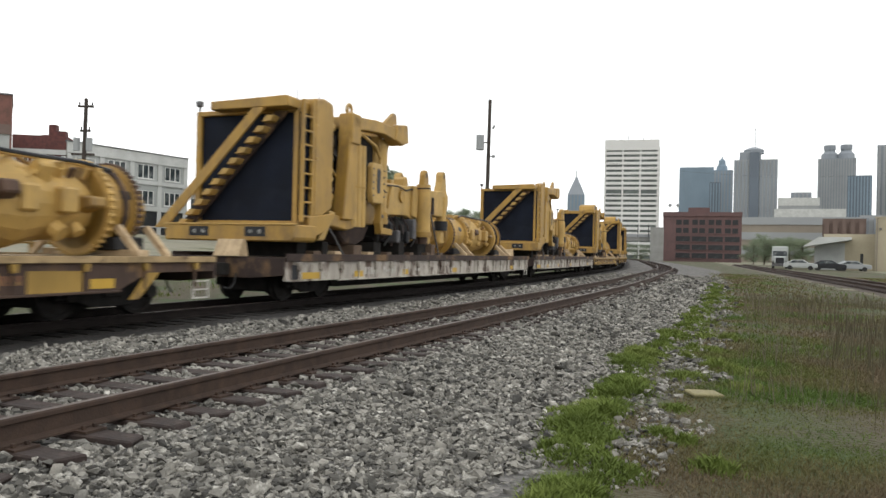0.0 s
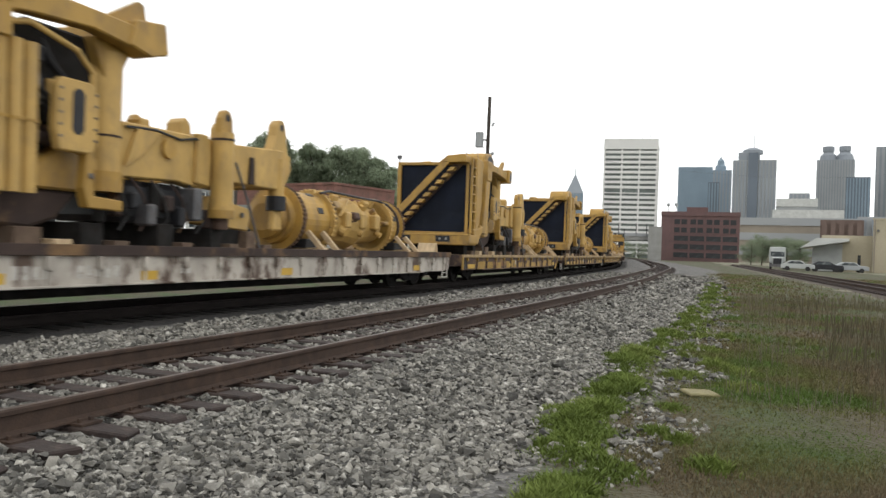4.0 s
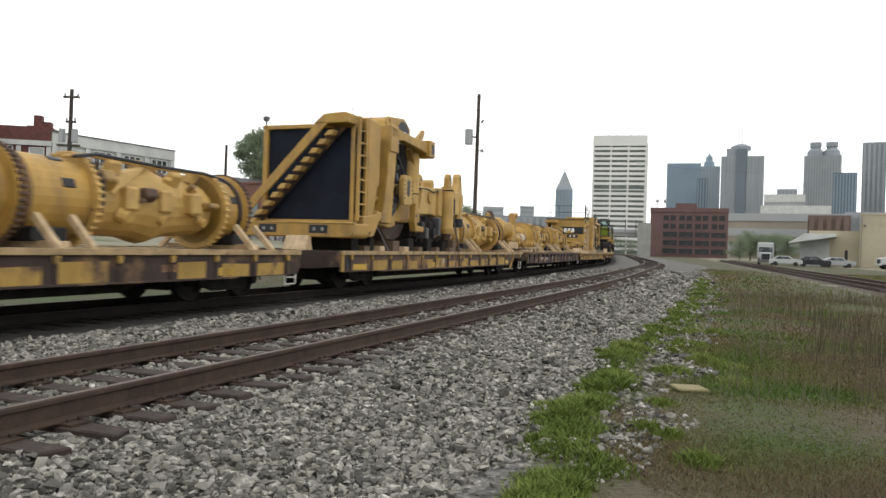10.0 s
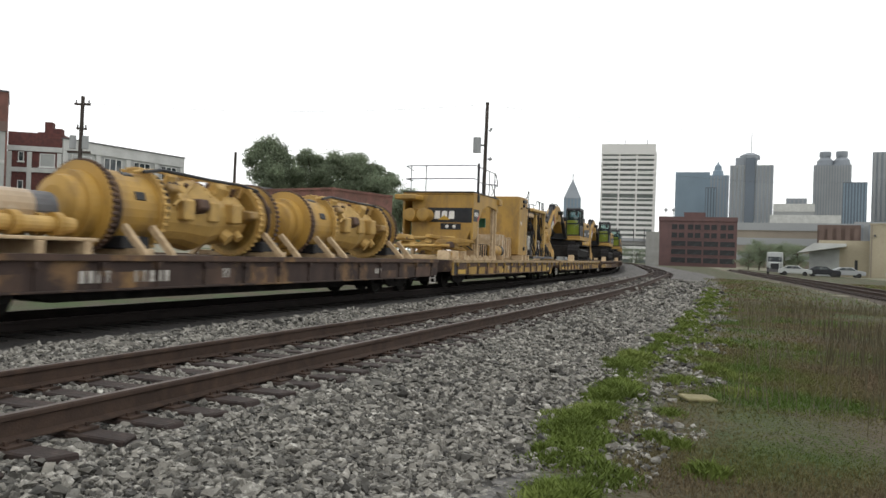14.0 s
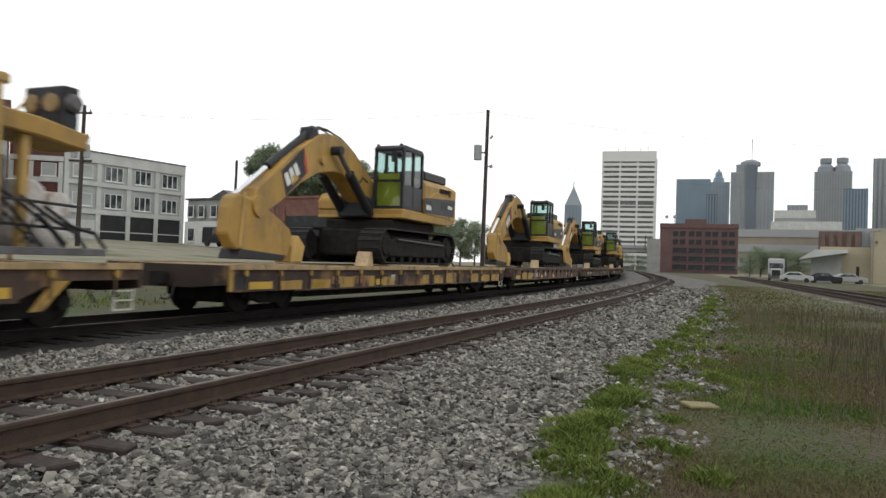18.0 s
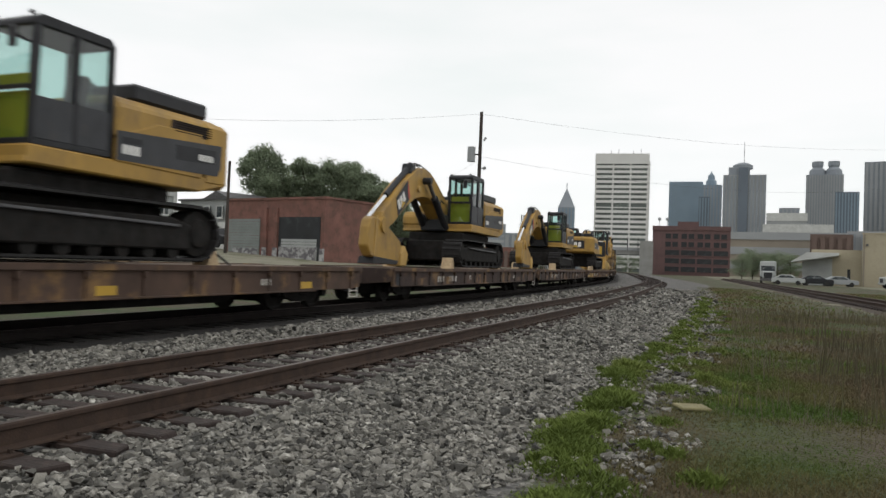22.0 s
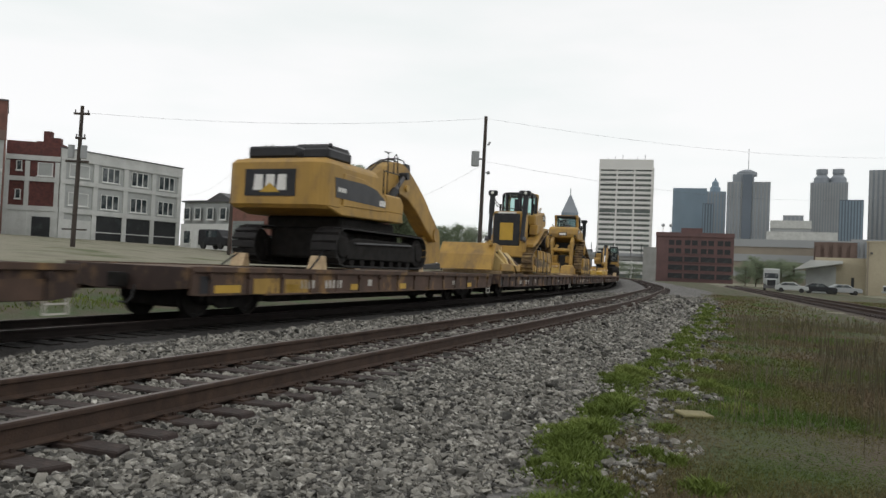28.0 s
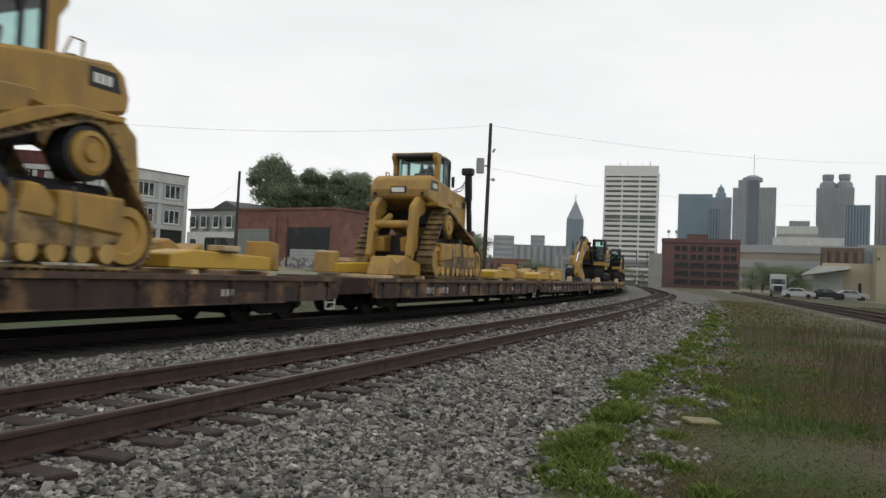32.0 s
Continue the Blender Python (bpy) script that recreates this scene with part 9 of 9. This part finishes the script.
def load_train():
    # cars 1 to 5: truck chassis, each with an axle behind it
    a = truck_chassis(False)
    b = truck_chassis(True)
    axle = axle_housing(6.2, 0.86, 1)
    long_axle = axle_housing(7.1, 0.86, 4)
    for i in range(1, 6):
        half = CARS[i][1] / 2
        ob = a if i == 1 else b if i == 3 else copy_thing(a if i == 2 else b, Matrix())
        put(i, -half + (0.65, 0.85, 0.7, 0.45, 0.65)[i - 1], ob)
        ax = long_axle if i == 1 else copy_thing(long_axle, Matrix())
        put(i, (-half + 15.6) if i < 3 else (-half + 14.75), ax)
    # cars 0 and 6: axles and spindles
    put(0, 5.6, axle)
    put(0, -1.2, copy_thing(axle, Matrix()))
    put(6, -8.55, spindle())
    put(6, -6.0, shaft_pallet())
    put(6, -1.6, copy_thing(axle, Matrix()))
    put(6, 5.0, copy_thing(axle, Matrix()))
    # car 7: truck deck, cartons, cabinet and cab shell
    put(7, -8.3, frame_stack())
    put(7, -7.1, truck_deck())
    for k in range(3):
        put(7, -4.85 + 0.68 * k, carton("carton", "brown carton on a short timber pallet", CARTON, 1.0, 0.62, 0.5, x=0.45))
    put(7, -2.0, steel_tube())
    put(7, -0.25, carton("wrapped_pallet", "lumpy pallet load under clear wrapping", PLASTIC, 1.6, 0.95, 1.05))
    put(7, 0.72, carton("wrapped_pallet", "square pallet load in brown carton and wrapping", PLASTIC, 1.7, 0.85, 0.95))
    put(7, 2.1, cabinet())
    put(7, 5.1, cab_module())
    # cars 8 to 12: excavators, the last one turned round
    ex = excavator()
    put(8, 0.30, ex)
    for i, y in ((9, 0.35), (10, -0.15), (11, 0.1)):
        put(i, y, copy_thing(ex, Matrix()))
    # cars 13 to 15: bulldozers and blades
    put(13, -7.0, dozer_blade())
    put(13, -3.9, steel_crate())
    dz = bulldozer()
    put(13, 0.15, dz)
    arm = push_arm()
    put(13, 5.6, arm)
    put(14, 5.2, copy_thing(arm, Matrix()))
    put(15, -6.5, copy_thing(arm, Matrix()))
    put(15, -2.5, copy_thing(arm, Matrix()))
    TURNED.append((12, -1.1, copy_thing(ex, Matrix())))
    TURNED.append((14, -2.1, copy_thing(dz, Matrix())))
    TURNED.append((14, -6.4, copy_thing(arm, Matrix())))
    for i in (16, 17, 18, 19):
        far = copy_thing(ex, Matrix())
        for ob in [o for o in far.children_recursive if o.name.startswith("cover_sheet")]:
            bpy.data.objects.remove(ob)
        put(i, 0.15, far)


TURNED = []
load_train()


# ---- ballast stones and grass ----
def rock_shapes(count):
    out = []
    for i in range(count):
        bm = bmesh.new()
        rnd = random.Random(100 + i)
        sc = Vector((1.15, rnd.uniform(0.65, 0.95), rnd.uniform(0.5, 0.8)))
        for k in range(9):
            v = Vector((rnd.gauss(0, 1), rnd.gauss(0, 1), rnd.gauss(0, 1))).normalized()
            bm.verts.new((v.x * sc.x, v.y * sc.y, v.z * sc.z))
        hull = bmesh.ops.convex_hull(bm, input=bm.verts[:])
        bmesh.ops.delete(bm, geom=[v for v in bm.verts if not v.link_faces], context="VERTS")
        bm.verts.index_update()
        out.append((np.array([v.co[:] for v in bm.verts]), np.array([[q.index for q in f.verts] for f in bm.faces])))
        bm.free()
    return out


def near_tie(s, u):
    inside = (u > -0.62) & (u < 2.12)
    at = np.array(TIE_PLACES)
    k = np.clip(np.searchsorted(at, s), 1, len(at) - 1)
    gap = np.minimum(abs(s - at[k]), abs(s - at[k - 1]))
    return inside & (gap < 0.14)


def scatter_stones():
    rng = np.random.default_rng(3)
    shapes = rock_shapes(14)
    verts, faces, base = [], [], 0
    for r0, r1, per, size in ((2.0, 7.5, 1150, 0.027), (7.5, 14.0, 680, 0.031), (14.0, 30.0, 190, 0.043), (30.0, 60.0, 22, 0.07)):
        area = math.radians(72) / 2 * (r1 * r1 - r0 * r0)
        n = int(area * per)
        a = np.radians(rng.uniform(-36, 36, n))
        r = np.sqrt(rng.uniform(r0 * r0, r1 * r1, n))
        x, y = r * np.sin(a), r * np.cos(a)
        z, s, u = ground_height(x, y)
        wob = 0.22 * np.sin(s * 1.7) + 0.16 * np.sin(s * 4.1 + 1)
        edge = np.interp(s, (-10, 4, 7, 12, 25, 60, 90), (-3.5, -3.35, -3.05, -2.85, -2.85, -3.2, -5.0)) + 0.7 * wob
        keep = ((u > edge) & (u < 4.75 + 0.5 * wob)) | ((u < -3.5 + wob) & (u > -3.95 + wob) & (s > 6) & (rng.random(n) < 0.34)) | ((u < edge) & (u > edge - 0.7) & (rng.random(n) < 0.2))
        keep &= ~((near_tie(s, u)) & (rng.random(n) < 0.96))
        keep &= (abs(u) > 0.085) & (abs(u - 1.505) > 0.085)
        x, y, z, u = x[keep], y[keep], z[keep], u[keep]
        n = len(x)
        k = size * rng.lognormal(0, 0.32, n)
        pick = rng.integers(0, len(shapes), n)
        ang = rng.uniform(0, 6.283, n)
        tip = rng.normal(0, 0.5, (n, 2))
        for i, (sv, sf) in enumerate(shapes):
            m = np.where(pick == i)[0]
            if not len(m):
                continue
            v = sv[None] * k[m][:, None, None]
            ca, sa = np.cos(tip[m, 0])[:, None], np.sin(tip[m, 0])[:, None]
            v = np.stack([v[..., 0], v[..., 1] * ca - v[..., 2] * sa, v[..., 1] * sa + v[..., 2] * ca], -1)
            ca, sa = np.cos(ang[m])[:, None], np.sin(ang[m])[:, None]
            v = np.stack([v[..., 0] * ca - v[..., 1] * sa, v[..., 0] * sa + v[..., 1] * ca, v[..., 2]], -1)
            lift = rng.uniform(-0.1, 0.75, len(m)) * k[m]
            v += np.stack([x[m], y[m], z[m] + lift], 1)[:, None]
            nv = len(sv)
            f = sf[None] + (base + np.arange(len(m)) * nv)[:, None, None]
            base += len(m) * nv
            verts.append(v.reshape(-1, 3))
            faces.append(f.reshape(-1, 3))
    me = raw_mesh("ballast_stones", np.concatenate(verts), np.concatenate(faces), STONE)
    tagged(new("ballast_stones", me), "loose broken grey ballast stones along the track", "gravel", kind="stuff")


def blade_material(name, colours, rough=0.8):
    m = bpy.data.materials.new(name)
    m.use_nodes = True
    n, ln = m.node_tree.nodes, m.node_tree.links
    b = n["Principled BSDF"]
    b.inputs["Roughness"].default_value = rough
    b.inputs["Specular IOR Level"].default_value = 0.12
    g = n.new("ShaderNodeNewGeometry")
    r = n.new("ShaderNodeValToRGB")
    for _ in colours[2:]:
        r.color_ramp.elements.new(0.5)
    for e, (p, c) in zip(r.color_ramp.elements, colours):
        e.position, e.color = p, (*c, 1)
    tc = n.new("ShaderNodeTexCoord")
    t = n.new("ShaderNodeTexNoise")
    t.inputs["Scale"].default_value = 0.38
    t.inputs["Detail"].default_value = 4
    ln.new(tc.outputs["Object"], t.inputs["Vector"])
    mix = n.new("ShaderNodeMath")
    mix.operation = "MULTIPLY_ADD"
    mix.inputs[1].default_value = 0.14
    ln.new(g.outputs["Random Per Island"], mix.inputs[0])
    sc = n.new("ShaderNodeMapRange")
    sc.inputs[1].default_value, sc.inputs[2].default_value = 0.38, 0.62
    sc.inputs[3].default_value, sc.inputs[4].default_value = 0.0, 0.78
    ln.new(t.outputs[0], sc.inputs[0])
    ln.new(sc.outputs[0], mix.inputs[2])
    ln.new(mix.outputs[0], r.inputs[0])
    ln.new(r.outputs[0], b.inputs["Base Color"])
    return m


def blades(name, x, y, z, height, width, mat, label, rng, lean=0.5):
    n = len(x)
    a = rng.uniform(0, 6.283, n)
    dx, dy = np.cos(a) * width, np.sin(a) * width
    b = rng.uniform(0, 6.283, n)
    l = height * lean * rng.uniform(0.1, 1.0, n)
    mx, my = np.cos(b) * l * 0.35, np.sin(b) * l * 0.35
    tx, ty = np.cos(b) * l, np.sin(b) * l
    zero = np.zeros(n)
    v = np.stack([np.stack([x - dx, y - dy, z - 0.02], 1), np.stack([x + dx, y + dy, z - 0.02], 1), np.stack([x + mx + dx * 0.7, y + my + dy * 0.7, z + height * 0.55], 1), np.stack([x + mx - dx * 0.7, y + my - dy * 0.7, z + height * 0.55], 1), np.stack([x + tx, y + ty, z + height], 1)], 1).reshape(-1, 3)
    i = np.arange(n)[:, None] * 5
    f = np.concatenate([i + np.array([[0, 1, 2]]), i + np.array([[0, 2, 3]]), i + np.array([[3, 2, 4]])])
    tagged(new(name, raw_mesh(name, v, f, mat)), label, "grass", kind="stuff")


def scatter_grass():
    rng = np.random.default_rng(8)
    green = blade_material("fresh_green_weeds", [(0.0, (0.078, 0.108, 0.024)), (0.4, (0.120, 0.160, 0.036)), (1.0, (0.190, 0.222, 0.064))])
    field = blade_material("rough_field_grass", [(0.2, (0.140, 0.108, 0.066)), (0.45, (0.134, 0.118, 0.054)), (0.62, (0.112, 0.122, 0.040)), (0.85, (0.078, 0.128, 0.027))])
    dry = blade_material("dry_brown_stems", [(0.0, (0.085, 0.080, 0.048)), (0.5, (0.125, 0.112, 0.072)), (1.0, (0.18, 0.155, 0.115))])
    # clumps of weeds along the foot of the ballast
    cs = np.concatenate([rng.uniform(1.0, 13, 330), rng.uniform(13, 45, 170)])
    cu = rng.normal(0, 0.09, 500) + np.interp(cs, (3, 5, 7.5, 10, 13, 16, 24, 45), (-3.62, -3.42, -3.12, -2.99, -3.04, -3.18, -3.25, -3.2)) + 0.05 * np.sin(cs * 1.3)
    outer = rng.random(500) < 0.12
    cu[outer] = rng.normal(-3.85, 0.28, int(outer.sum()))
    gaps = np.array([noise.noise(Vector((q * 1.1, w * 1.6, 7.0))) for q, w in zip(cs, cu)])
    per = 390
    px, py, ph, pw = [], [], [], []
    for s, u, g in zip(cs, cu, gaps):
        if g < -0.16:
            continue
        x, y = beside(s, u)
        k = 1.0 if s < 14 else 1.5
        r = 0.098 * k * rng.uniform(0.5, 1.5)
        qx, qy = rng.normal(0, r, per), rng.normal(0, r, per)
        px.append(x + qx)
        py.append(y + qy)
        ph.append(rng.uniform(0.2, 1.0, per) * (0.045 + 0.11 * (0.5 + g)) * np.exp(-(qx * qx + qy * qy) / (3 * r * r)) + 0.02)
        pw.append(rng.uniform(0.005, 0.013, per) * k)
    x, y, h, w = map(np.concatenate, (px, py, ph, pw))
    z, _, _ = ground_height(x, y)
    blades("weed_strip", x, y, z, h, w, green, "bright green weeds along the edge of the ballast", rng, 1.3)
    # the rough field
    xs, ys, hs, ws = [], [], [], []
    for r0, r1, per_m, hh, ww in ((2.0, 7.0, 4200, 0.030, 0.0032), (7.0, 14.0, 1700, 0.036, 0.0055), (14.0, 30.0, 360, 0.05, 0.011), (30.0, 75.0, 42, 0.08, 0.026)):
        n = int(math.radians(38) / 2 * (r1 * r1 - r0 * r0) * per_m)
        a = np.radians(rng.uniform(-3, 35, n))
        r = np.sqrt(rng.uniform(r0 * r0, r1 * r1, n))
        x, y = r * np.sin(a), r * np.cos(a)
        _, s, u = ground_height(x, y)
        wob = 0.25 * np.sin(s * 1.1) + 0.15 * np.sin(s * 3.7)
        keep = (u < -3.75 + wob - 0.01 * np.maximum(s - 15, 0)) | ((u < -3.2) & (rng.random(n) < 0.15))
        far = x * 0.952 - y * 0.306 - 8.85
        keep &= ((far < -0.8) & (rng.random(n) < np.clip((-far - 0.8) / 5.0, 0.12, 1))) | (far > 4.5)
        x, y = x[keep], y[keep]
        xs.append(x), ys.append(y)
        hs.append(hh * rng.uniform(0.4, 1.4, len(x)))
        ws.append(ww * rng.uniform(0.6, 1.4, len(x)))
    x, y, h, w = map(np.concatenate, (xs, ys, hs, ws))
    z, _, _ = ground_height(x, y)
    blades("field_grass", x, y, z, h, w, field, "rough brown and green field grass", rng, 2.0)
    # taller dry stems
    n = 5200
    a, r = np.radians(rng.uniform(15, 35, n)), np.sqrt(rng.uniform(64, 900, n))
    x, y = r * np.sin(a), r * np.cos(a)
    z, s, u = ground_height(x, y)
    clump = np.array([noise.noise(Vector((px * 0.4, py * 0.4, 3.0))) for px, py in zip(x, y)])
    keep = (u < -4.3) & (clump > -0.05)
    x, y, z, r = x[keep], y[keep], z[keep], r[keep]
    blades("dry_stems", x, y, z, rng.uniform(0.15, 0.5, len(x)), 0.0012 + 0.0003 * r, dry, "tall dry brown weed stems", rng, 0.35)
    # darker standing stalks
    stalk = blade_material("dark_standing_stalks", [(0.0, (0.070, 0.058, 0.040)), (0.5, (0.095, 0.085, 0.052)), (1.0, (0.115, 0.115, 0.055))])
    n = 2200
    a, r = np.radians(rng.uniform(17, 34, n)), np.sqrt(rng.uniform(49, 400, n))
    x, y = r * np.sin(a), r * np.cos(a)
    z, s, u = ground_height(x, y)
    clump = np.array([noise.noise(Vector((px * 0.5, py * 0.5, 11.0))) for px, py in zip(x, y)])
    keep = (u < -5.5) & (clump > 0.05) & (x * 0.952 - y * 0.306 < 7.5)
    x, y, z, r = x[keep], y[keep], z[keep], r[keep]
    blades("standing_stalks", x, y, z, rng.uniform(0.2, 0.62, len(x)), 0.002 + 0.0004 * r, stalk, "dark standing weed stalks in the field", rng, 0.25)
    # grass beyond the train
    xs, ys = [], []
    for r0, r1, per_m in ((11, 25, 55), (25, 60, 10)):
        n = int(math.radians(50) / 2 * (r1 * r1 - r0 * r0) * per_m)
        a, r = np.radians(rng.uniform(-36, 14, n)), np.sqrt(rng.uniform(r0 * r0, r1 * r1, n))
        xs.append(r * np.sin(a)), ys.append(r * np.cos(a))
    x, y = np.concatenate(xs), np.concatenate(ys)
    z, s, u = ground_height(x, y)
    keep = (u > 12.0) & (u < 19)
    x, y, z = x[keep], y[keep], z[keep]
    blades("verge_grass", x, y, z, rng.uniform(0.04, 0.12, len(x)), 0.02 * rng.uniform(0.6, 1.4, len(x)), green, "green verge grass beyond the train", rng, 0.7)


scatter_stones()
scatter_grass()


# ---- the moving train ----
def motions():
    times = [i * 0.5 for i in range(int(SECONDS * 2) + 1)]
    for centre, length, car in CARS:
        walk(car, [(t, car_pose(centre - SPEED * t, length)) for t in times])
    for index, back, load in LOADS:
        centre, length, _ = CARS[index]
        walk(load, [(t, car_pose(centre - SPEED * t, length) @ pose(0, back, DECK + 0.014)) for t in times])
    for index, back, load in TURNED:
        centre, length, _ = CARS[index]
        walk(load, [(t, car_pose(centre - SPEED * t, length) @ pose(0, back, DECK + 0.014, 0, 0, 180)) for t in times])


motions()
